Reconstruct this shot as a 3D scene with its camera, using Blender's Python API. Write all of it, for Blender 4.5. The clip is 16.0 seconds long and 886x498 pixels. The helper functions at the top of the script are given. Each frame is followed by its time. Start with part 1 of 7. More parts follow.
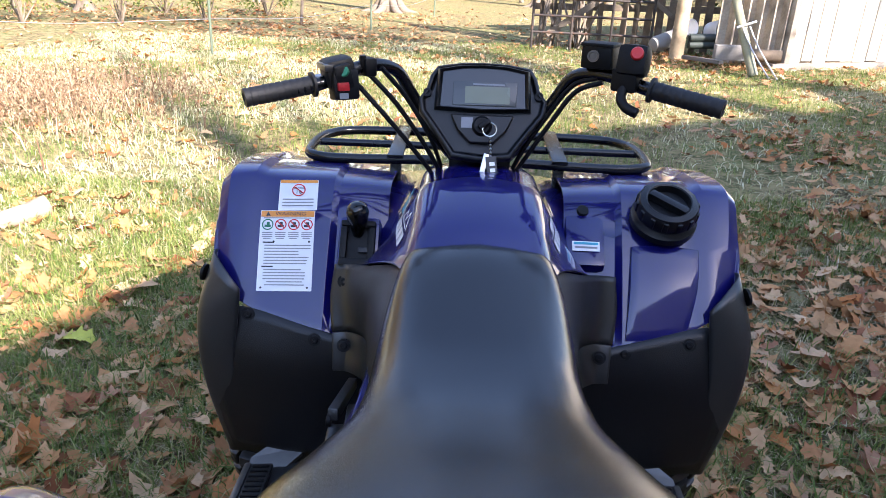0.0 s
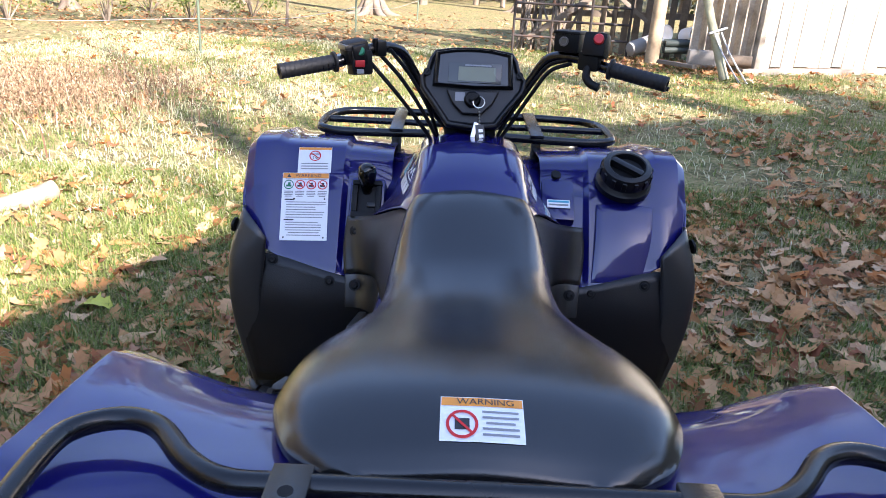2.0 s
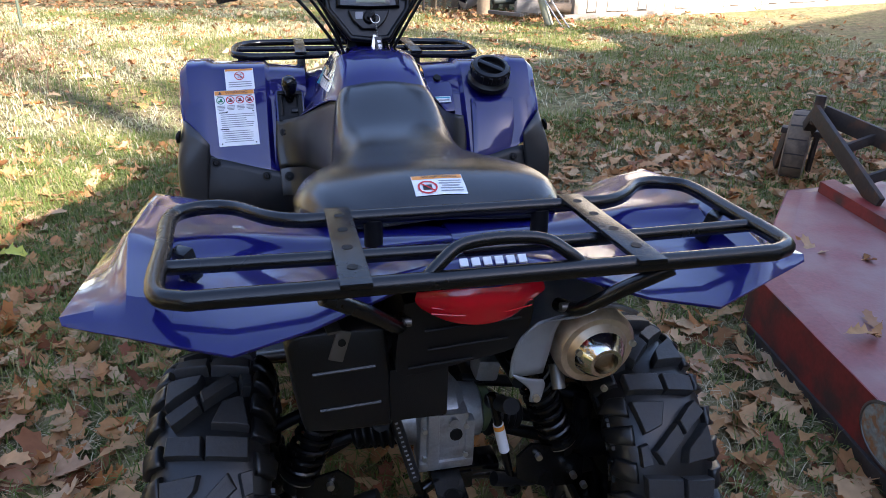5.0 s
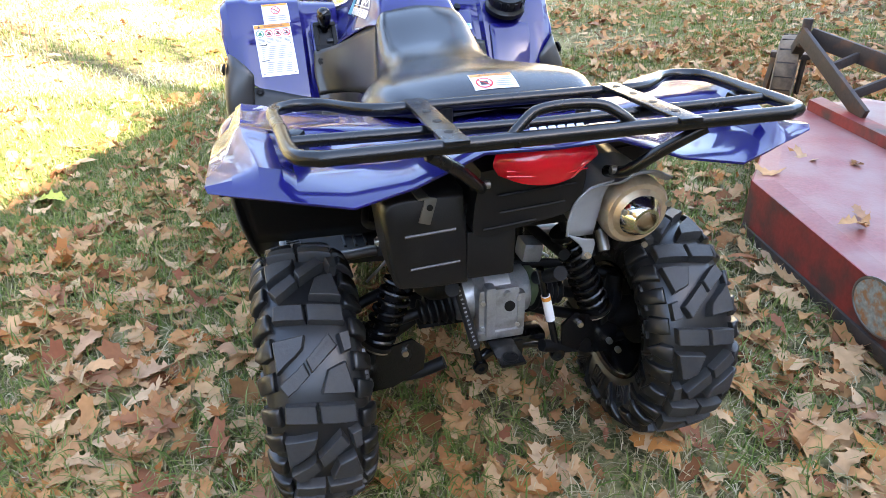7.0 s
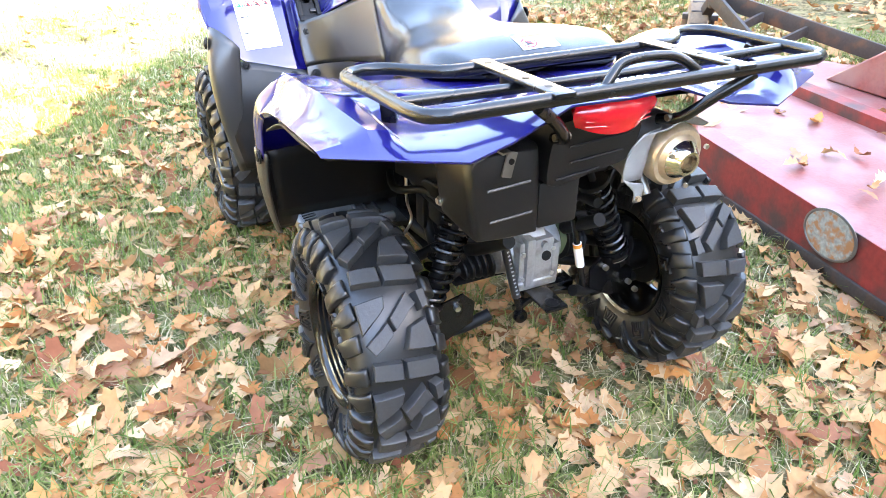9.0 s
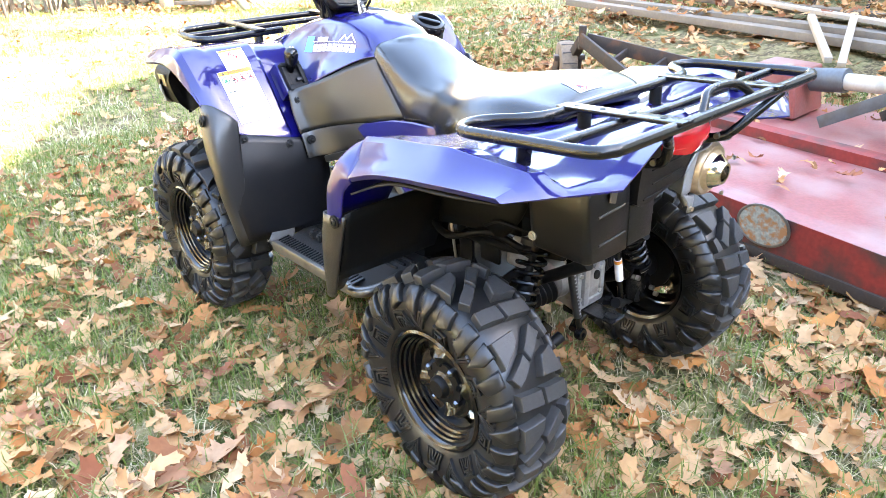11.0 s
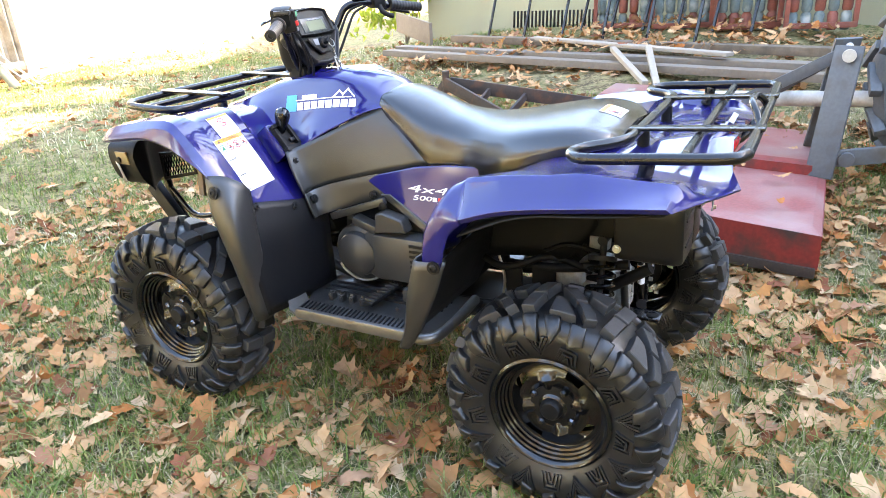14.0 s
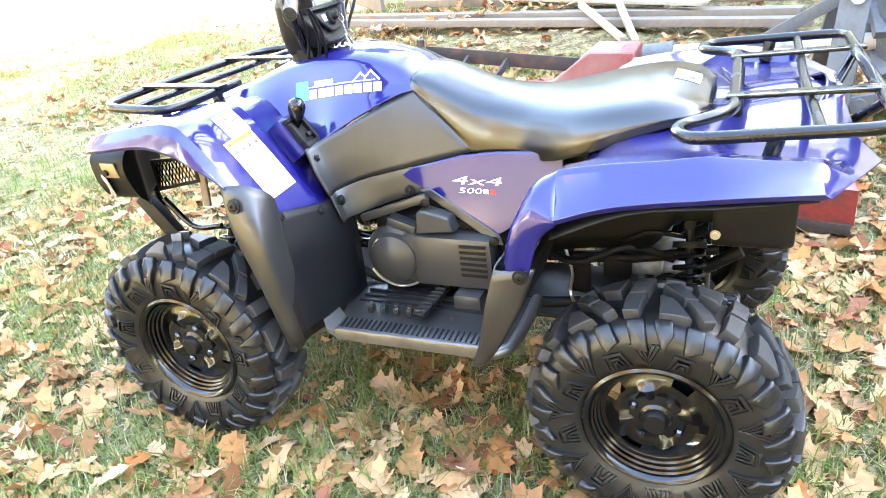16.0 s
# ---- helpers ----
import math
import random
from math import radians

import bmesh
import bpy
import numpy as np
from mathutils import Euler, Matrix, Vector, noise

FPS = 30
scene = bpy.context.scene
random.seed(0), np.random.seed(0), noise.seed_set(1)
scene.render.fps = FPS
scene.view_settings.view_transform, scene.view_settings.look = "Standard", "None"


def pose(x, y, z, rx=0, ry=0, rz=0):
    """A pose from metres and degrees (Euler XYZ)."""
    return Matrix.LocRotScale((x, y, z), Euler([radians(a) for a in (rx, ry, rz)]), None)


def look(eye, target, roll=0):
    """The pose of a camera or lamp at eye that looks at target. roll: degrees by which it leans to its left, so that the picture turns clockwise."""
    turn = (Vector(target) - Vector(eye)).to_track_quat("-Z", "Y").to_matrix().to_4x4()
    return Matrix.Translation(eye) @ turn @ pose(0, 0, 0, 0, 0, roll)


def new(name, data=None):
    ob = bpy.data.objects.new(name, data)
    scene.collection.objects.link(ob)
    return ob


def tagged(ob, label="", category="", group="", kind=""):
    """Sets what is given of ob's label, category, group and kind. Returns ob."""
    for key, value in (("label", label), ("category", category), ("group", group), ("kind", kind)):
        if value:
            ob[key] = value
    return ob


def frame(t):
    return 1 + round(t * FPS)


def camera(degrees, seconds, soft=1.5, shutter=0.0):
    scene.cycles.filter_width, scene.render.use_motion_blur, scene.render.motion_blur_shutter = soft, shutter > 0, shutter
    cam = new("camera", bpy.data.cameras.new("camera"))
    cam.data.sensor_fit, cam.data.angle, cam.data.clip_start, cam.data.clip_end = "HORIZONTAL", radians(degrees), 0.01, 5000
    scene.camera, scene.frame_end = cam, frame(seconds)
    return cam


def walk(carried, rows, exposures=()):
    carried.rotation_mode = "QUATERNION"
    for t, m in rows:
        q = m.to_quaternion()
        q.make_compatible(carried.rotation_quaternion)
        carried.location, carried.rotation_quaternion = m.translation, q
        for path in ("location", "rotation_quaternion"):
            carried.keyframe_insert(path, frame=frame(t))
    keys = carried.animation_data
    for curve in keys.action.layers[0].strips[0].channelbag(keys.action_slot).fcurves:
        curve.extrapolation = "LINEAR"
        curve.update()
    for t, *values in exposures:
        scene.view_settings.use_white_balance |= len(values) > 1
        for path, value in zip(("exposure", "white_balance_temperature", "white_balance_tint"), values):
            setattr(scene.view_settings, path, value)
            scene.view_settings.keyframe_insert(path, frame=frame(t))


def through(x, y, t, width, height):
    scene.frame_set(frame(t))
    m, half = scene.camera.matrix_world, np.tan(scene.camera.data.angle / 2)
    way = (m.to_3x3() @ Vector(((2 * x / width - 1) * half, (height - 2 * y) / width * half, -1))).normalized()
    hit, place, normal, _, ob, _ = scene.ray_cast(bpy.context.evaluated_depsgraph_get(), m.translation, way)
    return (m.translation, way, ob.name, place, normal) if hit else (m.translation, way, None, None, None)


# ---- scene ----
cam = camera(65.6, 16.0, soft=0.55)
EXPOSURES = [(0.0, 2.52, 6500, 20), (5.2, 2.37, 6600, 20), (7.3, 4.12, 7700, 14), (8.0, 4.61, 7800, 14), (8.5, 4.83, 7800, 14), (9.2, 4.97, 7800, 14), (11.5, 4.71, 7800, 14), (12.5, 4.68, 7800, 14), (13.0, 3.98, 7800, 14), (13.5, 3.83, 7800, 14), (14.0, 4.38, 7800, 14), (14.5, 4.18, 7800, 14), (15.0, 3.98, 7800, 14), (15.5, 4.23, 7800, 14), (16.0, 5.23, 7800, 12)]
PATH = [
    (0, (-0.022, -0.344, 1.367), (-0.072, 1.501, 0.596), 2.0),
    (0.5, (-0.037, -0.406, 1.359), (-0.074, 1.439, 0.589), 2.1),
    (1, (-0.057, -0.473, 1.358), (-0.065, 1.374, 0.591), 1.4),
    (1.5, (-0.058, -0.534, 1.368), (-0.022, 1.322, 0.624), 2.1),
    (2, (-0.046, -0.629, 1.358), (-0.04, 1.222, 0.601), 2.9),
    (2.5, (-0.039, -0.752, 1.36), (-0.064, 1.11, 0.632), 2.6),
    (3, (-0.06, -0.84, 1.36), (-0.052, 1.023, 0.631), 1.7),
    (3.5, (-0.147, -0.916, 1.338), (0.048, 0.932, 0.598), 0.2),
    (4, (-0.242, -0.983, 1.317), (0.133, 0.829, 0.558), -0.6),
    (4.5, (-0.258, -1.037, 1.321), (0.172, 0.751, 0.534), 0.4),
    (5, (-0.246, -1.12, 1.302), (0.174, 0.651, 0.473), 1.4),
    (5.2, (-0.24, -1.158, 1.289), (0.13, 0.615, 0.44), 0.3),
    (7.3, (-0.509, -1.345, 1.247), (-0.014, 0.351, 0.309), -1.4),
    (7.5, (-0.552, -1.361, 1.242), (-0.019, 0.326, 0.309), -1.9),
    (8, (-0.624, -1.351, 1.229), (-0.022, 0.288, 0.254), -0.9),
    (8.5, (-0.711, -1.282, 1.217), (-0.058, 0.319, 0.21), -2.1),
    (9, (-0.809, -1.263, 1.248), (-0.063, 0.303, 0.253), 0.0),
    (9.2, (-0.866, -1.255, 1.253), (-0.047, 0.287, 0.277), -0.3),
    (11.3, (-1.457, -0.991, 1.278), (-0.223, 0.332, 0.428), -3.5),
    (11.5, (-1.541, -0.984, 1.281), (-0.285, 0.326, 0.441), -4.9),
    (12, (-1.655, -0.929, 1.285), (-0.343, 0.338, 0.465), -3.6),
    (12.5, (-1.694, -0.783, 1.271), (-0.299, 0.45, 0.543), -3.3),
    (13, (-1.725, -0.677, 1.283), (-0.228, 0.435, 0.559), -2.2),
    (13.5, (-1.774, -0.546, 1.284), (-0.208, 0.443, 0.528), -3.8),
    (14, (-1.816, -0.48, 1.292), (-0.204, 0.426, 0.528), -3.8),
    (14.5, (-1.782, -0.434, 1.296), (-0.152, 0.414, 0.505), -3.4),
    (15, (-1.691, -0.336, 1.298), (-0.066, 0.503, 0.489), -3.9),
    (15.5, (-1.655, -0.24, 1.288), (-0.041, 0.582, 0.44), -3.8),
    (16, (-1.706, -0.115, 1.299), (-0.068, 0.644, 0.436), -6.9),
]
walk(cam, [(t, look(eye, target, roll)) for t, eye, target, roll in PATH], EXPOSURES)
# ---- body ----
from mathutils.bvhtree import BVHTree

# ---------------------------------------------------------------- light
SUN_FROM = Vector((0.62, -0.78, 0.0)).normalized()
SUN_UP = radians(33)
world = bpy.data.worlds.new("sky")
scene.world = world
world.use_nodes = True
wn = world.node_tree
sky = wn.nodes.new("ShaderNodeTexSky")
sky.sky_type, sky.sun_disc = "NISHITA", False
sky.sun_elevation = SUN_UP
sky.sun_rotation = math.atan2(SUN_FROM.x, SUN_FROM.y)
sky.air_density, sky.dust_density, sky.ozone_density = 1.0, 0.5, 1.5
wn.links.new(sky.outputs[0], wn.nodes["Background"].inputs[0])
wn.nodes["Background"].inputs[1].default_value = 0.135
sun = new("sun", bpy.data.lights.new("sun", "SUN"))
sun.data.energy, sun.data.angle, sun.data.color = 5.0, radians(0.6), (1.0, 0.95, 0.86)
sun.matrix_world = look(SUN_FROM * 20 * math.cos(SUN_UP) + Vector((0, 0, 20 * math.sin(SUN_UP))), (0, 0, 0))


# ---------------------------------------------------------------- materials
def shader(name, color, rough=0.5, metal=0.0, coat=0.0, spec=0.4, bump=0.0, grain=60.0, vary=0.0, stain=None, stain_at=(0.55, 0.75), stain_scale=6.0):
    """A procedural surface: base colour with variation at two scales, wear in a second colour, fine relief."""
    m = bpy.data.materials.new(name)
    m.use_nodes = True
    t = m.node_tree
    b = t.nodes["Principled BSDF"]
    b.inputs["Roughness"].default_value, b.inputs["Metallic"].default_value = rough, metal
    b.inputs["Coat Weight"].default_value, b.inputs["Coat Roughness"].default_value = coat, 0.07 if coat == 1.0 else 0.05
    b.inputs["Coat IOR"].default_value = 1.55 if coat == 1.0 else 1.5
    b.inputs["Specular IOR Level"].default_value = spec
    where = t.nodes.new("ShaderNodeTexCoord")
    fine = t.nodes.new("ShaderNodeTexNoise")
    fine.inputs["Scale"].default_value, fine.inputs["Detail"].default_value = grain, 4
    t.links.new(where.outputs["Object"], fine.inputs["Vector"])
    wide = t.nodes.new("ShaderNodeTexNoise")
    wide.inputs["Scale"].default_value, wide.inputs["Detail"].default_value = stain_scale, 6
    t.links.new(where.outputs["Object"], wide.inputs["Vector"])
    hue = t.nodes.new("ShaderNodeHueSaturation")
    hue.inputs["Color"].default_value = (*color, 1)
    out = hue.outputs["Color"]
    span = t.nodes.new("ShaderNodeMapRange")
    span.inputs["To Min"].default_value, span.inputs["To Max"].default_value = 1 - vary, 1 + vary
    t.links.new(fine.outputs["Fac"], span.inputs["Value"])
    t.links.new(span.outputs[0], hue.inputs["Value"])
    if stain:
        ramp = t.nodes.new("ShaderNodeValToRGB")
        ramp.color_ramp.elements[0].position, ramp.color_ramp.elements[1].position = stain_at
        t.links.new(wide.outputs["Fac"], ramp.inputs[0])
        mix = t.nodes.new("ShaderNodeMix")
        mix.data_type = "RGBA"
        t.links.new(ramp.outputs[0], mix.inputs[0])
        t.links.new(out, mix.inputs[6])
        mix.inputs[7].default_value = (*stain, 1)
        out = mix.outputs[2]
    t.links.new(out, b.inputs["Base Color"])
    gloss = t.nodes.new("ShaderNodeMapRange")
    gloss.inputs["To Min"].default_value, gloss.inputs["To Max"].default_value = max(rough - 0.08, 0.02), min(rough + 0.1, 1)
    t.links.new(wide.outputs["Fac"], gloss.inputs["Value"])
    t.links.new(gloss.outputs[0], b.inputs["Roughness"])
    if bump:
        bp = t.nodes.new("ShaderNodeBump")
        bp.inputs["Strength"].default_value, bp.inputs["Distance"].default_value = bump, 0.002
        t.links.new(fine.outputs["Fac"], bp.inputs["Height"])
        t.links.new(bp.outputs[0], b.inputs["Normal"])
    return m


def many(name, colors, rough=0.7, spec=0.3, vein=0.25, through=0.0, by="island"):
    """A surface whose colour is picked from a range piece by piece."""
    m = bpy.data.materials.new(name)
    m.use_nodes = True
    t = m.node_tree
    b = t.nodes["Principled BSDF"]
    b.inputs["Roughness"].default_value, b.inputs["Specular IOR Level"].default_value = rough, spec
    pick = t.nodes.new("ShaderNodeNewGeometry") if by == "island" else t.nodes.new("ShaderNodeObjectInfo")
    ramp = t.nodes.new("ShaderNodeValToRGB")
    ramp.color_ramp.interpolation = "LINEAR"
    while len(ramp.color_ramp.elements) < len(colors):
        ramp.color_ramp.elements.new(0.5)
    for i, (e, c) in enumerate(zip(ramp.color_ramp.elements, colors)):
        e.position, e.color = i / max(len(colors) - 1, 1), (*c, 1)
    t.links.new(pick.outputs["Random Per Island" if by == "island" else "Random"], ramp.inputs[0])
    where = t.nodes.new("ShaderNodeTexCoord")
    n = t.nodes.new("ShaderNodeTexNoise")
    n.inputs["Scale"].default_value, n.inputs["Detail"].default_value = 45, 5
    t.links.new(where.outputs["Object"], n.inputs["Vector"])
    r = t.nodes.new("ShaderNodeMapRange")
    r.inputs["To Min"].default_value, r.inputs["To Max"].default_value = 1 - vein, 1 + vein
    t.links.new(n.outputs["Fac"], r.inputs["Value"])
    h = t.nodes.new("ShaderNodeHueSaturation")
    t.links.new(ramp.outputs[0], h.inputs["Color"])
    t.links.new(r.outputs[0], h.inputs["Value"])
    t.links.new(h.outputs[0], b.inputs["Base Color"])
    if through:
        tr = t.nodes.new("ShaderNodeBsdfTranslucent")
        t.links.new(h.outputs[0], tr.inputs["Color"])
        mx = t.nodes.new("ShaderNodeMixShader")
        mx.inputs[0].default_value = through
        t.links.new(b.outputs[0], mx.inputs[1])
        t.links.new(tr.outputs[0], mx.inputs[2])
        t.links.new(mx.outputs[0], t.nodes["Material Output"].inputs["Surface"])
    return m


BLUE = shader("blue_paint", (0.0028, 0.0024, 0.082), 0.42, 0.0, 1.0, 0.13, vary=0.08, grain=400, stain=(0.0040, 0.0030, 0.082), stain_at=(0.5, 0.9), stain_scale=3)
BLACK = shader("black_plastic", (0.0055, 0.0055, 0.0065), 0.34, spec=0.36, vary=0.2, bump=0.25, grain=500, stain=(0.013, 0.012, 0.011), stain_at=(0.5, 0.8), stain_scale=9)
# engine grey lightened to paint in haze over the dark covers
ENGINE = shader("satin_engine_paint", (0.042, 0.041, 0.040), 0.32, 0.30, vary=0.2, bump=0.15, grain=260, stain=(0.045, 0.042, 0.038), stain_at=(0.5, 0.8), stain_scale=12)
# dull worn black, lightened further for haze and reflections of the ground
WORN_HAZED = shader("worn_hazed_black_plastic", (0.017, 0.0165, 0.016), 0.34, spec=0.62, vary=0.25, bump=0.2, grain=380, stain=(0.026, 0.024, 0.021), stain_at=(0.48, 0.8), stain_scale=10)
DARK = shader("dark_plastic", (0.0035, 0.0035, 0.004), 0.52, spec=0.22, vary=0.2, bump=0.2, grain=300)
VINYL = shader("seat_vinyl", (0.005, 0.005, 0.0055), 0.22, spec=0.72, vary=0.15, bump=0.10, grain=420, stain=(0.010, 0.010, 0.010), stain_at=(0.45, 0.8), stain_scale=5)
TUBE = shader("black_powder_coat", (0.0035, 0.0035, 0.004), 0.24, spec=0.45, coat=0.0, bump=0.1, grain=250, vary=0.2, stain=(0.012, 0.011, 0.009), stain_at=(0.68, 0.85), stain_scale=14)
RUBBER = shader("tyre_rubber", (0.0095, 0.0095, 0.0100), 0.33, spec=0.48, vary=0.3, bump=0.10, grain=160, stain=(0.019, 0.017, 0.014), stain_at=(0.55, 0.85), stain_scale=13)
TREAD = shader("worn_tread_rubber", (0.030, 0.030, 0.031), 0.50, vary=0.35, bump=0.25, grain=140, stain=(0.035, 0.033, 0.030), stain_at=(0.52, 0.8), stain_scale=24)
GRIPR = shader("grip_rubber", (0.008, 0.008, 0.009), 0.6, vary=0.2, bump=0.3, grain=300)
RIM = shader("gloss_black_steel", (0.0035, 0.0035, 0.004), 0.14, spec=0.5, coat=0.0, vary=0.1, stain=(0.014, 0.012, 0.010), stain_at=(0.62, 0.85), stain_scale=18)
ALLOY = shader("cast_alloy", (0.42, 0.43, 0.44), 0.42, 0.75, vary=0.15, bump=0.3, grain=200, stain=(0.16, 0.15, 0.13), stain_at=(0.5, 0.75), stain_scale=16)
CHROME = shader("chrome", (0.75, 0.72, 0.66), 0.12, 1.0, vary=0.05)
GOLDEN = shader("heat_tinted_steel", (0.62, 0.50, 0.36), 0.34, 0.75, vary=0.15, grain=90, stain=(0.36, 0.22, 0.13), stain_at=(0.45, 0.75), stain_scale=20)
SILVER = shader("grey_heat_shield", (0.27, 0.28, 0.29), 0.46, 0.4, vary=0.1, stain=(0.16, 0.15, 0.15), stain_at=(0.5, 0.8), stain_scale=15)
DARKCHROME = shader("dark_plated_nut", (0.16, 0.16, 0.17), 0.22, 1.0, vary=0.1)
ZINC = shader("zinc_bolt", (0.55, 0.55, 0.53), 0.3, 1.0, vary=0.1)
BRONZE = shader("worn_alloy_edge", (0.17, 0.16, 0.145), 0.4, 0.8, vary=0.12, stain=(0.10, 0.09, 0.08), stain_at=(0.5, 0.8), stain_scale=12)
LENS = shader("red_lens", (0.62, 0.004, 0.016), 0.16, spec=0.5, coat=0.4, vary=0.1, grain=30)
GLASS = shader("display_glass", (0.15, 0.16, 0.10), 0.25, spec=0.4, coat=0.2, vary=0.04)
BEZEL = shader("display_bezel", (0.014, 0.0145, 0.016), 0.3, spec=0.5, coat=0.3)
PAPER = shader("white_label", (0.74, 0.74, 0.75), 0.35, coat=0.3, vary=0.03)
ORANGE = shader("orange_print", (0.72, 0.26, 0.03), 0.4, coat=0.3)
INK = shader("black_print", (0.03, 0.03, 0.03), 0.4)
GREY_INK = shader("grey_print", (0.22, 0.22, 0.23), 0.4)
REDINK = shader("red_print", (0.55, 0.02, 0.02), 0.4)
TEAL = shader("teal_sticker", (0.02, 0.30, 0.42), 0.35, coat=0.3)
WHITE = shader("white_decal", (0.75, 0.75, 0.76), 0.35, coat=0.4)
GREENK = shader("green_button", (0.01, 0.16, 0.08), 0.4)
REDK = shader("red_button", (0.50, 0.02, 0.02), 0.4)
GREYK = shader("grey_switch", (0.25, 0.26, 0.27), 0.45)
LAMPGLASS = shader("lamp_lens", (0.40, 0.37, 0.30), 0.12, spec=0.7, coat=0.8)
REDSTEEL = shader("faded_red_steel", (0.21, 0.055, 0.048), 0.45, vary=0.35, bump=0.35, grain=70, stain=(0.24, 0.13, 0.115), stain_at=(0.40, 0.66), stain_scale=4.0)
REDSIDE = shader("red_steel_side", (0.20, 0.024, 0.020), 0.5, vary=0.35, bump=0.4, grain=60, stain=(0.055, 0.03, 0.026), stain_at=(0.48, 0.66), stain_scale=7)
RUST = shader("rusty_dark_steel", (0.045, 0.036, 0.032), 0.6, 0.3, vary=0.3, bump=0.4, grain=90, stain=(0.12, 0.055, 0.03), stain_at=(0.55, 0.75), stain_scale=9)
SOLID_TYRE = shader("weathered_rubber", (0.16, 0.12, 0.085), 0.85, vary=0.3, bump=0.6, grain=55, stain=(0.05, 0.04, 0.035), stain_at=(0.5, 0.7), stain_scale=10)
PTO = shader("grey_shaft_tube", (0.42, 0.40, 0.36), 0.55, vary=0.15, stain=(0.2, 0.18, 0.15), stain_at=(0.5, 0.8), stain_scale=8)
GREYSTEEL = shader("grey_painted_steel", (0.085, 0.095, 0.105), 0.5, 0.2, vary=0.2, bump=0.2, stain=(0.07, 0.06, 0.05), stain_at=(0.5, 0.75), stain_scale=8)
BARNWOOD = shader("weathered_grey_wood", (0.38, 0.33, 0.26), 0.85, vary=0.3, bump=0.7, grain=35, stain=(0.15, 0.12, 0.09), stain_at=(0.5, 0.78), stain_scale=4)
DARKWOOD = shader("dark_old_wood", (0.16, 0.12, 0.085), 0.85, vary=0.3, bump=0.7, grain=35, stain=(0.07, 0.055, 0.04), stain_at=(0.45, 0.75), stain_scale=5)
WHITEWASH = shader("whitewashed_boards", (0.60, 0.55, 0.46), 0.8, vary=0.15, bump=0.5, grain=30, stain=(0.30, 0.24, 0.17), stain_at=(0.62, 0.80), stain_scale=3)
POLE = shader("peeled_log", (0.36, 0.27, 0.17), 0.8, vary=0.2, bump=0.6, grain=30, stain=(0.18, 0.13, 0.08), stain_at=(0.5, 0.75), stain_scale=6)
LUMBER = shader("grey_lumber", (0.17, 0.138, 0.108), 0.85, vary=0.25, bump=0.5, grain=40, stain=(0.14, 0.115, 0.09), stain_at=(0.5, 0.78), stain_scale=5)
PALEWOOD = shader("pale_lumber", (0.29, 0.245, 0.195), 0.8, vary=0.15, bump=0.4, grain=40, stain=(0.3, 0.25, 0.2), stain_at=(0.55, 0.8), stain_scale=6)
STUCCO = shader("pale_green_wall", (0.30, 0.29, 0.19), 0.8, vary=0.12, bump=0.4, grain=120, stain=(0.28, 0.25, 0.17), stain_at=(0.5, 0.8), stain_scale=2)
CRATERED = shader("red_crate", (0.23, 0.07, 0.05), 0.6, vary=0.25, bump=0.3, grain=60, stain=(0.12, 0.05, 0.035), stain_at=(0.5, 0.75), stain_scale=6)
GREYWOOL = shader("blue_grey_sacking", (0.13, 0.17, 0.17), 0.85, vary=0.35, bump=0.6, grain=25, stain=(0.30, 0.33, 0.32), stain_at=(0.55, 0.72), stain_scale=7)
BARK = shader("tree_bark", (0.15, 0.115, 0.085), 0.9, vary=0.35, bump=0.9, grain=25, stain=(0.24, 0.2, 0.15), stain_at=(0.5, 0.75), stain_scale=5)
CEMENT = shader("grey_concrete", (0.24, 0.225, 0.205), 0.85, vary=0.2, bump=0.5, grain=60)
WIRE = shader("galvanised_wire", (0.45, 0.44, 0.42), 0.45, 0.8)
STEELPOST = shader("green_steel_post", (0.10, 0.13, 0.09), 0.6, 0.2, vary=0.2)
CASTER_WHITE = shader("shade_caster_white", (0.6, 0.58, 0.54), 0.7, vary=0.06)
LEAF = many("dry_oak_leaves", [(0.13, 0.045, 0.018), (0.36, 0.185, 0.075), (0.44, 0.26, 0.13), (0.33, 0.115, 0.032), (0.50, 0.33, 0.185), (0.40, 0.20, 0.085), (0.22, 0.075, 0.040), (0.54, 0.37, 0.22), (0.43, 0.175, 0.05)], 0.7, 0.10, 0.3, 0.15)
GRASS = many("grass_blades", [(0.060, 0.115, 0.020), (0.18, 0.21, 0.058), (0.10, 0.165, 0.032), (0.29, 0.27, 0.10), (0.075, 0.13, 0.025), (0.16, 0.22, 0.048), (0.38, 0.33, 0.16)], 0.55, 0.2, 0.2, 0.35)
THATCH = many("dry_thatch", [(0.30, 0.24, 0.13), (0.46, 0.38, 0.23), (0.22, 0.19, 0.09), (0.54, 0.46, 0.30), (0.16, 0.13, 0.07)], 0.6, 0.3, 0.2, 0.15)
# straw colours paled further to stand in for glaring sunlight on the lawn
SUNLIT_STRAW = many("sunlit_straw_grass", [(0.66, 0.60, 0.43), (0.33, 0.35, 0.13), (0.70, 0.64, 0.48), (0.20, 0.27, 0.07), (0.60, 0.53, 0.37), (0.45, 0.44, 0.21)], 0.55, 0.4, 0.2, 0.3)
WEED = many("rusty_weeds", [(0.12, 0.065, 0.04), (0.22, 0.14, 0.085), (0.34, 0.24, 0.15), (0.15, 0.095, 0.05), (0.44, 0.35, 0.23), (0.18, 0.10, 0.055)], 0.7, 0.2, 0.2, 0.25)
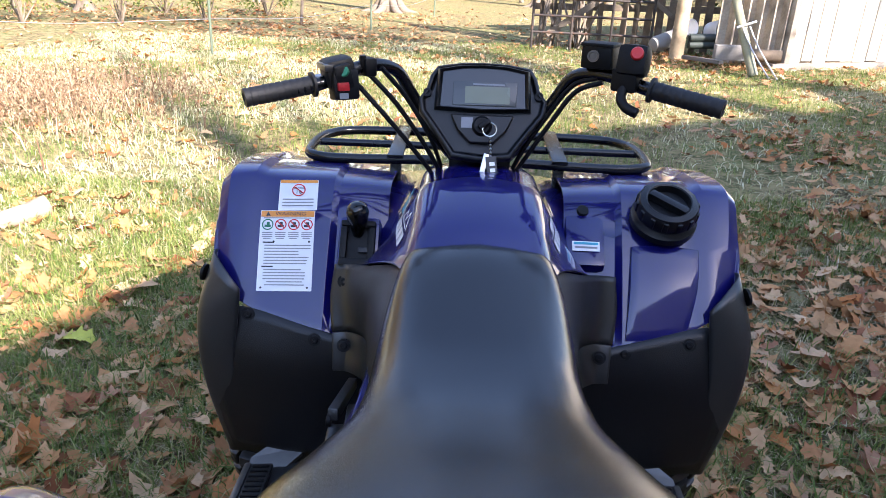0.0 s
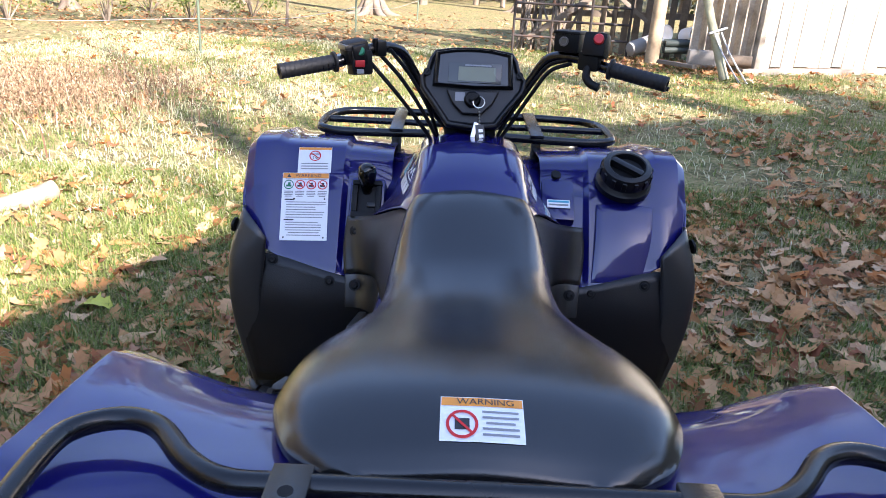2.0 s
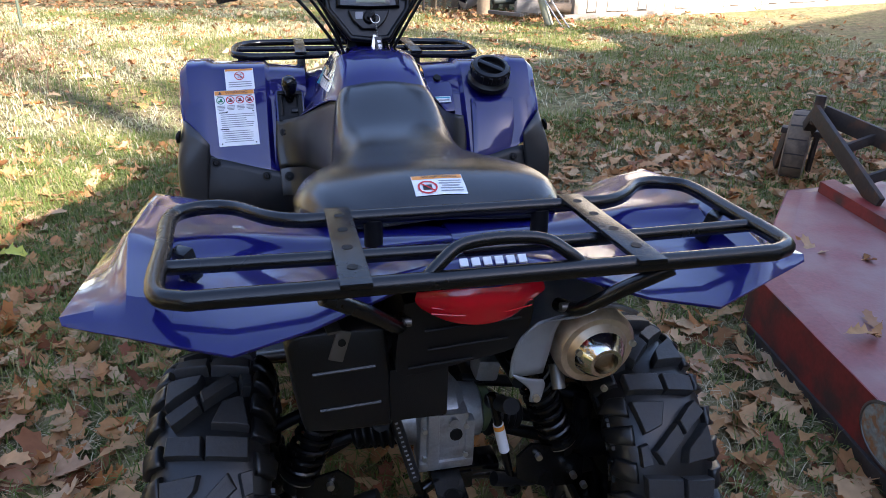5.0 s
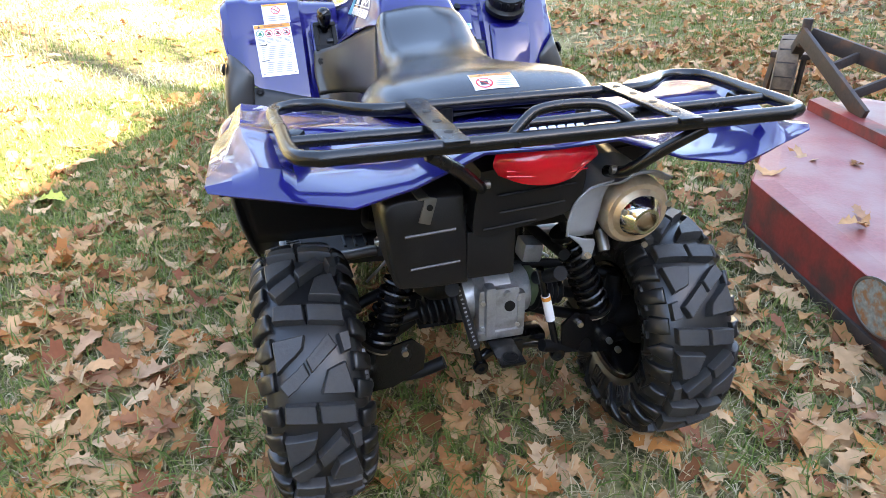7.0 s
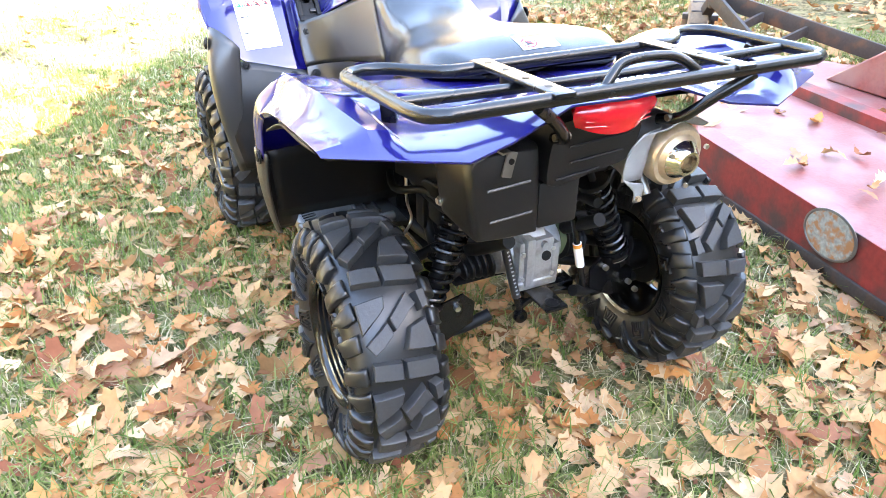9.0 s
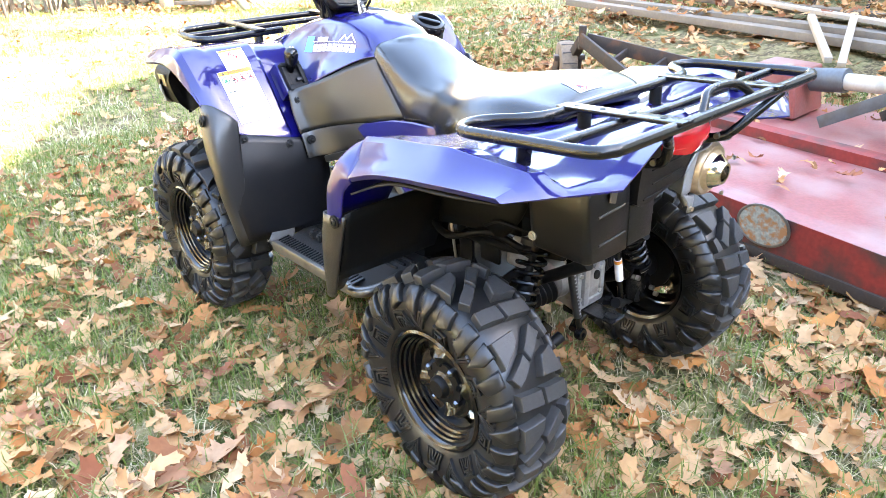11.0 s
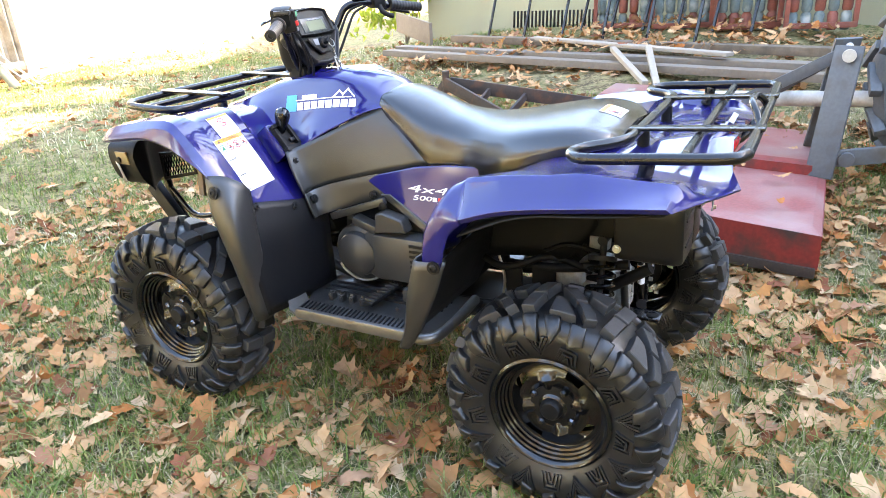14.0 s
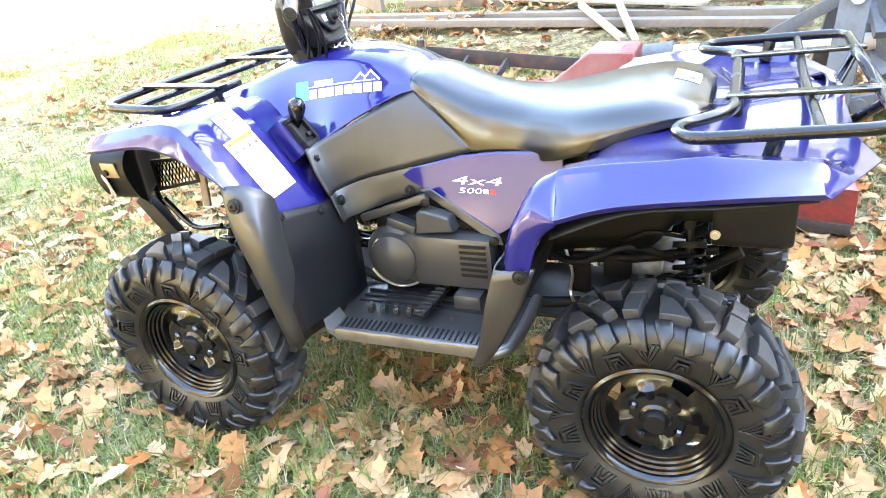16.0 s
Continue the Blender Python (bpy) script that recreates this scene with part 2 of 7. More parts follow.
BUSH = many("bush_leaves", [(0.06, 0.10, 0.025), (0.12, 0.16, 0.04), (0.20, 0.21, 0.06), (0.09, 0.12, 0.03)], 0.6, 0.3, 0.2, 0.3)
YELLOWLEAF = shader("yellow_leaf", (0.36, 0.36, 0.05), 0.5, vary=0.2, grain=40)


# ---------------------------------------------------------------- mesh helpers
def mesh_from(name, verts, faces, mat, smooth=40):
    me = bpy.data.meshes.new(name)
    me.from_pydata([tuple(v) for v in verts], [], faces)
    me.validate()
    if smooth:
        me.polygons.foreach_set("use_smooth", [True] * len(me.polygons))
        me.set_sharp_from_angle(angle=radians(smooth))
    me.materials.append(mat)
    return me


def part(name, geo, mat, parent=None, label="", smooth=40, solid=0.0, bevel=0.0):
    """Links (verts, faces) or a bmesh as one mesh object under a thing or a part."""
    if isinstance(geo, bmesh.types.BMesh):
        me = bpy.data.meshes.new(name)
        geo.to_mesh(me)
        geo.free()
        if smooth:
            me.polygons.foreach_set("use_smooth", [True] * len(me.polygons))
            me.set_sharp_from_angle(angle=radians(smooth))
        me.materials.append(mat)
    else:
        me = mesh_from(name, geo[0], geo[1], mat, smooth)
    ob = new(name, me)
    if solid:
        n = sum((p.normal * p.area for p in me.polygons), Vector())
        c = sum((p.center * p.area for p in me.polygons), Vector()) / max(sum(p.area for p in me.polygons), 1e-9)
        out = n.z if abs(n.z) > 0.35 * n.length else (n.x * c.x if abs(n.x) > 0.35 * n.length else -n.y)
        if out < 0:
            me.flip_normals()
        s = ob.modifiers.new("thickness", "SOLIDIFY")
        s.thickness, s.offset = solid, -1
    if bevel:
        v = ob.modifiers.new("edge", "BEVEL")
        v.width, v.segments, v.limit_method, v.angle_limit = bevel, 2, "ANGLE", radians(35)
    if parent:
        ob.parent = parent
        ob.matrix_parent_inverse = parent.matrix_world.inverted() if parent.parent is None else Matrix()
    if label:
        ob["label"] = label
    return ob


def thing(name, label, category, group="", at=(0, 0, 0), kind=""):
    ob = new(name)
    ob.location = at
    ob.empty_display_size = 0.05
    bpy.context.view_layer.update()
    return tagged(ob, label, category, group, kind)


def merge(*geos):
    vs, fs = [], []
    for v, f in geos:
        n = len(vs)
        vs.extend(v)
        fs.extend([tuple(i + n for i in q) for q in f])
    return vs, fs


def welded(*geos):
    """Joined shapes whose shared edges become one."""
    vs, fs = merge(*geos)
    seen, where, out = {}, [], []
    for v in vs:
        key = tuple(round(float(c), 4) for c in v)
        if key not in seen:
            seen[key] = len(out)
            out.append(v)
        where.append(seen[key])
    return out, [tuple(where[i] for i in f) for f in fs]


def moved(geo, m):
    return [m @ Vector(v) for v in geo[0]], geo[1]


def flip(geo):
    """The mirror image over x = 0."""
    return [(-v[0], v[1], v[2]) for v in geo[0]], [tuple(reversed(f)) for f in geo[1]]


def side(geo, s):
    return geo if s > 0 else flip(geo)


def spline(pts, n):
    """Points along a smooth curve through pts, n to each span."""
    P = [np.array(p, float) for p in pts]
    P = [2 * P[0] - P[1]] + P + [2 * P[-1] - P[-2]]
    out = []
    for i in range(1, len(P) - 2):
        a, b, c, d = P[i - 1:i + 3]
        for k in range(n):
            t = k / n
            out.append(0.5 * (2 * b + (c - a) * t + (2 * a - 5 * b + 4 * c - d) * t * t + (3 * b - a - 3 * c + d) * t ** 3))
    out.append(P[-2])
    return out


def surf(rows, nu=4, nv=4):
    """A smooth sheet through rows of control points (all rows equally long)."""
    fine = [spline(r, nu) for r in rows]
    cols = list(zip(*fine))
    grid = [spline(c, nv) for c in cols]
    w, h = len(grid), len(grid[0])
    vs = [grid[i][j] for i in range(w) for j in range(h)]
    fs = [(i * h + j, i * h + j + 1, (i + 1) * h + j + 1, (i + 1) * h + j) for i in range(w - 1) for j in range(h - 1)]
    return vs, fs


def tube(pts, r, n=6, segs=12, cap=True, taper=None):
    """A round tube along a smooth curve through pts."""
    path = spline(pts, n) if n else [np.array(p, float) for p in pts]
    vs, fs = [], []
    side_v = None
    for i, p in enumerate(path):
        d = path[min(i + 1, len(path) - 1)] - path[max(i - 1, 0)]
        d = d / (np.linalg.norm(d) + 1e-12)
        if side_v is None:
            side_v = np.cross(d, (0.0, 0.0, 1.0) if abs(d[2]) < 0.9 else (1.0, 0.0, 0.0))
        side_v = side_v - d * np.dot(side_v, d)
        side_v /= np.linalg.norm(side_v)
        up = np.cross(side_v, d)
        rr = r if taper is None else r * (1 + (taper - 1) * i / (len(path) - 1))
        for k in range(segs):
            a = 2 * math.pi * k / segs
            vs.append(p + rr * (math.cos(a) * side_v + math.sin(a) * up))
    for i in range(len(path) - 1):
        for k in range(segs):
            fs.append((i * segs + k, i * segs + (k + 1) % segs, (i + 1) * segs + (k + 1) % segs, (i + 1) * segs + k))
    if cap:
        fs.append(tuple(range(segs)))
        fs.append(tuple(reversed(range((len(path) - 1) * segs, len(path) * segs))))
    return vs, fs


def revolve(profile, m=None, segs=32, cap=True):
    """Turns (radius, height) pairs round the z axis, then poses it by m."""
    vs, fs = [], []
    for r, h in profile:
        for k in range(segs):
            a = 2 * math.pi * k / segs
            vs.append(Vector((r * math.cos(a), r * math.sin(a), h)))
    for i in range(len(profile) - 1):
        for k in range(segs):
            fs.append((i * segs + k, i * segs + (k + 1) % segs, (i + 1) * segs + (k + 1) % segs, (i + 1) * segs + k))
    if cap:
        fs.append(tuple(reversed(range(segs))))
        fs.append(tuple(range((len(profile) - 1) * segs, len(profile) * segs)))
    return moved((vs, fs), m) if m else (vs, fs)


def along(a, b):
    """A pose at a whose z axis points to b."""
    a, b = Vector(a), Vector(b)
    return Matrix.Translation(a) @ (b - a).to_track_quat("Z", "Y").to_matrix().to_4x4()


def rod(a, b, r, segs=12, r2=None):
    return revolve([(r, 0), (r if r2 is None else r2, (Vector(b) - Vector(a)).length)], along(a, b), segs)


def block(size, m=None, bevel=0.0):
    """A box centred on the origin, with small chamfers on all edges, posed by m."""
    bm = bmesh.new()
    bmesh.ops.create_cube(bm, size=1)
    for v in bm.verts:
        v.co = Vector((v.co.x * size[0], v.co.y * size[1], v.co.z * size[2]))
    if bevel:
        bmesh.ops.bevel(bm, geom=bm.edges[:], offset=bevel, segments=2, profile=0.6, affect="EDGES", clamp_overlap=True)
    bm.verts.index_update()
    g = [v.co.copy() for v in bm.verts], [tuple(v.index for v in f.verts) for f in bm.faces]
    bm.free()
    return moved(g, m) if m else g


def beam(a, b, w, h, bevel=0.003, roll=0.0):
    """A squared bar from a to b."""
    L = (Vector(b) - Vector(a)).length
    return block((w, h, L), along(a, b) @ pose(0, 0, 0, 0, 0, roll) @ Matrix.Translation((0, 0, L / 2)), bevel)


def prism(outline, depth):
    """A flat plate: a closed outline of 3D points, thickened along depth."""
    n = len(outline)
    vs = [Vector(p) for p in outline] + [Vector(p) + Vector(depth) for p in outline]
    fs = [tuple(range(n)), tuple(reversed(range(n, 2 * n)))]
    fs += [((i + 1) % n, i, n + i, n + (i + 1) % n) for i in range(n)]
    return vs, fs


def skin(geo):
    return BVHTree.FromPolygons([Vector(v) for v in geo[0]], [tuple(f) for f in geo[1]])


def sheet(w, h, x=0.0, y=0.0, nx=6, ny=6):
    """A flat grid in the plane, w by h about (x, y)."""
    vs = [(x + w * (i / nx - 0.5), y + h * (j / ny - 0.5), 0.0) for j in range(ny + 1) for i in range(nx + 1)]
    fs = [(j * (nx + 1) + i, j * (nx + 1) + i + 1, (j + 1) * (nx + 1) + i + 1, (j + 1) * (nx + 1) + i) for j in range(ny) for i in range(nx)]
    return vs, fs


def hoop(r, x, y, t=0.002, segs=24):
    """A flat ring about (x, y)."""
    vs = [(x + q * math.cos(2 * math.pi * k / segs), y + q * math.sin(2 * math.pi * k / segs), 0.0) for q in (r - t, r) for k in range(segs)]
    return vs, [(k, segs + k, segs + (k + 1) % segs, (k + 1) % segs) for k in range(segs)]


def slash(L, t, x, y, deg):
    vs, fs = sheet(L, t, 0, 0, 4, 1)
    c, s = math.cos(radians(deg)), math.sin(radians(deg))
    return [(x + a * c - b * s, y + a * s + b * c, 0.0) for a, b, _ in vs], fs


def stick(name, geo, m, hull, mat, parent, label="", lift=0.0012):
    """A decal: flat shapes in the plane of pose m laid onto the hull below it."""
    down = -(m.to_3x3() @ Vector((0, 0, 1))).normalized()
    out = []
    for v in geo[0]:
        p = m @ Vector((v[0], v[1], 0.0))
        hit = hull.ray_cast(p - down * 0.12, down, 0.3)[0]
        out.append((hit if hit is not None else p) - down * lift)
    return part(name, (out, geo[1]), mat, parent, label, smooth=180)


def words(body, size, x=0.0, y=0.0, shear=0.0, wide=1.0):
    """Lettering as a flat shape, centred on (x, y)."""
    cu = bpy.data.curves.new("lettering", "FONT")
    cu.body, cu.size, cu.align_x, cu.align_y, cu.shear = body, size, "CENTER", "CENTER", shear
    ob = new("lettering", cu)
    bpy.context.view_layer.update()
    me = bpy.data.meshes.new_from_object(ob.evaluated_get(bpy.context.evaluated_depsgraph_get()))
    geo = [(v.co.x * wide + x, v.co.y + y, 0.0) for v in me.vertices], [tuple(f.vertices) for f in me.polygons]
    bpy.data.objects.remove(ob)
    bpy.data.meshes.remove(me)
    bpy.data.curves.remove(cu)
    return geo


def frame_at(origin, right, up):
    """A pose from an origin, a rightward and an upward direction."""
    r = Vector(right).normalized()
    u = Vector(up)
    u = (u - r * u.dot(r)).normalized()
    n = r.cross(u)
    m = Matrix((r, u, n)).transposed().to_4x4()
    m.translation = Vector(origin)
    return m


def flat(w, h, m, x=0.0, y=0.0, z=0.0, t=0.0008):
    """A thin plate w by h on the face of pose m."""
    return block((w, h, t), m @ Matrix.Translation((x, y, z)))


# ---------------------------------------------------------------- ground
def rise(x, y):
    """The height of the bare soil."""
    z = -0.032 + 0.036 * min(max(y, -1.5), 1.3) + 0.0222 * max(0.0, min(y, 6.0) - 1.3)
    z += 0.115 * max(0.0, min(x, 7.0) - 1.0) * min(1.0, max(0.0, (6.0 - y) / 5.0))
    z += 0.02 * noise.noise(Vector((x * 0.6, y * 0.6, 3.0))) * min(1.0, 0.3 + abs(x + 0.1) * 0.3)
    return z

TAN = shader("dull_amber_reflector", (0.20, 0.15, 0.08), 0.25, coat=0.4, vary=0.1)
# blue-grey lift of this rubber has the haze painted in
HAZED_TYRE = shader("hazed_tractor_rubber", (0.085, 0.095, 0.105), 0.6, vary=0.25, bump=0.4, grain=60, stain=(0.11, 0.10, 0.085), stain_at=(0.5, 0.75), stain_scale=5)
def lawn_material():
    m = bpy.data.materials.new("lawn_soil")
    m.use_nodes = True
    t = m.node_tree
    b = t.nodes["Principled BSDF"]
    b.inputs["Roughness"].default_value, b.inputs["Specular IOR Level"].default_value = 0.95, 0.15
    where = t.nodes.new("ShaderNodeTexCoord")

    def cloud(scale, lo, hi):
        n = t.nodes.new("ShaderNodeTexNoise")
        n.inputs["Scale"].default_value, n.inputs["Detail"].default_value, n.inputs["Roughness"].default_value = scale, 8, 0.65
        r = t.nodes.new("ShaderNodeValToRGB")
        r.color_ramp.elements[0].position, r.color_ramp.elements[1].position = lo, hi
        t.links.new(where.outputs["Object"], n.inputs["Vector"])
        t.links.new(n.outputs["Fac"], r.inputs[0])
        return n, r

    def blend(a, b2, fac):
        x = t.nodes.new("ShaderNodeMix")
        x.data_type = "RGBA"
        t.links.new(fac, x.inputs[0])
        for slot, v in ((6, a), (7, b2)):
            if isinstance(v, tuple):
                x.inputs[slot].default_value = (*v, 1)
            else:
                t.links.new(v, x.inputs[slot])
        return x.outputs[2]
    n1, r1 = cloud(1.1, 0.42, 0.62)
    n2, r2 = cloud(9.0, 0.45, 0.65)
    n3, r3 = cloud(40.0, 0.48, 0.60)
    soil = blend((0.075, 0.056, 0.030), (0.060, 0.095, 0.024), r1.outputs[0])
    straw = blend(soil, (0.26, 0.225, 0.105), r2.outputs[0])
    t.links.new(blend(straw, (0.25, 0.19, 0.10), r3.outputs[0]), b.inputs["Base Color"])
    bp = t.nodes.new("ShaderNodeBump")
    bp.inputs["Strength"].default_value, bp.inputs["Distance"].default_value = 0.8, 0.02
    t.links.new(n3.outputs["Fac"], bp.inputs["Height"])
    t.links.new(bp.outputs[0], b.inputs["Normal"])
    return m


def ground_sheet():
    def ticks(a, b, fine_a, fine_b, far):
        near = list(np.arange(fine_a, fine_b + 1e-6, 0.15))
        lo = [fine_a - d for d in far if fine_a - d > a] + [a]
        hi = [fine_b + d for d in far if fine_b + d < b] + [b]
        return sorted(lo) + near + sorted(hi)
    far = [0.6, 1.5, 3, 6, 12, 25, 60, 150, 400]
    xs, ys = ticks(-900, 900, -4.0, 7.0, far), ticks(-900, 900, -3.0, 8.0, far)
    vs = [(x, y, rise(x, y) + 0.012 * noise.noise(Vector((x * 3, y * 3, 0)))) for y in ys for x in xs]
    w = len(xs)
    fs = [(j * w + i, j * w + i + 1, (j + 1) * w + i + 1, (j + 1) * w + i) for j in range(len(ys) - 1) for i in range(w - 1)]
    ob = part("ground", (vs, fs), lawn_material(), smooth=180)
    return tagged(ob, "lawn of thin autumn grass and bare soil", "ground", kind="structure")


ground_sheet()

LEAF_W = [0.012, 0.014, 0.12, 0.31, 0.21, 0.25, 0.44, 0.29, 0.28, 0.48, 0.30, 0.24, 0.34, 0.17, 0.02]


def scatter_leaves(name, spots, size, mat, rng, lift=0.02, flatness=0.35):
    """Lobed dry leaves, each one curled and turned its own way."""
    k = len(LEAF_W)
    base = []
    for i, w in enumerate(LEAF_W):
        y = i / (k - 1) - 0.5
        tip = 0.07 if w > 0.3 else 0.0
        base += [(-w * 0.62, y + tip, 0), (0, y, 0), (w * 0.62, y + tip, 0)]
    base = np.array(base)
    quads = []
    for i in range(k - 1):
        for c in (0, 1):
            quads.append((3 * i + c, 3 * i + c + 1, 3 * i + c + 4, 3 * i + c + 3))
    quads = np.array(quads)
    V, F = [], []
    for i, (x, y, z) in enumerate(spots):
        s = size * rng.uniform(0.55, 1.25)
        b = base * s * np.array([rng.uniform(0.62, 1.05), 1.0, 1.0])
        c1, c2, c3 = rng.uniform(-1.2, 3.2), rng.uniform(-1.0, 1.8), rng.uniform(-1.6, 1.6)
        b[:, 2] = (c1 * b[:, 0] ** 2 + c2 * b[:, 1] ** 2 + c3 * b[:, 0] * b[:, 1]) / s * 0.9
        m = np.array(Euler((rng.gauss(0, flatness), rng.gauss(0, flatness), rng.uniform(0, 6.283))).to_matrix())
        b = b @ m.T
        b[:, 2] += z - b[:, 2].min() * 0.6 + rng.uniform(0, lift)
        b[:, 0] += x
        b[:, 1] += y
        V.append(b)
        F.append(quads + i * len(base))
    return part(name, (np.concatenate(V).tolist(), np.concatenate(F).tolist()), mat, smooth=60)


def strew(n, x0, x1, y0, y1, rng, keep=lambda x, y: 1.0, off=0.005):
    out = []
    while len(out) < n:
        x, y = rng.uniform(x0, x1), rng.uniform(y0, y1)
        if rng.random() < keep(x, y):
            out.append((x, y, rise(x, y) + off))
    return out


def drift(x, y):
    """Where leaves lie thick: behind and to the right of the machine."""
    d = 0.35 + 0.65 * min(1.0, max(0.0, (0.6 + x * 0.6 - y * 0.28 + 1.0) / 1.6))
    return d * (0.55 + 0.75 * max(0.0, 0.5 + noise.noise(Vector((x * 1.3, y * 1.3, 7.0)))))


rng = random.Random(5)
# litter past y 11.5 also darkens the lawn, standing in for shade
leaf_spots = strew(800, -2.4, -0.4, -0.9, 2.2, rng) + strew(7000, -2.6, 3.2, -2.2, 3.4, rng, drift) + strew(2600, -5.5, 7.5, 2.2, 12.5, rng, lambda x, y: 0.8) + strew(1600, -9.0, 9.0, 8.0, 20.0, rng) + strew(1500, 2.0, 5.6, -1.6, 5.5, rng) + strew(1200, -11.0, -0.5, 11.5, 17.0, rng) + strew(900, -5.5, 5.5, -5.5, -2.1, rng, lambda x, y: min(1.0, (y + 5.5) / 3.0)) + strew(700, -5.5, -2.4, -3.0, 3.0, rng, lambda x, y: min(1.0, (x + 5.5) / 2.5))
tagged(scatter_leaves("fallen_leaves", leaf_spots, 0.128, LEAF, rng, 0.022, 0.17), "curled tan and brown oak leaves lying on the grass", "leaves", kind="stuff")


frng = random.Random(15)
bits = strew(4500, -2.6, 3.2, -2.0, 3.6, frng, drift)
tagged(scatter_leaves("leaf_fragments", bits, 0.048, LEAF, frng, 0.012, 0.5), "broken bits of dry brown leaves in the grass", "leaves", kind="stuff")


def grass_stuff(name, spots, rng, tall=0.066, mat=GRASS, width=0.0032, lean=0.5):
    """Curved, tapering blades, each leaning its own way."""
    r = np.random.RandomState(rng.randrange(10 ** 6))
    P = np.array(spots)
    n = len(P)
    h, a, l, w = tall * r.uniform(0.4, 1.3, n), r.uniform(0, 6.283, n), r.uniform(0.1, lean, n), width * r.uniform(0.6, 1.3, n)
    d = np.stack([np.cos(a), np.sin(a), np.zeros(n)], 1)
    sd = np.stack([-np.sin(a) * w, np.cos(a) * w, np.zeros(n)], 1)
    up = np.array([0.0, 0.0, 1.0])
    rows = []
    for reach, rise_, k in ((0.0, 0.0, 1.0), (0.25, 0.45, 0.9), (0.75, 0.82, 0.6), (1.6, 1.0, 0.0)):
        c = P + d * (h * l * reach)[:, None] + up * (h * (rise_ - 0.42 * l * rise_ ** 3))[:, None]
        rows += [c - sd * k, c + sd * k] if k else [c]
    V = np.stack(rows, 1).reshape(-1, 3)
    F = []
    for i in range(n):
        q = 7 * i
        F += [(q, q + 1, q + 3, q + 2), (q + 2, q + 3, q + 5, q + 4), (q + 4, q + 5, q + 6)]
    return part(name, (V.tolist(), F), mat, smooth=0)


def patch(x, y):
    """Broad patches of green in the pale lawn."""
    return noise.noise(Vector((x * 0.75, y * 0.75, 5.0))) + 0.6 * noise.noise(Vector((x * 2.3, y * 2.3, 6.0)))


def tuft(x, y):
    n = noise.noise(Vector((x * 1.1, y * 1.1, 1.0))) + 0.5 * noise.noise(Vector((x * 4, y * 4, 2.0)))
    left = 0.36 + 0.42 * min(1.0, max(0.0, (0.9 - x) / 2.0))
    return max(0.03, min(1.0, left + n * 0.9))


rng = random.Random(8)
# extra green past x 0.3 tones the shaded side of the lawn darker
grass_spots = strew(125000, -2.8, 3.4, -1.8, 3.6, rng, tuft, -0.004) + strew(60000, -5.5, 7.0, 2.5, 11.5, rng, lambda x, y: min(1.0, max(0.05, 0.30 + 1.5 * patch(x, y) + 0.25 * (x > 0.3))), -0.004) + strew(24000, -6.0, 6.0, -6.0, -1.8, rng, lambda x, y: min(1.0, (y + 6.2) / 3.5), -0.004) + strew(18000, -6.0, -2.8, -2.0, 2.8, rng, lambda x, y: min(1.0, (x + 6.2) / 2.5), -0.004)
tagged(grass_stuff("grass", grass_spots, rng, 0.068, GRASS, 0.0024, 0.95), "short green lawn grass in uneven tufts", "grass", kind="stuff")
thatch_spots = strew(85000, -2.8, 3.4, -1.8, 3.6, rng, lambda x, y: 0.9, -0.002)
tagged(grass_stuff("thatch", thatch_spots, rng, 0.046, THATCH, 0.0015, 1.7), "thin dry straw blades lying in the lawn", "grass", kind="stuff")
# pale blades paint in sunlight, so few grow on the shaded right
tagged(grass_stuff("dry_lawn", strew(52000, -6.0, 7.5, 2.6, 11.3, rng, lambda x, y: min(1.0, max(0.04, 0.55 - 1.6 * patch(x, y))) * (1.0 if x < 0.3 else 0.2), -0.002), rng, 0.054, SUNLIT_STRAW, 0.0034, 1.3), "pale straw lawn grass, lightened as sunlit and thinned towards the shaded right", "grass", kind="stuff")
g = scatter_leaves("yellow_leaf", [(-1.40, 1.76, rise(-1.40, 1.76) + 0.045)], 0.17, YELLOWLEAF, random.Random(12), 0.0, 0.03)
tagged(g, "fresh yellow-green leaf lying on the grass", "leaf")

# ---------------------------------------------------------------- the quad bike
atv = thing("quad_bike", "blue four-wheeled utility quad bike with black racks parked on grass", "quad bike")


def round_scale(W):
    """The broad rear wheels are a little smaller than the front ones."""
    return 0.905 if W > 0.19 else 0.935


def tyre_profile(W):
    k = W / 0.25
    s = [0, 0.5, 0.85, 1.0, 1.3, 1.6, 2.2, 2.5, 2.6]
    x = [0, 0.055 * k, 0.097 * k, 0.113 * k, 0.124 * k, 0.124 * k, 0.106 * k, 0.096 * k, 0.085 * k]
    r = [q * round_scale(W) for q in (0.300, 0.298, 0.289, 0.278, 0.250, 0.222, 0.180, 0.166, 0.160)]
    return s, x, r


def tyre_point(W, s, th, up=0.0):
    S, X, R = tyre_profile(W)
    f = lambda q: (np.interp(abs(q), S, X) * (1 if q >= 0 else -1), np.interp(abs(q), S, R))
    x, r = f(s)
    x2, r2 = f(s + 0.05)
    x1, r1 = f(s - 0.05)
    tx, tr = x2 - x1, r2 - r1
    n = math.hypot(tx, tr)
    x, r = x - up * tr / n, r + up * tx / n
    return Vector((x, r * math.cos(th), r * math.sin(th)))


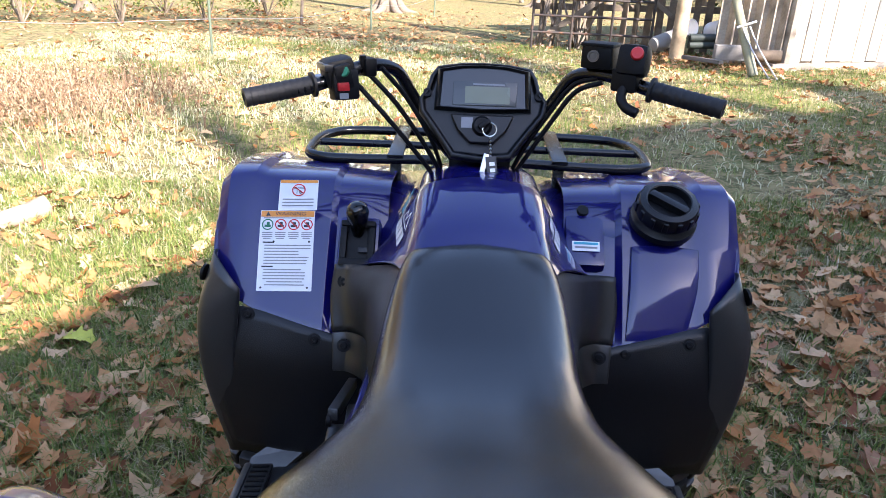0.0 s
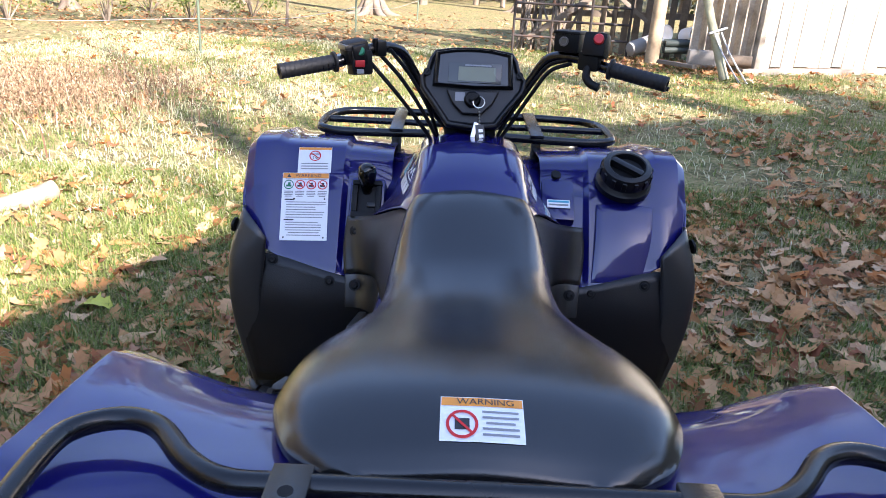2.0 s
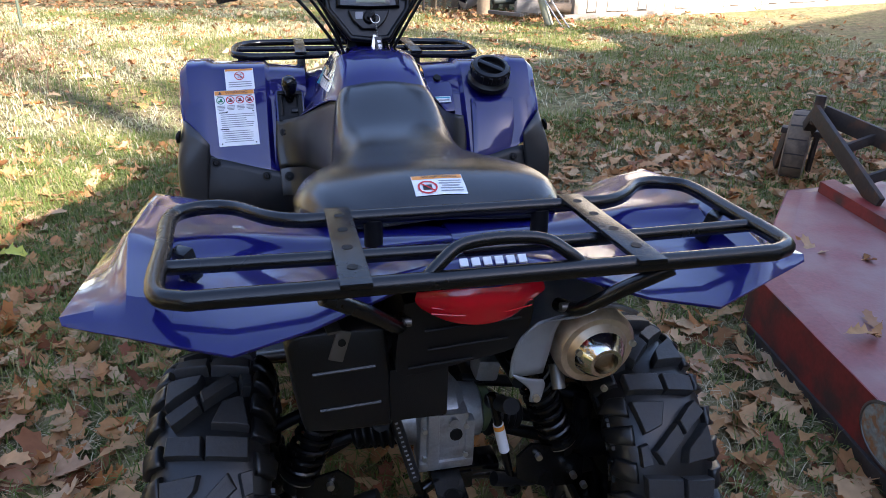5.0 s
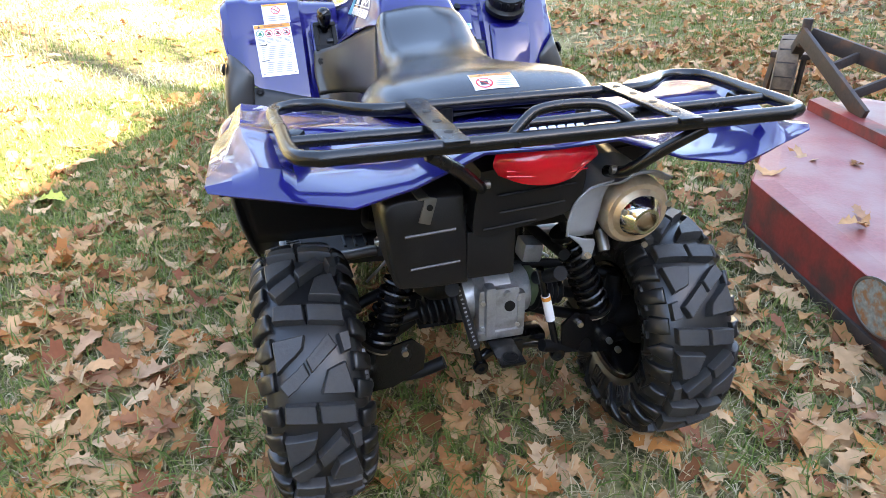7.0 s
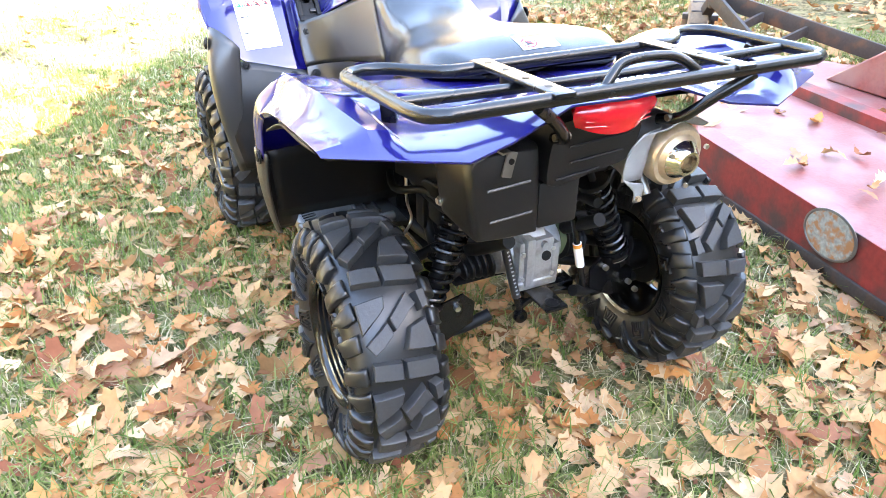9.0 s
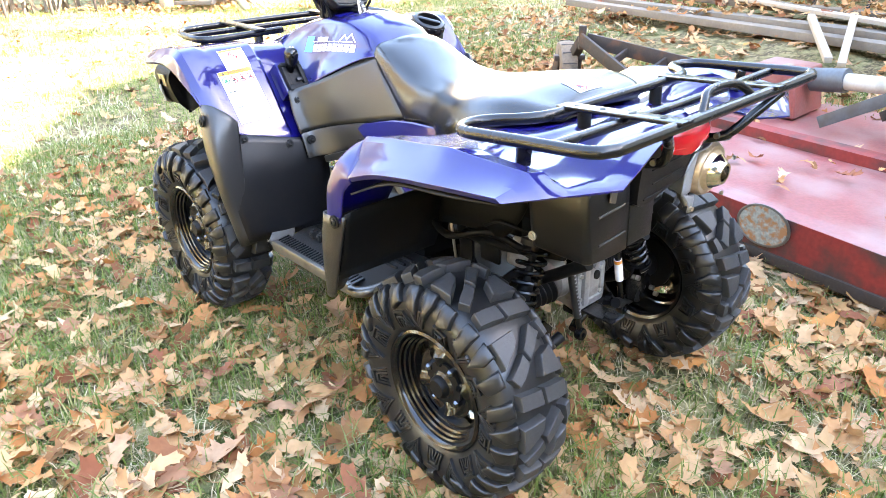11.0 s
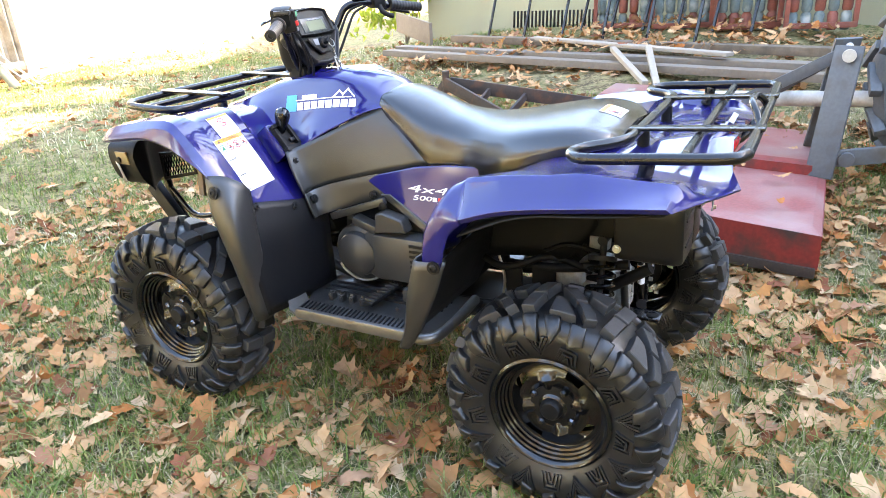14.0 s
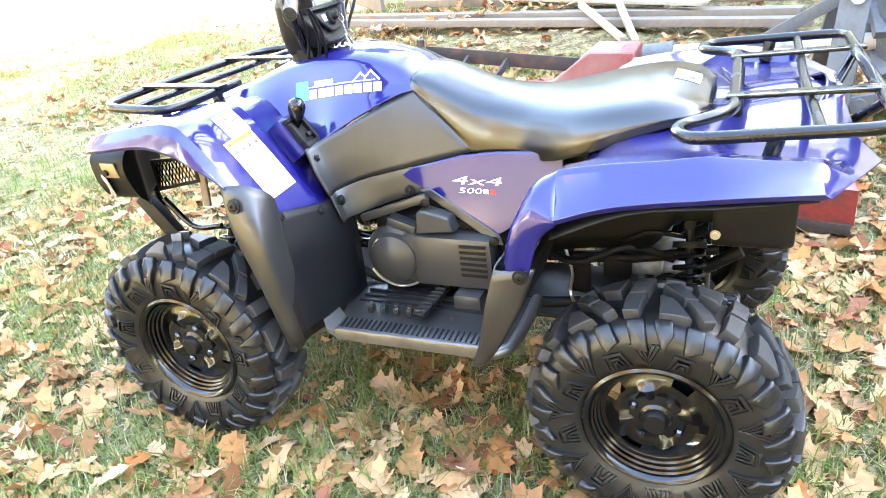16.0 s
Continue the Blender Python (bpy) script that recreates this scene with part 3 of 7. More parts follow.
def tyre_mesh(W):
    svals = [-2.6, -2.4, -2.1, -1.8, -1.5, -1.3, -1.1, -0.9, -0.6, -0.3, 0, 0.3, 0.6, 0.9, 1.1, 1.3, 1.5, 1.8, 2.1, 2.4, 2.6]
    segs = 72
    vs = [tyre_point(W, s, 2 * math.pi * k / segs) for s in svals for k in range(segs)]
    fs = [(i * segs + k, (i + 1) * segs + k, (i + 1) * segs + (k + 1) % segs, i * segs + (k + 1) % segs) for i in range(len(svals) - 1) for k in range(segs)]
    geos = [(vs, fs)]
    return merge(*geos)


def sidewall_mesh(W):
    """Fine nested ribs round both sidewalls: pointed ones reaching to the rim, flat-topped ones between."""
    geos = []
    n = 9
    for k in range(n):
        for sg in (1, -1):
            q = lambda s, a: (sg * s, (k + (0.5 if sg < 0 else 0) + a) * 2 * math.pi / n)
            for i in range(3):
                top, d, wide = 1.46 + 0.15 * i, 0.055 * i, 0.034
                geos.append(tread_lug(W, [q(top, 0.36 + d), q(top + 0.075, 0.36 + d), q(top + 0.075, 0.64 - d), q(top, 0.64 - d)], 0.0065, 3))
                for m in (1, -1):
                    e = lambda a: 0.5 + m * (a - 0.5)
                    geos.append(tread_lug(W, [q(top, e(0.36 + d)), q(2.10, e(0.27 + 0.075 * i)), q(2.10, e(0.27 + 0.075 * i + wide)), q(top, e(0.36 + d + wide))], 0.0065, 2))
            for i in range(3):
                tip, reach, wide = 2.08 - 0.17 * i, 0.225 - 0.060 * i, 0.050
                for m in (1, -1):
                    geos.append(tread_lug(W, [q(1.28, m * reach), q(tip, 0.0), q(tip - 0.13, 0.0), q(1.28, m * (reach - wide))], 0.0075, 2))
    return merge(*geos)


def tread_lug(W, quad, h, n=3, steps=((0.80, 0.97), (0.94, 0.935), (1.0, 0.87))):
    """A tread block over four (s, theta) corners, h proud; steps shape its flanks and edge."""
    cs, ca = sum(q[0] for q in quad) / 4, sum(q[1] for q in quad) / 4
    rows = []
    for lev, grow in [(-0.004, 1.03)] + [(h * u, g) for u, g in steps]:
        ring = []
        for (p, q) in ((0, 1), (1, 2), (2, 3), (3, 0)):
            for j in range(n):
                t = j / n
                s = quad[p][0] * (1 - t) + quad[q][0] * t
                a = quad[p][1] * (1 - t) + quad[q][1] * t
                ring.append(tyre_point(W, cs + (s - cs) * grow, ca + (a - ca) * grow, lev))
        rows.append(ring)
    m = 4 * n
    v = [p for r in rows for p in r]
    f = []
    for l in range(len(steps)):
        f += [(l * m + j, l * m + (j + 1) % m, (l + 1) * m + (j + 1) % m, (l + 1) * m + j) for j in range(m)]
    f.append(tuple(range(len(steps) * m, (len(steps) + 1) * m)))
    return v, f


LUGS = 9
LUG_STEP = 2 * math.pi / LUGS
# one repeat of the tread: two split bars across the crown, two wedges between them, three shoulder blocks a side
CROWN_LUGS = [[(-0.72, -0.015), (0.02, 0.035), (0.02, 0.225), (-0.72, 0.175)], [(0.07, 0.040), (0.72, 0.085), (0.68, 0.260), (0.07, 0.225)],
              [(-0.74, 0.27), (-0.06, 0.32), (-0.26, 0.54), (-0.62, 0.60)],
              [(-0.52, 0.76), (0.08, 0.530), (0.17, 0.665), (-0.38, 0.90)], [(0.12, 0.515), (0.60, 0.335), (0.74, 0.455), (0.22, 0.645)],
              [(0.76, 0.56), (0.78, 0.89), (0.12, 0.91), (0.20, 0.78)], [(-0.76, 0.70), (-0.60, 0.68), (-0.54, 0.88), (-0.76, 0.90)]]
SHOULDER_LUGS = [[(0.78, -0.26), (1.02, -0.30), (1.46, -0.20), (0.80, -0.05)], [(0.78, 0.03), (1.46, -0.02), (1.36, 0.18), (0.80, 0.23)], [(0.82, 0.40), (1.22, 0.34), (1.42, 0.55), (0.82, 0.60)]]
LUG_SHAPES = [(q, 0.023, 0.0) for q in CROWN_LUGS] + [(q, 0.014, 0.0) for q in SHOULDER_LUGS] + [([(-u, v) for u, v in q], 0.014, 0.46) for q in SHOULDER_LUGS]
ROUNDED = ((0.55, 0.985), (0.88, 0.92), (1.0, 0.80))
lug_meshes = {}


def tread(w, W):
    """The separate tread blocks of one tyre, sharing a mesh for each shape: worn on the crown, smooth on the shoulders."""
    for i, (quad, h, shift) in enumerate(LUG_SHAPES):
        crown = i < len(CROWN_LUGS)
        if (W, i) not in lug_meshes:
            geo = [(q, (a + shift) * LUG_STEP) for q, a in quad]
            lug_meshes[W, i] = mesh_from("tread_block", *(tread_lug(W, geo, h) if crown else tread_lug(W, geo, h, 4, ROUNDED)), TREAD if crown else RUBBER, 35 if crown else 70)
        for k in range(LUGS):
            o = new("tread_block", lug_meshes[W, i])
            o.parent = w
            o.rotation_euler = (k * LUG_STEP, 0, 0)


def rim_mesh(W):
    """Steel wheel: outer lip, stepped barrel, dished face with openings."""
    e = 0.40 * W
    prof = [(0.157, -e), (0.167, -e - 0.004), (0.170, -e + 0.004), (0.160, -e + 0.012), (0.150, -e + 0.03), (0.138, -e * 0.2), (0.138, e * 0.2), (0.146, e * 0.42), (0.148, e * 0.55), (0.154, e * 0.62), (0.156, e * 0.8), (0.162, e - 0.008), (0.170, e - 0.002), (0.173, e + 0.004), (0.166, e + 0.008), (0.158, e + 0.004), (0.153, e - 0.004), (0.152, e * 0.90), (0.147, e * 0.86), (0.146, e * 0.76), (0.141, e * 0.72), (0.140, e * 0.62), (0.135, e * 0.58), (0.134, e * 0.46)]
    prof = [(r * round_scale(W), x) for r, x in prof]
    barrel = revolve(prof, pose(0, 0, 0, 0, 90, 0), 56, cap=False)
    rings = [(0.134, 0.46), (0.128, 0.43), (0.122, 0.44), (0.108, 0.49), (0.100, 0.53), (0.086, 0.56), (0.072, 0.50), (0.058, 0.48), (0.046, 0.52), (0.036, 0.64), (0.028, 0.70), (0.001, 0.72)]
    segs = 56
    vs, fs = [], []
    for j, (r, x) in enumerate((q * round_scale(W), p) for q, p in rings):
        for k in range(segs):
            a = 2 * math.pi * k / segs
            ridge = 0.16 * max(0.0, math.cos(4 * a)) ** 2 if j in (5, 6, 7) else 0.0
            vs.append(Vector((e * (x + ridge), r * math.cos(a), r * math.sin(a))))
    for i in range(len(rings) - 1):
        for k in range(segs):
            if i in (2, 3) and k % 14 in (5, 6, 7, 8):
                continue
            fs.append((i * segs + k, (i + 1) * segs + k, (i + 1) * segs + (k + 1) % segs, i * segs + (k + 1) % segs))
    return merge(barrel, (vs, fs))


def wheel(x, y, z, W, turn=0.0):
    """One wheel with its tyre, rim, hub and nuts; x > 0 is the right side."""
    s = 1 if x > 0 else -1
    w = new("wheel")
    w.parent = atv
    w.matrix_basis = pose(x, y, z, turn * 31 + 11, 0, (0 if s > 0 else 180))
    part("tyre", tyre_mesh(W), RUBBER, w, "black rubber tyre with deep chevron tread blocks", smooth=35)
    part("rim", rim_mesh(W), RIM, w, "gloss black steel rim", smooth=35)
    tread(w, W)
    tagged(part("sidewall_pattern", sidewall_mesh(W), RUBBER, w, "raised ribs on the tyre's sidewall"), kind="stuff")
    e = 0.40 * W
    part("hub", revolve([(0.058, e * 0.1), (0.058, e * 0.56), (0.030, e * 0.60), (0.028, e * 0.80), (0.022, e * 0.88), (0.001, e * 0.88)], pose(0, 0, 0, 0, 90, 0), 28), DARK, w)
    for k in range(4):
        a = math.pi / 4 + k * math.pi / 2
        part("lug_nut", revolve([(0.0105, 0), (0.0105, 0.012), (0.006, 0.018), (0.001, 0.018)], pose(e * 0.49, 0.056 * math.cos(a), 0.056 * math.sin(a), 0, 90, 0), 6), DARKCHROME, w, "plated wheel nut", smooth=20)
    return w


RX, FX = 0.415, 0.430
wheel(-RX, 0.0, 0.266, 0.200, 0.1)
wheel(RX + 0.012, 0.0, 0.266, 0.200, 0.7)
wheel(-FX - 0.030, 1.238, 0.308, 0.184, 0.4)
wheel(FX + 0.034, 1.238, 0.308, 0.184, 1.1)
C = 0.008  # centre line of the body


def both(name, make, mat, label="", **kw):
    """The same part on either side."""
    out = []
    for s in (1, -1):
        vs, fs = side(make, s)
        out.append(part(name, ([(v[0] + C, v[1], v[2]) for v in vs], fs), mat, atv, label, **kw))
    return out


# front fenders: top, slope and outer lip
def station(y, top, lip, out=0.556, dip=0.0, skirt=0.0):
    row = [(out - 0.004, y, lip), (out, y, lip + 0.008), (out - 0.004, y, (top * 0.5 + lip * 0.5)), (out - 0.008, y, top - 0.014), (out - 0.028, y, top + 0.004), (0.475, y, top + 0.007), (0.455, y, top - 0.002), (0.43, y, top - 0.002), (0.36, y, top - 0.003), (0.305, y, top - 0.003), (0.292, y, top - 0.012 - dip), (0.185, y, top - 0.018 - dip)]
    return [(x, yy - skirt * 0.6 * max(0.0, 0.47 - x), z - skirt * max(0.0, 0.47 - x)) for x, yy, z in row]


front = surf([station(1.385, 0.893, 0.862, 0.53), station(1.30, 0.914, 0.876), station(1.17, 0.934, 0.888), station(1.085, 0.935, 0.870), station(1.045, 0.910, 0.850, 0.556), station(0.98, 0.828, 0.806, 0.548, 0.012), station(0.925, 0.747, 0.742, 0.534, 0.015), station(0.897, 0.706, 0.704, 0.52, 0.0, 0.25)], 1, 5)
fenders = both("front_fender", front, BLUE, "glossy dark blue front fender", solid=0.005, bevel=0.002, smooth=24)
# bonnet between the fenders and tank cover
def cover_row(y, top, mid, xb, zb, w=1.0):
    a, c = 0.092 * w, 0.118 * w
    half = [(a, top - 0.012), (c, mid), (c + (xb - c) * 0.38, mid - (mid - zb) * 0.48), (c + (xb - c) * 0.78, zb + (mid - zb) * 0.16), (xb, zb)]
    return [(-x, y, z) for x, z in reversed(half)] + [(0, y, top)] + [(x, y, z) for x, z in half]


cover = surf([cover_row(1.36, 0.885, 0.875, 0.225, 0.862), cover_row(1.20, 0.935, 0.915, 0.225, 0.875), cover_row(1.08, 0.978, 0.94, 0.225, 0.862), cover_row(1.00, 0.996, 0.955, 0.226, 0.806), cover_row(0.94, 1.008, 0.963, 0.222, 0.782), cover_row(0.87, 1.012, 0.966, 0.220, 0.818), cover_row(0.80, 1.012, 0.968, 0.190, 0.856), cover_row(0.70, 0.985, 0.950, 0.146, 0.902, 0.95), cover_row(0.645, 0.950, 0.925, 0.122, 0.915, 0.9)], 3, 4)
part("tank_cover", ([(v[0] + C, v[1], v[2]) for v in cover[0]], cover[1]), BLUE, atv, "glossy dark blue tank cover", solid=0.004)
# black panels below the front fenders, facing the rider
inner = surf([[(0.525, 0.896, 0.704), (0.45, 0.893, 0.700), (0.33, 0.873, 0.672), (0.20, 0.855, 0.648)], [(0.53, 0.870, 0.60), (0.43, 0.858, 0.60), (0.33, 0.852, 0.59), (0.20, 0.84, 0.58)], [(0.53, 0.858, 0.50), (0.43, 0.848, 0.49), (0.33, 0.845, 0.48), (0.20, 0.84, 0.47)], [(0.505, 0.862, 0.37), (0.43, 0.85, 0.365), (0.33, 0.845, 0.36), (0.20, 0.84, 0.36)]], 4, 4)
both("splash_panel", inner, BLACK, "black plastic splash panel", solid=0.005)
flare = surf([[(0.512, 0.990, 0.772), (0.534, 0.982, 0.790), (0.540, 0.950, 0.800), (0.522, 0.918, 0.796), (0.490, 0.890, 0.770), (0.470, 0.884, 0.745)], [(0.52, 0.974, 0.690), (0.552, 0.962, 0.690), (0.565, 0.918, 0.690), (0.557, 0.878, 0.69), (0.515, 0.872, 0.69), (0.475, 0.876, 0.69)], [(0.515, 0.940, 0.55), (0.548, 0.926, 0.55), (0.560, 0.888, 0.55), (0.550, 0.860, 0.55), (0.508, 0.857, 0.55), (0.49, 0.858, 0.55)], [(0.485, 0.920, 0.36), (0.515, 0.910, 0.355), (0.524, 0.888, 0.355), (0.514, 0.866, 0.36), (0.490, 0.862, 0.362), (0.475, 0.862, 0.365)]], 4, 4)
both("mudguard", flare, WORN_HAZED, "black plastic mudguard edge", solid=0.004)

# seat
def seat_ring(y, top, hw, low, crown):
    pts = [(-0.0, low + 0.01), (-hw * 0.9, low), (-hw, low + 0.016), (-hw * 0.985, low + (top - low) * 0.42), (-hw * 0.86, low + (top - low) * 0.76), (-hw * 0.55, top - crown * 0.35), (0, top)]
    pts = pts + [(-x, z) for x, z in reversed(pts[1:-1])]
    return [(C + x, y, z) for x, z in pts]


def closed_loft(rings, nv=4):
    rows = [spline(r + [r[0]], 3)[:-1] for r in rings]
    cols = [spline(c, nv) for c in zip(*rows)]
    w, h = len(cols), len(cols[0])
    vs = [cols[i][j] for i in range(w) for j in range(h)]
    fs = [(i * h + j, i * h + j + 1, ((i + 1) % w) * h + j + 1, ((i + 1) % w) * h + j) for i in range(w) for j in range(h - 1)]
    fs += [tuple(i * h for i in range(w)), tuple(reversed([i * h + h - 1 for i in range(w)]))]
    return vs, fs


seat = closed_loft([seat_ring(0.672, 0.945, 0.108, 0.905, 0.02), seat_ring(0.655, 0.960, 0.122, 0.893, 0.02), seat_ring(0.60, 0.950, 0.136, 0.848, 0.02), seat_ring(0.50, 0.910, 0.152, 0.756, 0.02), seat_ring(0.44, 0.892, 0.156, 0.748, 0.02), seat_ring(0.36, 0.882, 0.172, 0.748, 0.02), seat_ring(0.28, 0.886, 0.212, 0.758, 0.02), seat_ring(0.20, 0.898, 0.243, 0.785, 0.02), seat_ring(0.12, 0.910, 0.250, 0.815, 0.02), seat_ring(0.04, 0.915, 0.240, 0.84, 0.025), seat_ring(-0.03, 0.900, 0.208, 0.852, 0.03), seat_ring(-0.065, 0.877, 0.16, 0.855, 0.02)], 4)
seat_ob = part("seat", seat, VINYL, atv, "black vinyl saddle with a narrow front and broad rear", smooth=60)

# side covers under the seat
def skew(y, z, out=0.0):
    """A point on the body's flank, which flares towards the front and rear fenders."""
    return (0.165 + max(0.0, z - 0.76) * -0.25 + max(0.0, 0.76 - z) * 0.06 + max(0.0, y - 0.6) * 0.12 + max(0.0, 0.45 - y) * 0.30 + out, y, z)


edge_top = [(0.280, 0.905, 0.802), (0.245, 0.885, 0.812), (0.200, 0.82, 0.840), (0.158, 0.735, 0.882), (0.112, 0.645, 0.925)]
crease = [(0.280, 0.855, 0.675), (0.243, 0.850, 0.680), (0.205, 0.80, 0.694), (0.186, 0.70, 0.717), (0.150, 0.470, 0.766)]
low_edge = [(0.276, 0.830, 0.600), (0.245, 0.828, 0.600), (0.208, 0.78, 0.612), (0.188, 0.71, 0.634), (0.180, 0.635, 0.660)]
halfway = [tuple((p + q) / 2 + (0.006 if k == 0 else 0) for k, (p, q) in enumerate(zip(u, v))) for u, v in zip(edge_top, crease)]
both("side_cover", surf([edge_top, halfway, crease], 5, 5), WORN_HAZED, "matt black side cover", solid=0.008, smooth=50)
both("lower_cover", surf([[(x - 0.001, y, z - 0.001) for x, y, z in crease[:4]] + [(0.176, 0.62, 0.730)], low_edge[:4] + [(0.186, 0.600, 0.668)]], 5, 3), WORN_HAZED, "black lower side cover", solid=0.006, bevel=0.0015, smooth=18)
strip = [(0.162 + max(0.0, 0.45 - y) * 0.16 + (0.76 - z) * 0.16, y, z) for y, z in ((0.704, 0.712), (0.52, 0.757), (0.425, 0.768), (0.25, 0.782), (0.245, 0.70), (0.36, 0.60), (0.425, 0.555))]
flank = both("flank_panel", prism(strip, (0.012, 0, 0)), BLUE, "glossy blue flank panel", bevel=0.003)
both("flank_trim", prism([skew(0.640, 0.668, 0.006), skew(0.607, 0.672, 0.006), skew(0.418, 0.560, 0.016), skew(0.405, 0.534, 0.016), skew(0.428, 0.534, 0.016)], (0.014, 0, 0)), WORN_HAZED, bevel=0.003)


def screw(x, y, z, toward, r=0.009):
    m = along((x, y, z), Vector((x, y, z)) + Vector(toward))
    return part("screw", merge(revolve([(r, -0.004), (r, 0.002), (r * 0.7, 0.0045), (r * 0.35, 0.0045), (r * 0.3, 0.002), (0.0005, 0.002)], m, 14), revolve([(r * 1.5, -0.005), (r * 1.5, 0.0)], m, 14)), DARK, atv)


for x, y, z in ((-0.450, 0.886, 0.690), (-0.250, 0.886, 0.773), (-0.246, 0.838, 0.655), (0.262, 0.886, 0.766), (0.318, 0.866, 0.650), (0.449, 0.880, 0.670), (-0.31, 0.864, 0.650), (0.262, 0.838, 0.655)):
    screw(x, y, z, (0, -1, 0.35))
for s in (1, -1):
    screw(s * 0.192 + C, 0.668, 0.663, (s, 0, 0.1))

# rear fenders and tail deck
def deck_row(y, lip, ridge, valley, flat_z, mid, cz, step=0.0, ys=(0,) * 12, rx=0.500):
    xs = (0.554, 0.560, 0.552 * 0.55 + rx * 0.45, rx + 0.012, rx, rx - 0.012, rx * 0.5 + 0.201, 0.418, 0.34, 0.24, 0.12, 0.0)
    zs = (lip, lip + 0.012, lip + (ridge - lip) * 0.50, ridge - 0.009, ridge, ridge - 0.003, valley + 0.008, valley - step, flat_z - step, mid - step, cz - step * 0.4, cz - step * 0.4)
    return [(x, y + d, z) for x, z, d in zip(xs, zs, ys)]


bow = (0, 0, 0, 0, 0, 0, -0.03, -0.022, 0.0, -0.02, -0.035, -0.035)
flush = (-0.030, -0.030, -0.030, -0.030, -0.030, -0.031, -0.034, -0.036, -0.02, 0, 0, 0)
rows = [deck_row(0.19, 0.755, 0.848, 0.830, 0.80, 0.78, 0.77), deck_row(0.10, 0.784, 0.861, 0.848, 0.836, 0.828, 0.82), deck_row(0.0, 0.801, 0.870, 0.856, 0.850, 0.845, 0.842), deck_row(-0.055, 0.807, 0.8775, 0.862, 0.855, 0.850, 0.852, 0, bow), deck_row(-0.088, 0.811, 0.8785, 0.862, 0.855, 0.850, 0.856, 0.014, bow, 0.498), deck_row(-0.15, 0.818, 0.872, 0.856, 0.850, 0.850, 0.864, 0.014, rx=0.490), deck_row(-0.225, 0.828, 0.864, 0.850, 0.846, 0.848, 0.874, 0.010, flush, 0.474)]
tail_edge = [(x, -0.266 - (0.554 - x) * 0.458, 0.831 - (0.554 - x) * 0.033) for x in (0.554, 0.556, 0.517, 0.486, 0.474, 0.462, 0.438, 0.418, 0.34)] + [(0.24, -0.335, 0.834), (0.12, -0.32, 0.874), (0.0, -0.33, 0.874)]
deck = welded(surf(rows, 1, 5), surf([rows[-1], tail_edge], 1, 2))
both("rear_fender", deck, BLUE, "glossy dark blue rear fender", solid=0.005, bevel=0.002, smooth=24)
arch = surf([[(0.5535, 0.184, 0.755), (0.559, 0.186, 0.768), (0.526, 0.187, 0.806), (0.500, 0.187, 0.8455), (0.425, 0.187, 0.828)], [(0.5545, 0.205, 0.738), (0.560, 0.222, 0.762), (0.545, 0.240, 0.795), (0.49, 0.243, 0.812), (0.40, 0.23, 0.785)], [(0.556, 0.222, 0.715), (0.560, 0.245, 0.722), (0.554, 0.280, 0.73), (0.46, 0.28, 0.72), (0.38, 0.25, 0.71)], [(0.556, 0.243, 0.640), (0.560, 0.262, 0.640), (0.554, 0.296, 0.640), (0.46, 0.295, 0.64), (0.40, 0.275, 0.64)]], 4, 4)
both("arch_panel", arch, BLUE, solid=0.004)
flap = surf([[(0.550, 0.230, 0.655), (0.562, 0.26, 0.655), (0.556, 0.316, 0.650), (0.47, 0.318, 0.65)], [(0.548, 0.270, 0.55), (0.556, 0.30, 0.55), (0.550, 0.346, 0.55), (0.47, 0.345, 0.55)], [(0.530, 0.328, 0.44), (0.538, 0.348, 0.44), (0.532, 0.375, 0.44), (0.46, 0.37, 0.44)], [(0.512, 0.372, 0.375), (0.520, 0.385, 0.372), (0.516, 0.405, 0.375), (0.47, 0.40, 0.38)]], 3, 4)
both("mud_flap", flap, WORN_HAZED, "black plastic flap below the rear fender", solid=0.005)
for s in (1, -1):
    screw(s * 0.566 + C, 0.258, 0.642, (s, 0, 0), 0.011)
    screw(s * 0.560 + C, 0.934, 0.758, (s, 0.1, 0.2), 0.012)
liner = surf([[(0.41, 0.27, 0.70), (0.42, 0.20, 0.76), (0.42, 0.05, 0.815), (0.41, -0.10, 0.825), (0.38, -0.24, 0.825)], [(0.25, 0.27, 0.66), (0.245, 0.18, 0.70), (0.24, 0.06, 0.72), (0.24, 0.0, 0.73), (0.25, -0.04, 0.745)], [(0.215, 0.29, 0.53), (0.21, 0.18, 0.545), (0.205, 0.06, 0.55), (0.20, 0.01, 0.60), (0.21, -0.03, 0.66)]], 4, 4)
both("wheel_well", liner, DARK, "black wheel-well liner", solid=0.004)
both("wheel_well_roof", surf([[(0.55, 0.20, 0.725), (0.55, 0.05, 0.786), (0.55, -0.12, 0.806), (0.54, -0.25, 0.822)], [(0.36, 0.20, 0.735), (0.37, 0.05, 0.80), (0.37, -0.12, 0.815), (0.36, -0.30, 0.822)]], 4, 2), DARK, solid=0.004)
both("wheel_well_front", surf([[(0.545, 0.245, 0.66), (0.45, 0.25, 0.66), (0.20, 0.25, 0.66)], [(0.53, 0.285, 0.55), (0.45, 0.285, 0.55), (0.20, 0.28, 0.55)], [(0.52, 0.345, 0.44), (0.45, 0.34, 0.44), (0.20, 0.33, 0.44)]], 3, 3), DARK, solid=0.004)
# racks
Z = 0.909
rear_rack = new("rear_rack")
rear_rack.parent = atv
rear_rack["label"] = "black tubular steel rear rack"
X0 = 0.018


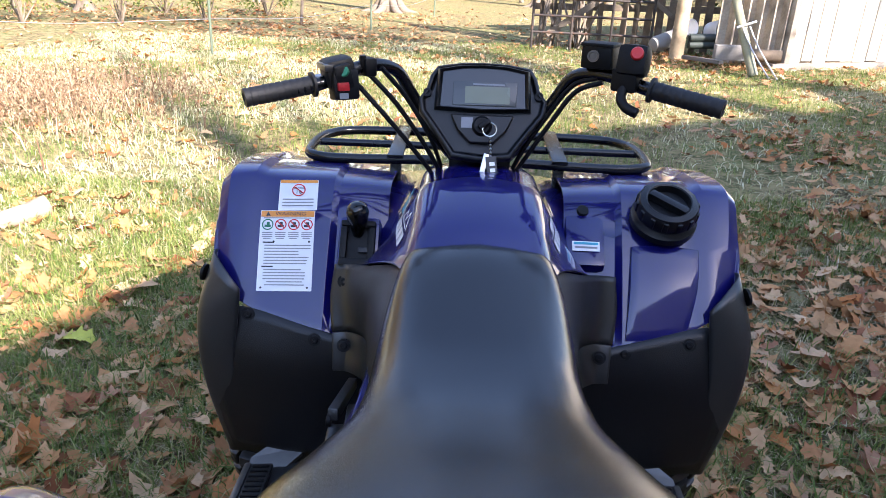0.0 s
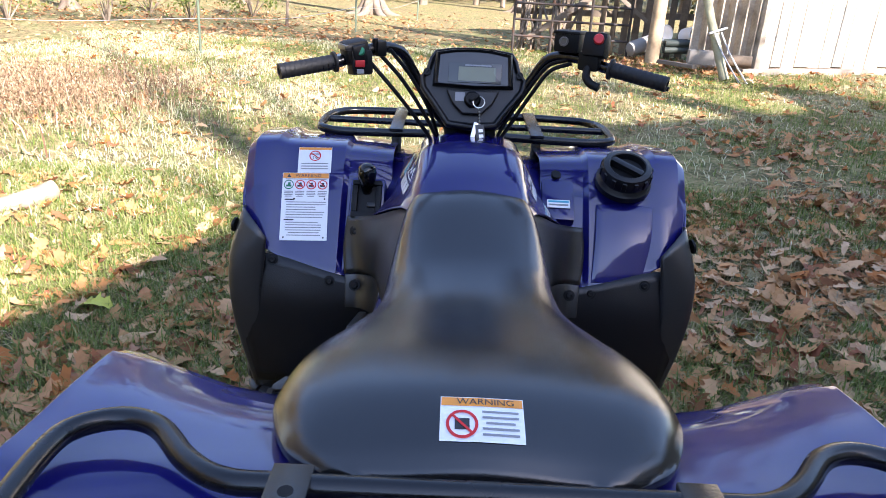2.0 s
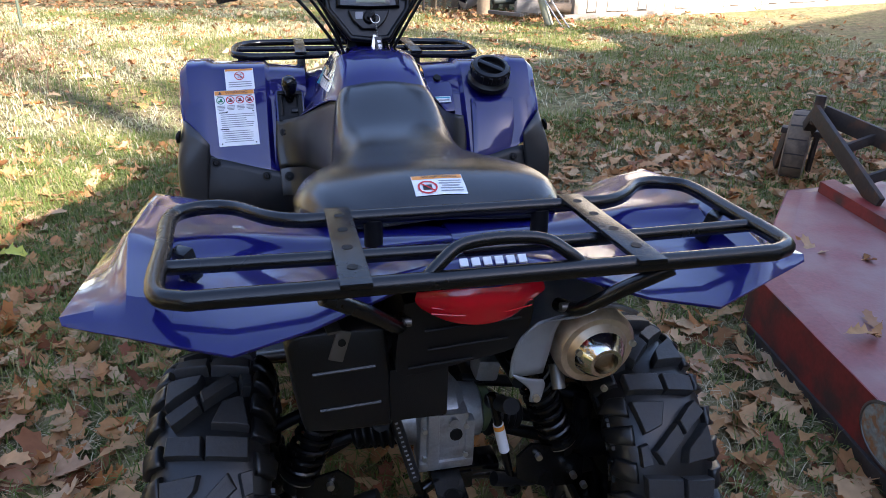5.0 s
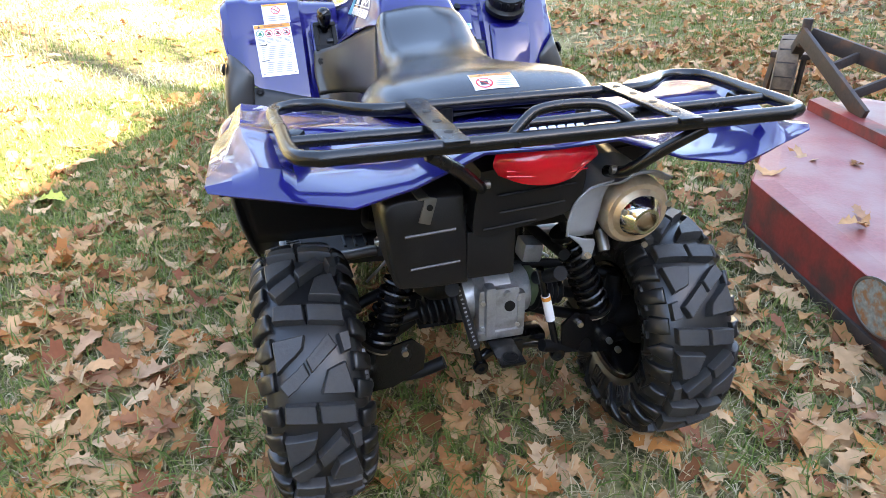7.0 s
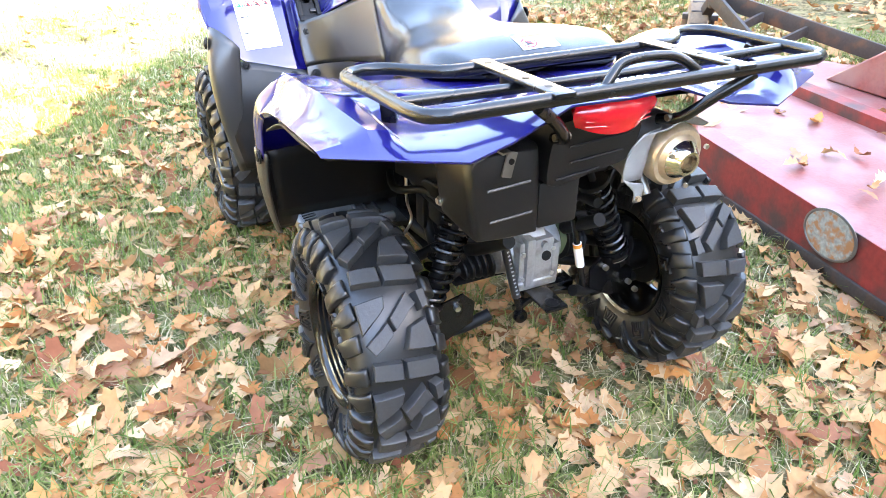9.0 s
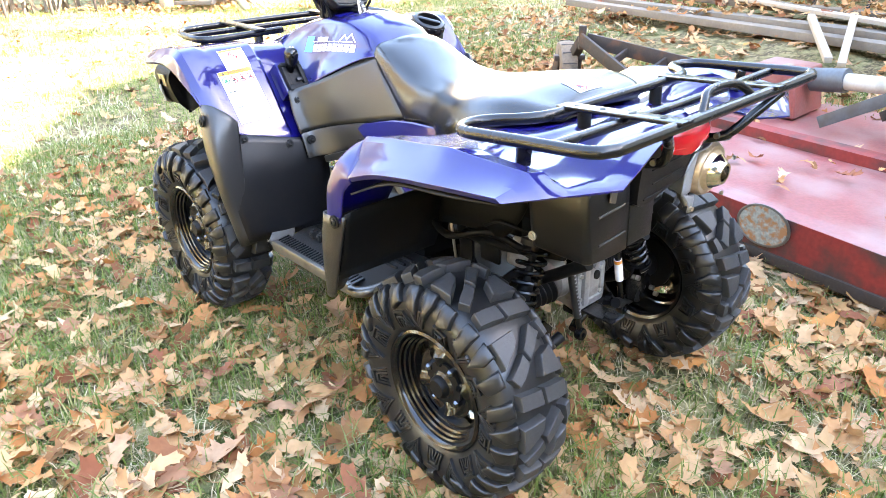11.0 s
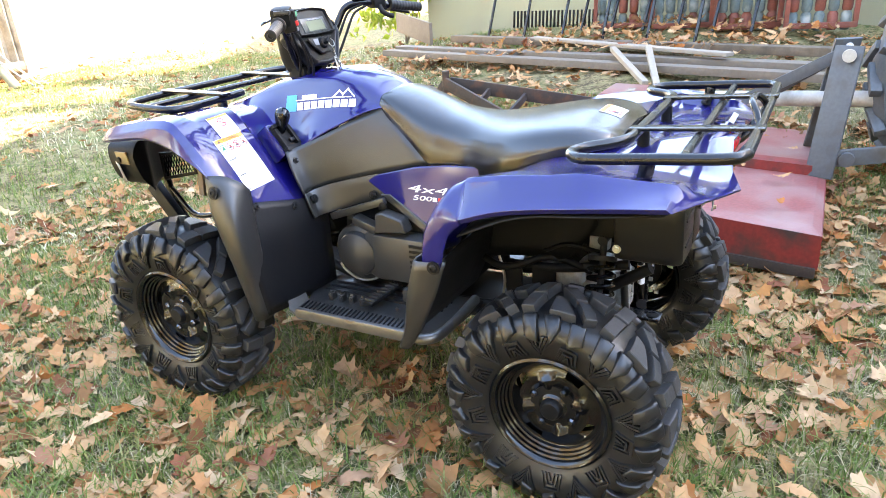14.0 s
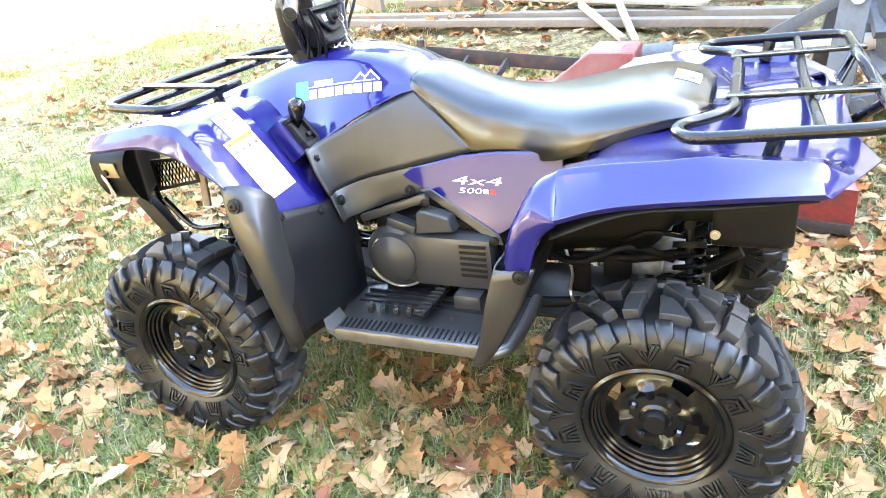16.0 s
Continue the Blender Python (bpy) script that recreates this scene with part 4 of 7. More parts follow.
def rk(x, y, z=Z):
    return (X0 + x, y + (y + 0.372) * 0.07, z - max(0.0, y + 0.372) * 0.055)


RT = 0.0125
loop = [rk(0, -0.372), rk(-0.34, -0.372), rk(-0.40, -0.368), rk(-0.432, -0.335), rk(-0.442, -0.20), rk(-0.450, -0.10), rk(-0.440, -0.058), rk(-0.40, -0.038), rk(-0.355, -0.050), rk(-0.305, -0.100), rk(-0.26, -0.125), rk(-0.20, -0.128), rk(0, -0.128)]
part("rack_tube", tube(loop + [(2 * X0 - p[0], p[1], p[2]) for p in reversed(loop[:-1])], RT, 5), TUBE, rear_rack)
part("rack_tube", tube([rk(-0.436, -0.262, Z - 0.004), rk(0, -0.258, Z - 0.012), rk(0.436, -0.262, Z - 0.004)], 0.0105, 0), TUBE, rear_rack)
for x in (-0.195, 0.195):
    bar = part("cross_strap", beam(rk(x, -0.112, Z + 0.009), rk(x, -0.388, Z + 0.009), 0.040, 0.008, 0.002), TUBE, rear_rack, "flat drilled steel strap")
    for y in (-0.15, -0.21, -0.275, -0.34):
        part("strap_hole", revolve([(0.0075, 0), (0.0075, 0.0004)], Matrix.Translation(rk(x, y, Z + 0.0130)), 14), DARK, bar, "dark bolt hole")
part("grab_hoop", tube([rk(-0.108, -0.368), rk(-0.085, -0.360, Z + 0.020), rk(-0.055, -0.348, Z + 0.036), rk(0, -0.344, Z + 0.040), rk(0.055, -0.348, Z + 0.036), rk(0.085, -0.360, Z + 0.020), rk(0.108, -0.368)], 0.009, 4), TUBE, rear_rack, "raised grab hoop")
for x in (-0.42, 0.42):
    part("rack_foot", beam(rk(x, -0.20, Z - 0.005), rk(x * 0.98, -0.19, Z - 0.055), 0.028, 0.02), TUBE, rear_rack)
for x in (-0.14, 0.14):
    part("rack_foot", merge(rod(rk(x, -0.13, Z - 0.004), rk(x, -0.132, Z - 0.075), 0.015, 14), revolve([(0.018, -0.006), (0.034, -0.002), (0.036, 0.006), (0.030, 0.012), (0.014, 0.016)], along(rk(x, -0.136, Z - 0.074), rk(x * 1.25, -0.150, Z - 0.02)), 22)), DARK, rear_rack)
for x in (-1, 1):
    part("rack_stay", tube([rk(x * 0.235, -0.372, Z - 0.01), rk(x * 0.18, -0.348, Z - 0.05), rk(x * 0.135, -0.315, Z - 0.095), rk(x * 0.122, -0.27, Z - 0.11)], 0.011, 4), TUBE, rear_rack)
    part("stay_bolt", rod(rk(x * 0.112, -0.30, Z - 0.098), rk(x * 0.146, -0.30, Z - 0.098), 0.007, 10), BRONZE, rear_rack, "dull plated bolt")

front_rack = new("front_rack")
front_rack.parent = atv
front_rack["label"] = "black tubular steel front rack"
ZF = 0.945


def fk(x, y, z=ZF):
    return (C + x, y, z)


half = [fk(-0.10, 1.215, ZF - 0.005), fk(-0.24, 1.212, ZF - 0.008), fk(-0.34, 1.210, ZF - 0.008), fk(-0.392, 1.230, ZF - 0.006), fk(-0.402, 1.28, ZF - 0.003), fk(-0.398, 1.36, ZF), fk(-0.375, 1.425, ZF), fk(-0.31, 1.462, ZF), fk(-0.10, 1.475, ZF)]
for s in (-1, 1):
    pts = half if s < 0 else [(2 * C - x, y, z) for x, y, z in half]
    part("rack_tube", tube(pts, 0.0115, 5), TUBE, front_rack)
part("rack_tube", tube([fk(-0.10, 1.475), fk(0.10, 1.475)], 0.0115, 0), TUBE, front_rack)
for y, w in ((1.345, 0.400),):
    part("rack_tube", tube([fk(-w, y, ZF - 0.005), fk(w, y, ZF - 0.005)], 0.0095, 0), TUBE, front_rack)
for x in (-0.19, 0.19):
    part("cross_strap", beam(fk(x, 1.195, ZF + 0.004), fk(x, 1.48, ZF + 0.010), 0.036, 0.008, 0.002), TUBE, front_rack, "flat drilled steel strap")
    part("rack_foot", beam(fk(x, 1.225, ZF), fk(x, 1.215, ZF - 0.075), 0.026, 0.02), TUBE, front_rack)
for x in (-0.375, 0.375):
    part("rack_foot", beam(fk(x, 1.24, ZF - 0.012), fk(x * 1.01, 1.235, ZF - 0.06), 0.024, 0.018), TUBE, front_rack)
# steering: bars, grips, controls and the instrument pod
bars = new("handlebar")
bars.parent = atv
bars["label"] = "black steel handlebar with rubber grips"
for s in (-1, 1):
    part("bar_tube", tube([(C + s * 0.03, 1.00, 0.985), (C + s * 0.085, 0.985, 1.05), (C + s * 0.135, 0.965, 1.135), (C + s * 0.165, 0.945, 1.182), (C + s * 0.215, 0.90, 1.192), (C + s * 0.285, 0.850, 1.176 if s > 0 else 1.166), (C + s * 0.385, 0.797, 1.160 if s > 0 else 1.149)], 0.0115, 5), TUBE, bars)
    a, b = (Vector((0.287, 0.850, 1.178)), Vector((0.394, 0.790, 1.160))) if s > 0 else (Vector((-0.285, 0.850, 1.165)), Vector((-0.391, 0.790, 1.148)))
    ribs = [(0.0165, 0), (0.0215, 0.001), (0.0215, 0.006), (0.0155, 0.008)]
    L = (b - a).length
    for k in range(9):
        h = 0.012 + k * (L - 0.02) / 9
        ribs += [(0.0150, h), (0.0158, h + 0.002), (0.0158, h + 0.008), (0.0150, h + 0.010)]
    ribs += [(0.0160, L - 0.004), (0.0154, L), (0.008, L + 0.001), (0.0075, L - 0.003), (0.001, L - 0.003)]
    part("grip", revolve(ribs, along(a, b), 20), GRIPR, bars, "ribbed black rubber grip", smooth=30)
lm = along((-0.255 + C, 0.866, 1.181), (-0.40 + C, 0.795, 1.15))
sw = part("switch_box", merge(block((0.056, 0.050, 0.052), lm @ Matrix.Translation((0, 0.004, 0.0)), 0.010), block((0.026, 0.044, 0.030), lm @ Matrix.Translation((0.026, 0.0, 0.0)), 0.006), block((0.046, 0.036, 0.050), pose(-0.243 + C, 0.850, 1.166, -8, 0, 28), 0.006)), DARK, bars, "black switch box with coloured buttons")
part("switch_cap", block((0.022, 0.046, 0.012), pose(-0.272 + C, 0.850, 1.196, 0, 0, 30), 0.004), BEZEL, sw, "dark grey switch lever")
part("button", revolve([(0.010, 0), (0.010, 0.006), (0.008, 0.008), (0.001, 0.008)], along((-0.240 + C, 0.838, 1.190), (-0.246 + C, 0.79, 1.203)), 18), GREENK, sw, "green push button")
part("button", block((0.020, 0.008, 0.014), pose(-0.240 + C, 0.829, 1.166, -10, 0, 28), 0.002), REDK, sw, "red rocker switch")
part("button", block((0.016, 0.008, 0.010), pose(-0.240 + C, 0.831, 1.150, -10, 0, 28), 0.002), GREYK, sw, "grey slide switch")
part("clamp", merge(block((0.022, 0.032, 0.032), pose(-0.208 + C, 0.896, 1.192, 0, 0, 35), 0.004), rod((-0.215 + C, 0.89, 1.19), (-0.215 + C, 0.887, 1.212), 0.006)), DARK, bars)
part("brake_lever", tube([(-0.215 + C, 0.915, 1.180), (-0.27 + C, 0.925, 1.172), (-0.34 + C, 0.885, 1.160), (-0.40 + C, 0.85, 1.145)], 0.007, 5, taper=0.7), ALLOY, bars, "grey alloy lever")
rm = pose(0.205 + C, 0.895, 1.222, 0, 0, -30)
res = part("brake_reservoir", merge(block((0.056, 0.044, 0.040), rm @ Matrix.Translation((-0.012, 0.012, 0.000)), 0.006), block((0.060, 0.048, 0.007), rm @ Matrix.Translation((-0.012, 0.012, 0.021)), 0.003)), DARK, bars, "black brake fluid reservoir")
part("sight_glass", revolve([(0.010, 0), (0.010, 0.003), (0.007, 0.003), (0.006, 0.001), (0.0005, 0.001)], along((0.183 + C, 0.880, 1.226), (0.17 + C, 0.85, 1.23)), 18), BRONZE, res, "round sight glass")
kill = part("throttle_box", merge(block((0.052, 0.044, 0.052), pose(0.250 + C, 0.866, 1.222, -15, 0, -28), 0.012), block((0.046, 0.046, 0.04), pose(0.244 + C, 0.874, 1.190, 0, 0, -28), 0.008)), DARK, bars, "black throttle housing")
part("button", revolve([(0.011, 0), (0.011, 0.006), (0.009, 0.009), (0.001, 0.009)], along((0.249 + C, 0.845, 1.236), (0.236 + C, 0.80, 1.252)), 22), REDK, kill, "round red stop button")
part("thumb_lever", tube([(0.236 + C, 0.86, 1.178), (0.232 + C, 0.848, 1.160), (0.240 + C, 0.832, 1.148), (0.256 + C, 0.822, 1.142)], 0.0085, 4), DARK, bars, "black thumb throttle")
part("brake_lever", tube([(0.21 + C, 0.925, 1.195), (0.27 + C, 0.925, 1.178), (0.34 + C, 0.89, 1.160), (0.41 + C, 0.85, 1.142)], 0.007, 5, taper=0.7), DARK, bars)
cabs = [[(-0.225, 0.875, 1.165), (-0.165, 0.875, 1.10), (-0.105, 0.90, 1.02), (-0.06, 0.95, 0.94)], [(-0.205, 0.89, 1.18), (-0.155, 0.90, 1.125), (-0.10, 0.92, 1.04), (-0.06, 0.97, 0.95)], [(-0.185, 0.905, 1.19), (-0.140, 0.935, 1.13), (-0.095, 0.955, 1.05), (-0.07, 0.99, 0.97)], [(0.208, 0.898, 1.180), (0.165, 0.918, 1.158), (0.128, 0.930, 1.100), (0.085, 0.950, 1.02), (0.05, 0.98, 0.95)], [(0.200, 0.905, 1.186), (0.160, 0.935, 1.165), (0.118, 0.950, 1.100), (0.080, 0.965, 1.03), (0.05, 0.99, 0.95)]]
for c in cabs:
    part("control_cable", tube([(C + x, y, z) for x, y, z in c], 0.0045, 6, 8), DARK, bars)

pm = frame_at((C, 0.966, 1.134), (1, 0, 0), (0, 0.42, 0.9))


def pod_ring(scale, depth, drop=0.0):
    """Outline of the instrument pod, wide on top and tapering below."""
    o = [(-0.100, 0.038), (-0.088, 0.056), (-0.045, 0.063), (0.0, 0.065), (0.045, 0.063), (0.088, 0.056), (0.100, 0.038), (0.107, 0.012), (0.122, -0.008), (0.118, -0.032), (0.092, -0.066), (0.070, -0.096), (0.056, -0.116), (0.0, -0.122), (-0.056, -0.116), (-0.070, -0.096), (-0.092, -0.066), (-0.118, -0.032), (-0.122, -0.008), (-0.107, 0.012)]
    return [pm @ Vector((x * scale, y * scale + drop, depth)) for x, y in o]


rings = [pod_ring(0.55, -0.085), pod_ring(0.90, -0.055), pod_ring(1.02, -0.012), pod_ring(1.0, 0.002), pod_ring(0.94, 0.004), pod_ring(0.90, -0.004)]
n = len(rings[0])
vs = [v for r in rings for v in r]
fs = [(i * n + k, i * n + (k + 1) % n, (i + 1) * n + (k + 1) % n, (i + 1) * n + k) for i in range(5) for k in range(n)]
fs += [tuple(reversed(range(n))), tuple(range(5 * n, 6 * n))]
pod = part("instrument_pod", (vs, fs), BLACK, atv, "black instrument pod with a grey display", smooth=50, bevel=0.003)
hood = [(-0.090, -0.026), (-0.086, 0.048), (-0.044, 0.056), (0.0, 0.058), (0.044, 0.056), (0.086, 0.048), (0.090, -0.026), (0.0, -0.030)]
hood_rings = [[pm @ Vector((x * k, 0.013 + (y - 0.013) * k, z)) for x, y in hood] for k, z in ((1.02, -0.004), (1.0, 0.010), (0.955, 0.014), (0.90, 0.011), (0.88, 0.002))]
m_ = len(hood)
part("display_hood", ([v for r in hood_rings for v in r], [(i * m_ + k, i * m_ + (k + 1) % m_, (i + 1) * m_ + (k + 1) % m_, (i + 1) * m_ + k) for i in range(4) for k in range(m_)]), BLACK, pod, "raised black rim round the display", smooth=50)
part("display_bezel", prism([pm @ Vector((x * 0.895, 0.013 + (y - 0.013) * 0.895, 0.003)) for x, y in hood], pm.to_3x3() @ Vector((0, 0, 0.003))), BEZEL, pod, "dark display surround")
part("display_screen", block((0.120, 0.046, 0.004), pm @ Matrix.Translation((0.003, 0.004, 0.0065)), 0.003), shader("display_face", (0.055, 0.058, 0.056), 0.25, coat=0.3), pod, "grey display face")
part("lcd", flat(0.084, 0.032, pm, 0.008, 0.001, 0.0092), GLASS, pod, "pale green-grey LCD panel")
part("print_bar", flat(0.060, 0.003, pm, 0.010, 0.021, 0.0092), GREY_INK, pod)
part("ignition_plate", prism([pm @ Vector(q) for q in ((-0.060, -0.036, 0.002), (0.060, -0.036, 0.002), (0.046, -0.066, 0.002), (0.022, -0.090, 0.002), (-0.022, -0.090, 0.002), (-0.046, -0.066, 0.002))], pm.to_3x3() @ Vector((0, 0, 0.007))), BLACK, pod, "raised black ignition plate", bevel=0.003)
part("ignition_label", flat(0.022, 0.020, pm, -0.028, -0.052, 0.010), GREY_INK, pod, "worn grey ignition label")
for x in (-0.093, 0.093):
    part("pod_screw", revolve([(0.008, -0.002), (0.008, 0.004), (0.005, 0.004), (0.004, 0.001), (0.0005, 0.001)], pm @ Matrix.Translation((x * 1.13, 0.004, 0.0)), 14), DARK, pod)
lock = part("ignition_lock", revolve([(0.026, -0.006), (0.026, 0.004), (0.020, 0.010), (0.014, 0.010), (0.001, 0.008)], pm @ Matrix.Translation((0.0, -0.058, 0.008)) @ Matrix.Diagonal((0.72, 0.72, 1, 1)), 28), DARK, pod, "black ignition lock")
part("key_head", merge(block((0.024, 0.010, 0.026), pm @ Matrix.Translation((0.004, -0.058, 0.022)) @ pose(0, 0, 0, 0, 0, 35), 0.004)), DARK, pod, "black key head")
ring_pts = [pm @ Vector((0.014 + 0.013 * math.cos(a), -0.068 + 0.013 * math.sin(a), 0.030)) for a in [i * math.pi / 6 for i in range(13)]]
keys = part("key_ring", tube(ring_pts, 0.0013, 0, 6, cap=False), ZINC, pod, "steel key ring with two tags")
for k in range(7):
    part("chain_bead", revolve([(0.0005, -0.0028), (0.0024, -0.0012), (0.0024, 0.0012), (0.0005, 0.0028)], Matrix.Translation(pm @ Vector((0.016 + 0.0005 * k, -0.082 - 0.0068 * k, 0.026 - 0.0015 * k))), 8), ZINC, keys)
tagm = pm @ pose(0.022, -0.142, 0.020, 0, 10, 8)
part("key_tag", block((0.020, 0.052, 0.003), tagm, 0.001), INK, keys, "black key tag with white print")
for yy in (-0.012, 0.0, 0.012):
    part("print_bar", block((0.010, 0.007, 0.0034), tagm @ Matrix.Translation((0.001, yy, 0.0))), WHITE, keys)
part("key_blade", block((0.010, 0.048, 0.002), pm @ pose(0.006, -0.135, 0.020, 0, 5, -12), 0.0008), ZINC, keys, "steel key")

part("steering_column", merge(rod((C, 1.06, 0.90), (C, 0.99, 1.06), 0.05, 20), rod((C - 0.06, 1.0, 1.0), (C + 0.06, 1.0, 1.0), 0.026, 14)), DARK, atv)
part("pod_shell", closed_loft([[(C + x * k, y0, z) for x, z in ((-0.09, 1.13), (-0.04, 1.17), (0.04, 1.17), (0.09, 1.13), (0.075, 1.04), (0.03, 0.99), (-0.03, 0.99), (-0.075, 1.04))] for y0, k in ((0.985, 1.0), (1.03, 1.0), (1.06, 0.8), (1.075, 0.45))], 3), DARK, atv, "black housing behind the pod")

# gear lever on the left fender, fuel cap and lid on the right
gm = frame_at((-0.237 + C, 0.926, 0.842), (1, 0, 0), (0, 0.60, 0.80))
part("lever_console", block((0.086, 0.112, 0.060), gm @ pose(0, 0.004, -0.043), 0.014), BLUE, atv, "raised blue surround of the shift gate")
gate = part("lever_gate", block((0.068, 0.086, 0.014), gm @ pose(0, 0, -0.016), 0.004), DARK, atv, "black shift gate")
for w, h, x, y in ((0.070, 0.012, 0, 0.040), (0.070, 0.016, 0, -0.040), (0.014, 0.066, -0.028, 0), (0.014, 0.066, 0.028, 0)):
    part("gate_edge", block((w, h, 0.020), gm @ pose(x, y, -0.007), 0.004), DARK, gate)
part("gate_step", block((0.020, 0.012, 0.016), gm @ pose(0.012, -0.014, -0.008), 0.003), BLACK, gate)
part("gear_lever", tube([(-0.235 + C, 0.955, 0.80), (-0.238 + C, 0.953, 0.83), (-0.238 + C, 0.948, 0.86)], 0.009, 4), DARK, atv, "black gear lever")
part("lever_knob", revolve([(0.011, 0), (0.015, 0.018), (0.021, 0.040), (0.023, 0.056), (0.019, 0.070), (0.009, 0.077), (0.001, 0.078)], along((-0.238 + C, 0.949, 0.850), (-0.236 + C, 0.928, 0.928)), 22), RIM, atv, "black lever knob")
capm = along((0.396, 1.012, 0.898), (0.396, 0.972, 0.977)) @ Matrix.Diagonal((0.93, 0.93, 0.93, 1))
bumps = part("fuel_cap", revolve([(0.073, -0.02), (0.073, -0.004), (0.069, 0.000), (0.064, 0.008), (0.066, 0.014), (0.067, 0.034), (0.062, 0.044), (0.050, 0.048), (0.047, 0.046), (0.044, 0.030), (0.001, 0.028)], capm, 40), BLACK, atv, "black ribbed fuel filler cap")
part("cap_grip", block((0.092, 0.020, 0.020), capm @ pose(0, 0, 0.038, 0, 0, -38), 0.006), BLACK, bumps)
for a_ in (52, 232):
    part("cap_web", block((0.016, 0.040, 0.016), capm @ pose(0.038 * math.cos(radians(a_ + 90)), 0.038 * math.sin(radians(a_ + 90)), 0.036, 0, 0, a_), 0.004), BLACK, bumps)
for k in range(14):
    a = 2 * math.pi * k / 14
    part("cap_rib", block((0.010, 0.012, 0.026), capm @ pose(0.064 * math.cos(a), 0.064 * math.sin(a), 0.026, 0, 0, math.degrees(a)), 0.003), BLACK, bumps)
lid = surf([[(0.330, 0.982, 0.838), (0.40, 0.982, 0.842), (0.468, 0.978, 0.838)], [(0.326, 0.930, 0.768), (0.40, 0.926, 0.772), (0.462, 0.928, 0.770)], [(0.318, 0.878, 0.672), (0.385, 0.880, 0.674), (0.440, 0.884, 0.676)]], 4, 4)
part("storage_lid", lid, BLUE, atv, "blue storage lid", solid=0.008, bevel=0.002)
part("knob_console", block((0.084, 0.120, 0.060), frame_at((0.236, 0.988, 0.848), (1, 0, 0), (0, 0.75, 0.66)) @ pose(0, 0, -0.033), 0.014), BLUE, atv, "raised blue surround beside the tank")
part("fuel_knob_recess", block((0.062, 0.050, 0.020), frame_at((0.234, 1.055, 0.868), (1, 0, 0), (0, 0.75, 0.66)), 0.008), DARK, atv)
part("choke_knob", rod((0.230, 1.056, 0.868), (0.233, 1.038, 0.894), 0.012, 16), DARK, atv)

# labels
lf = fenders[1]
lf_skin = skin(([(v[0] + C, v[1], v[2]) for v in flip(front)[0]], flip(front)[1]))
lab = frame_at((-0.385, 0.966, 0.800), (0.115, 0.010, -0.001), (-0.008, 0.091, 0.142))
big = stick("warning_label", sheet(0.114, 0.172, 0, 0.0, 8, 16), lab, lf_skin, PAPER, lf, "white warning label with an orange heading")
stick("label_heading", sheet(0.112, 0.013, 0, 0.0785), lab, lf_skin, ORANGE, big, "orange heading strip", 0.002)
stick("lettering", words("WARNING", 0.0115, 0.006, 0.0785, 0, 1.15), lab, lf_skin, INK, big, lift=0.0028)
stick("alert_mark", ([(-0.046, 0.074, 0), (-0.036, 0.074, 0), (-0.041, 0.083, 0)], [(0, 1, 2)]), lab, lf_skin, INK, big, lift=0.0028)
for k, c in enumerate((GREENK, REDINK, REDINK, REDINK)):
    x = -0.041 + k * 0.0275
    stick("pictogram_ring", hoop(0.0122, x, 0.055, 0.0024), lab, lf_skin, c, big, "round warning pictogram", 0.0024)
    stick("pictogram", merge(sheet(0.013, 0.005, x, 0.052, 2, 1), sheet(0.006, 0.007, x + 0.001, 0.057, 1, 1)), lab, lf_skin, INK if k else GREENK, big, lift=0.002)
    if k:
        stick("pictogram_slash", slash(0.022, 0.0022, x, 0.055, -45), lab, lf_skin, c, big, lift=0.003)
    for j in range(4):
        stick("print_bar", sheet(0.022 - 0.006 * (j == 3), 0.0020, x, 0.0375 - j * 0.0042, 2, 1), lab, lf_skin, GREY_INK, big, lift=0.002)
stick("print_bar", sheet(0.100, 0.002, 0, 0.0695, 4, 1), lab, lf_skin, GREY_INK, big, lift=0.002)
prng = random.Random(2)
for k in range(15):
    y = 0.0165 - k * 0.0064
    head = k in (0, 8)
    w = 0.024 if head else prng.uniform(0.070, 0.098)
    x = (-0.049 if head else -0.045) + w / 2 if k < 13 else 0
    stick("print_bar", sheet(w, 0.0030 if head else 0.0021, x, y, 4, 1), lab, lf_skin, INK if head else GREY_INK, big, lift=0.002)
for x, y in ((-0.048, -0.079), (0.048, -0.079), (-0.026, 0.018), (0.048, 0.018)):
    stick("rivet", ([(x + 0.0024 * math.cos(a), y + 0.0024 * math.sin(a), 0) for a in range(6)], [tuple(range(6))]), lab, lf_skin, DARK, big, lift=0.0034)
lab2 = frame_at((-0.371, 1.045, 0.890), (0.115, 0.008, 0), (-0.004, 0.100, 0.085))
small = stick("age_label", sheet(0.082, 0.070, 0, 0.0, 8, 10), lab2, lf_skin, PAPER, lf, "white age-limit label with a red circle", 0.002)
stick("label_heading", sheet(0.080, 0.007, 0, 0.0305), lab2, lf_skin, ORANGE, small, lift=0.003)
stick("pictogram_ring", hoop(0.0145, 0, 0.010, 0.0026), lab2, lf_skin, REDINK, small, lift=0.0032)
stick("lettering", merge(words("16", 0.012, 0, 0.0055, 0, 1.2), words("UNDER", 0.0065, 0, 0.0145, 0, 1.0)), lab2, lf_skin, INK, small, lift=0.003)
stick("pictogram_slash", slash(0.028, 0.0024, 0, 0.010, -35), lab2, lf_skin, REDINK, small, lift=0.0036)
for j in range(3):
    stick("print_bar", sheet(0.066, 0.0026, 0, -0.011 - j * 0.007, 4, 1), lab2, lf_skin, GREY_INK, small, lift=0.003)
seat_skin = skin(seat)
sl = frame_at((C + 0.0, -0.005, 0.9035), (1, 0, 0), (0, 0.80, 0.60))
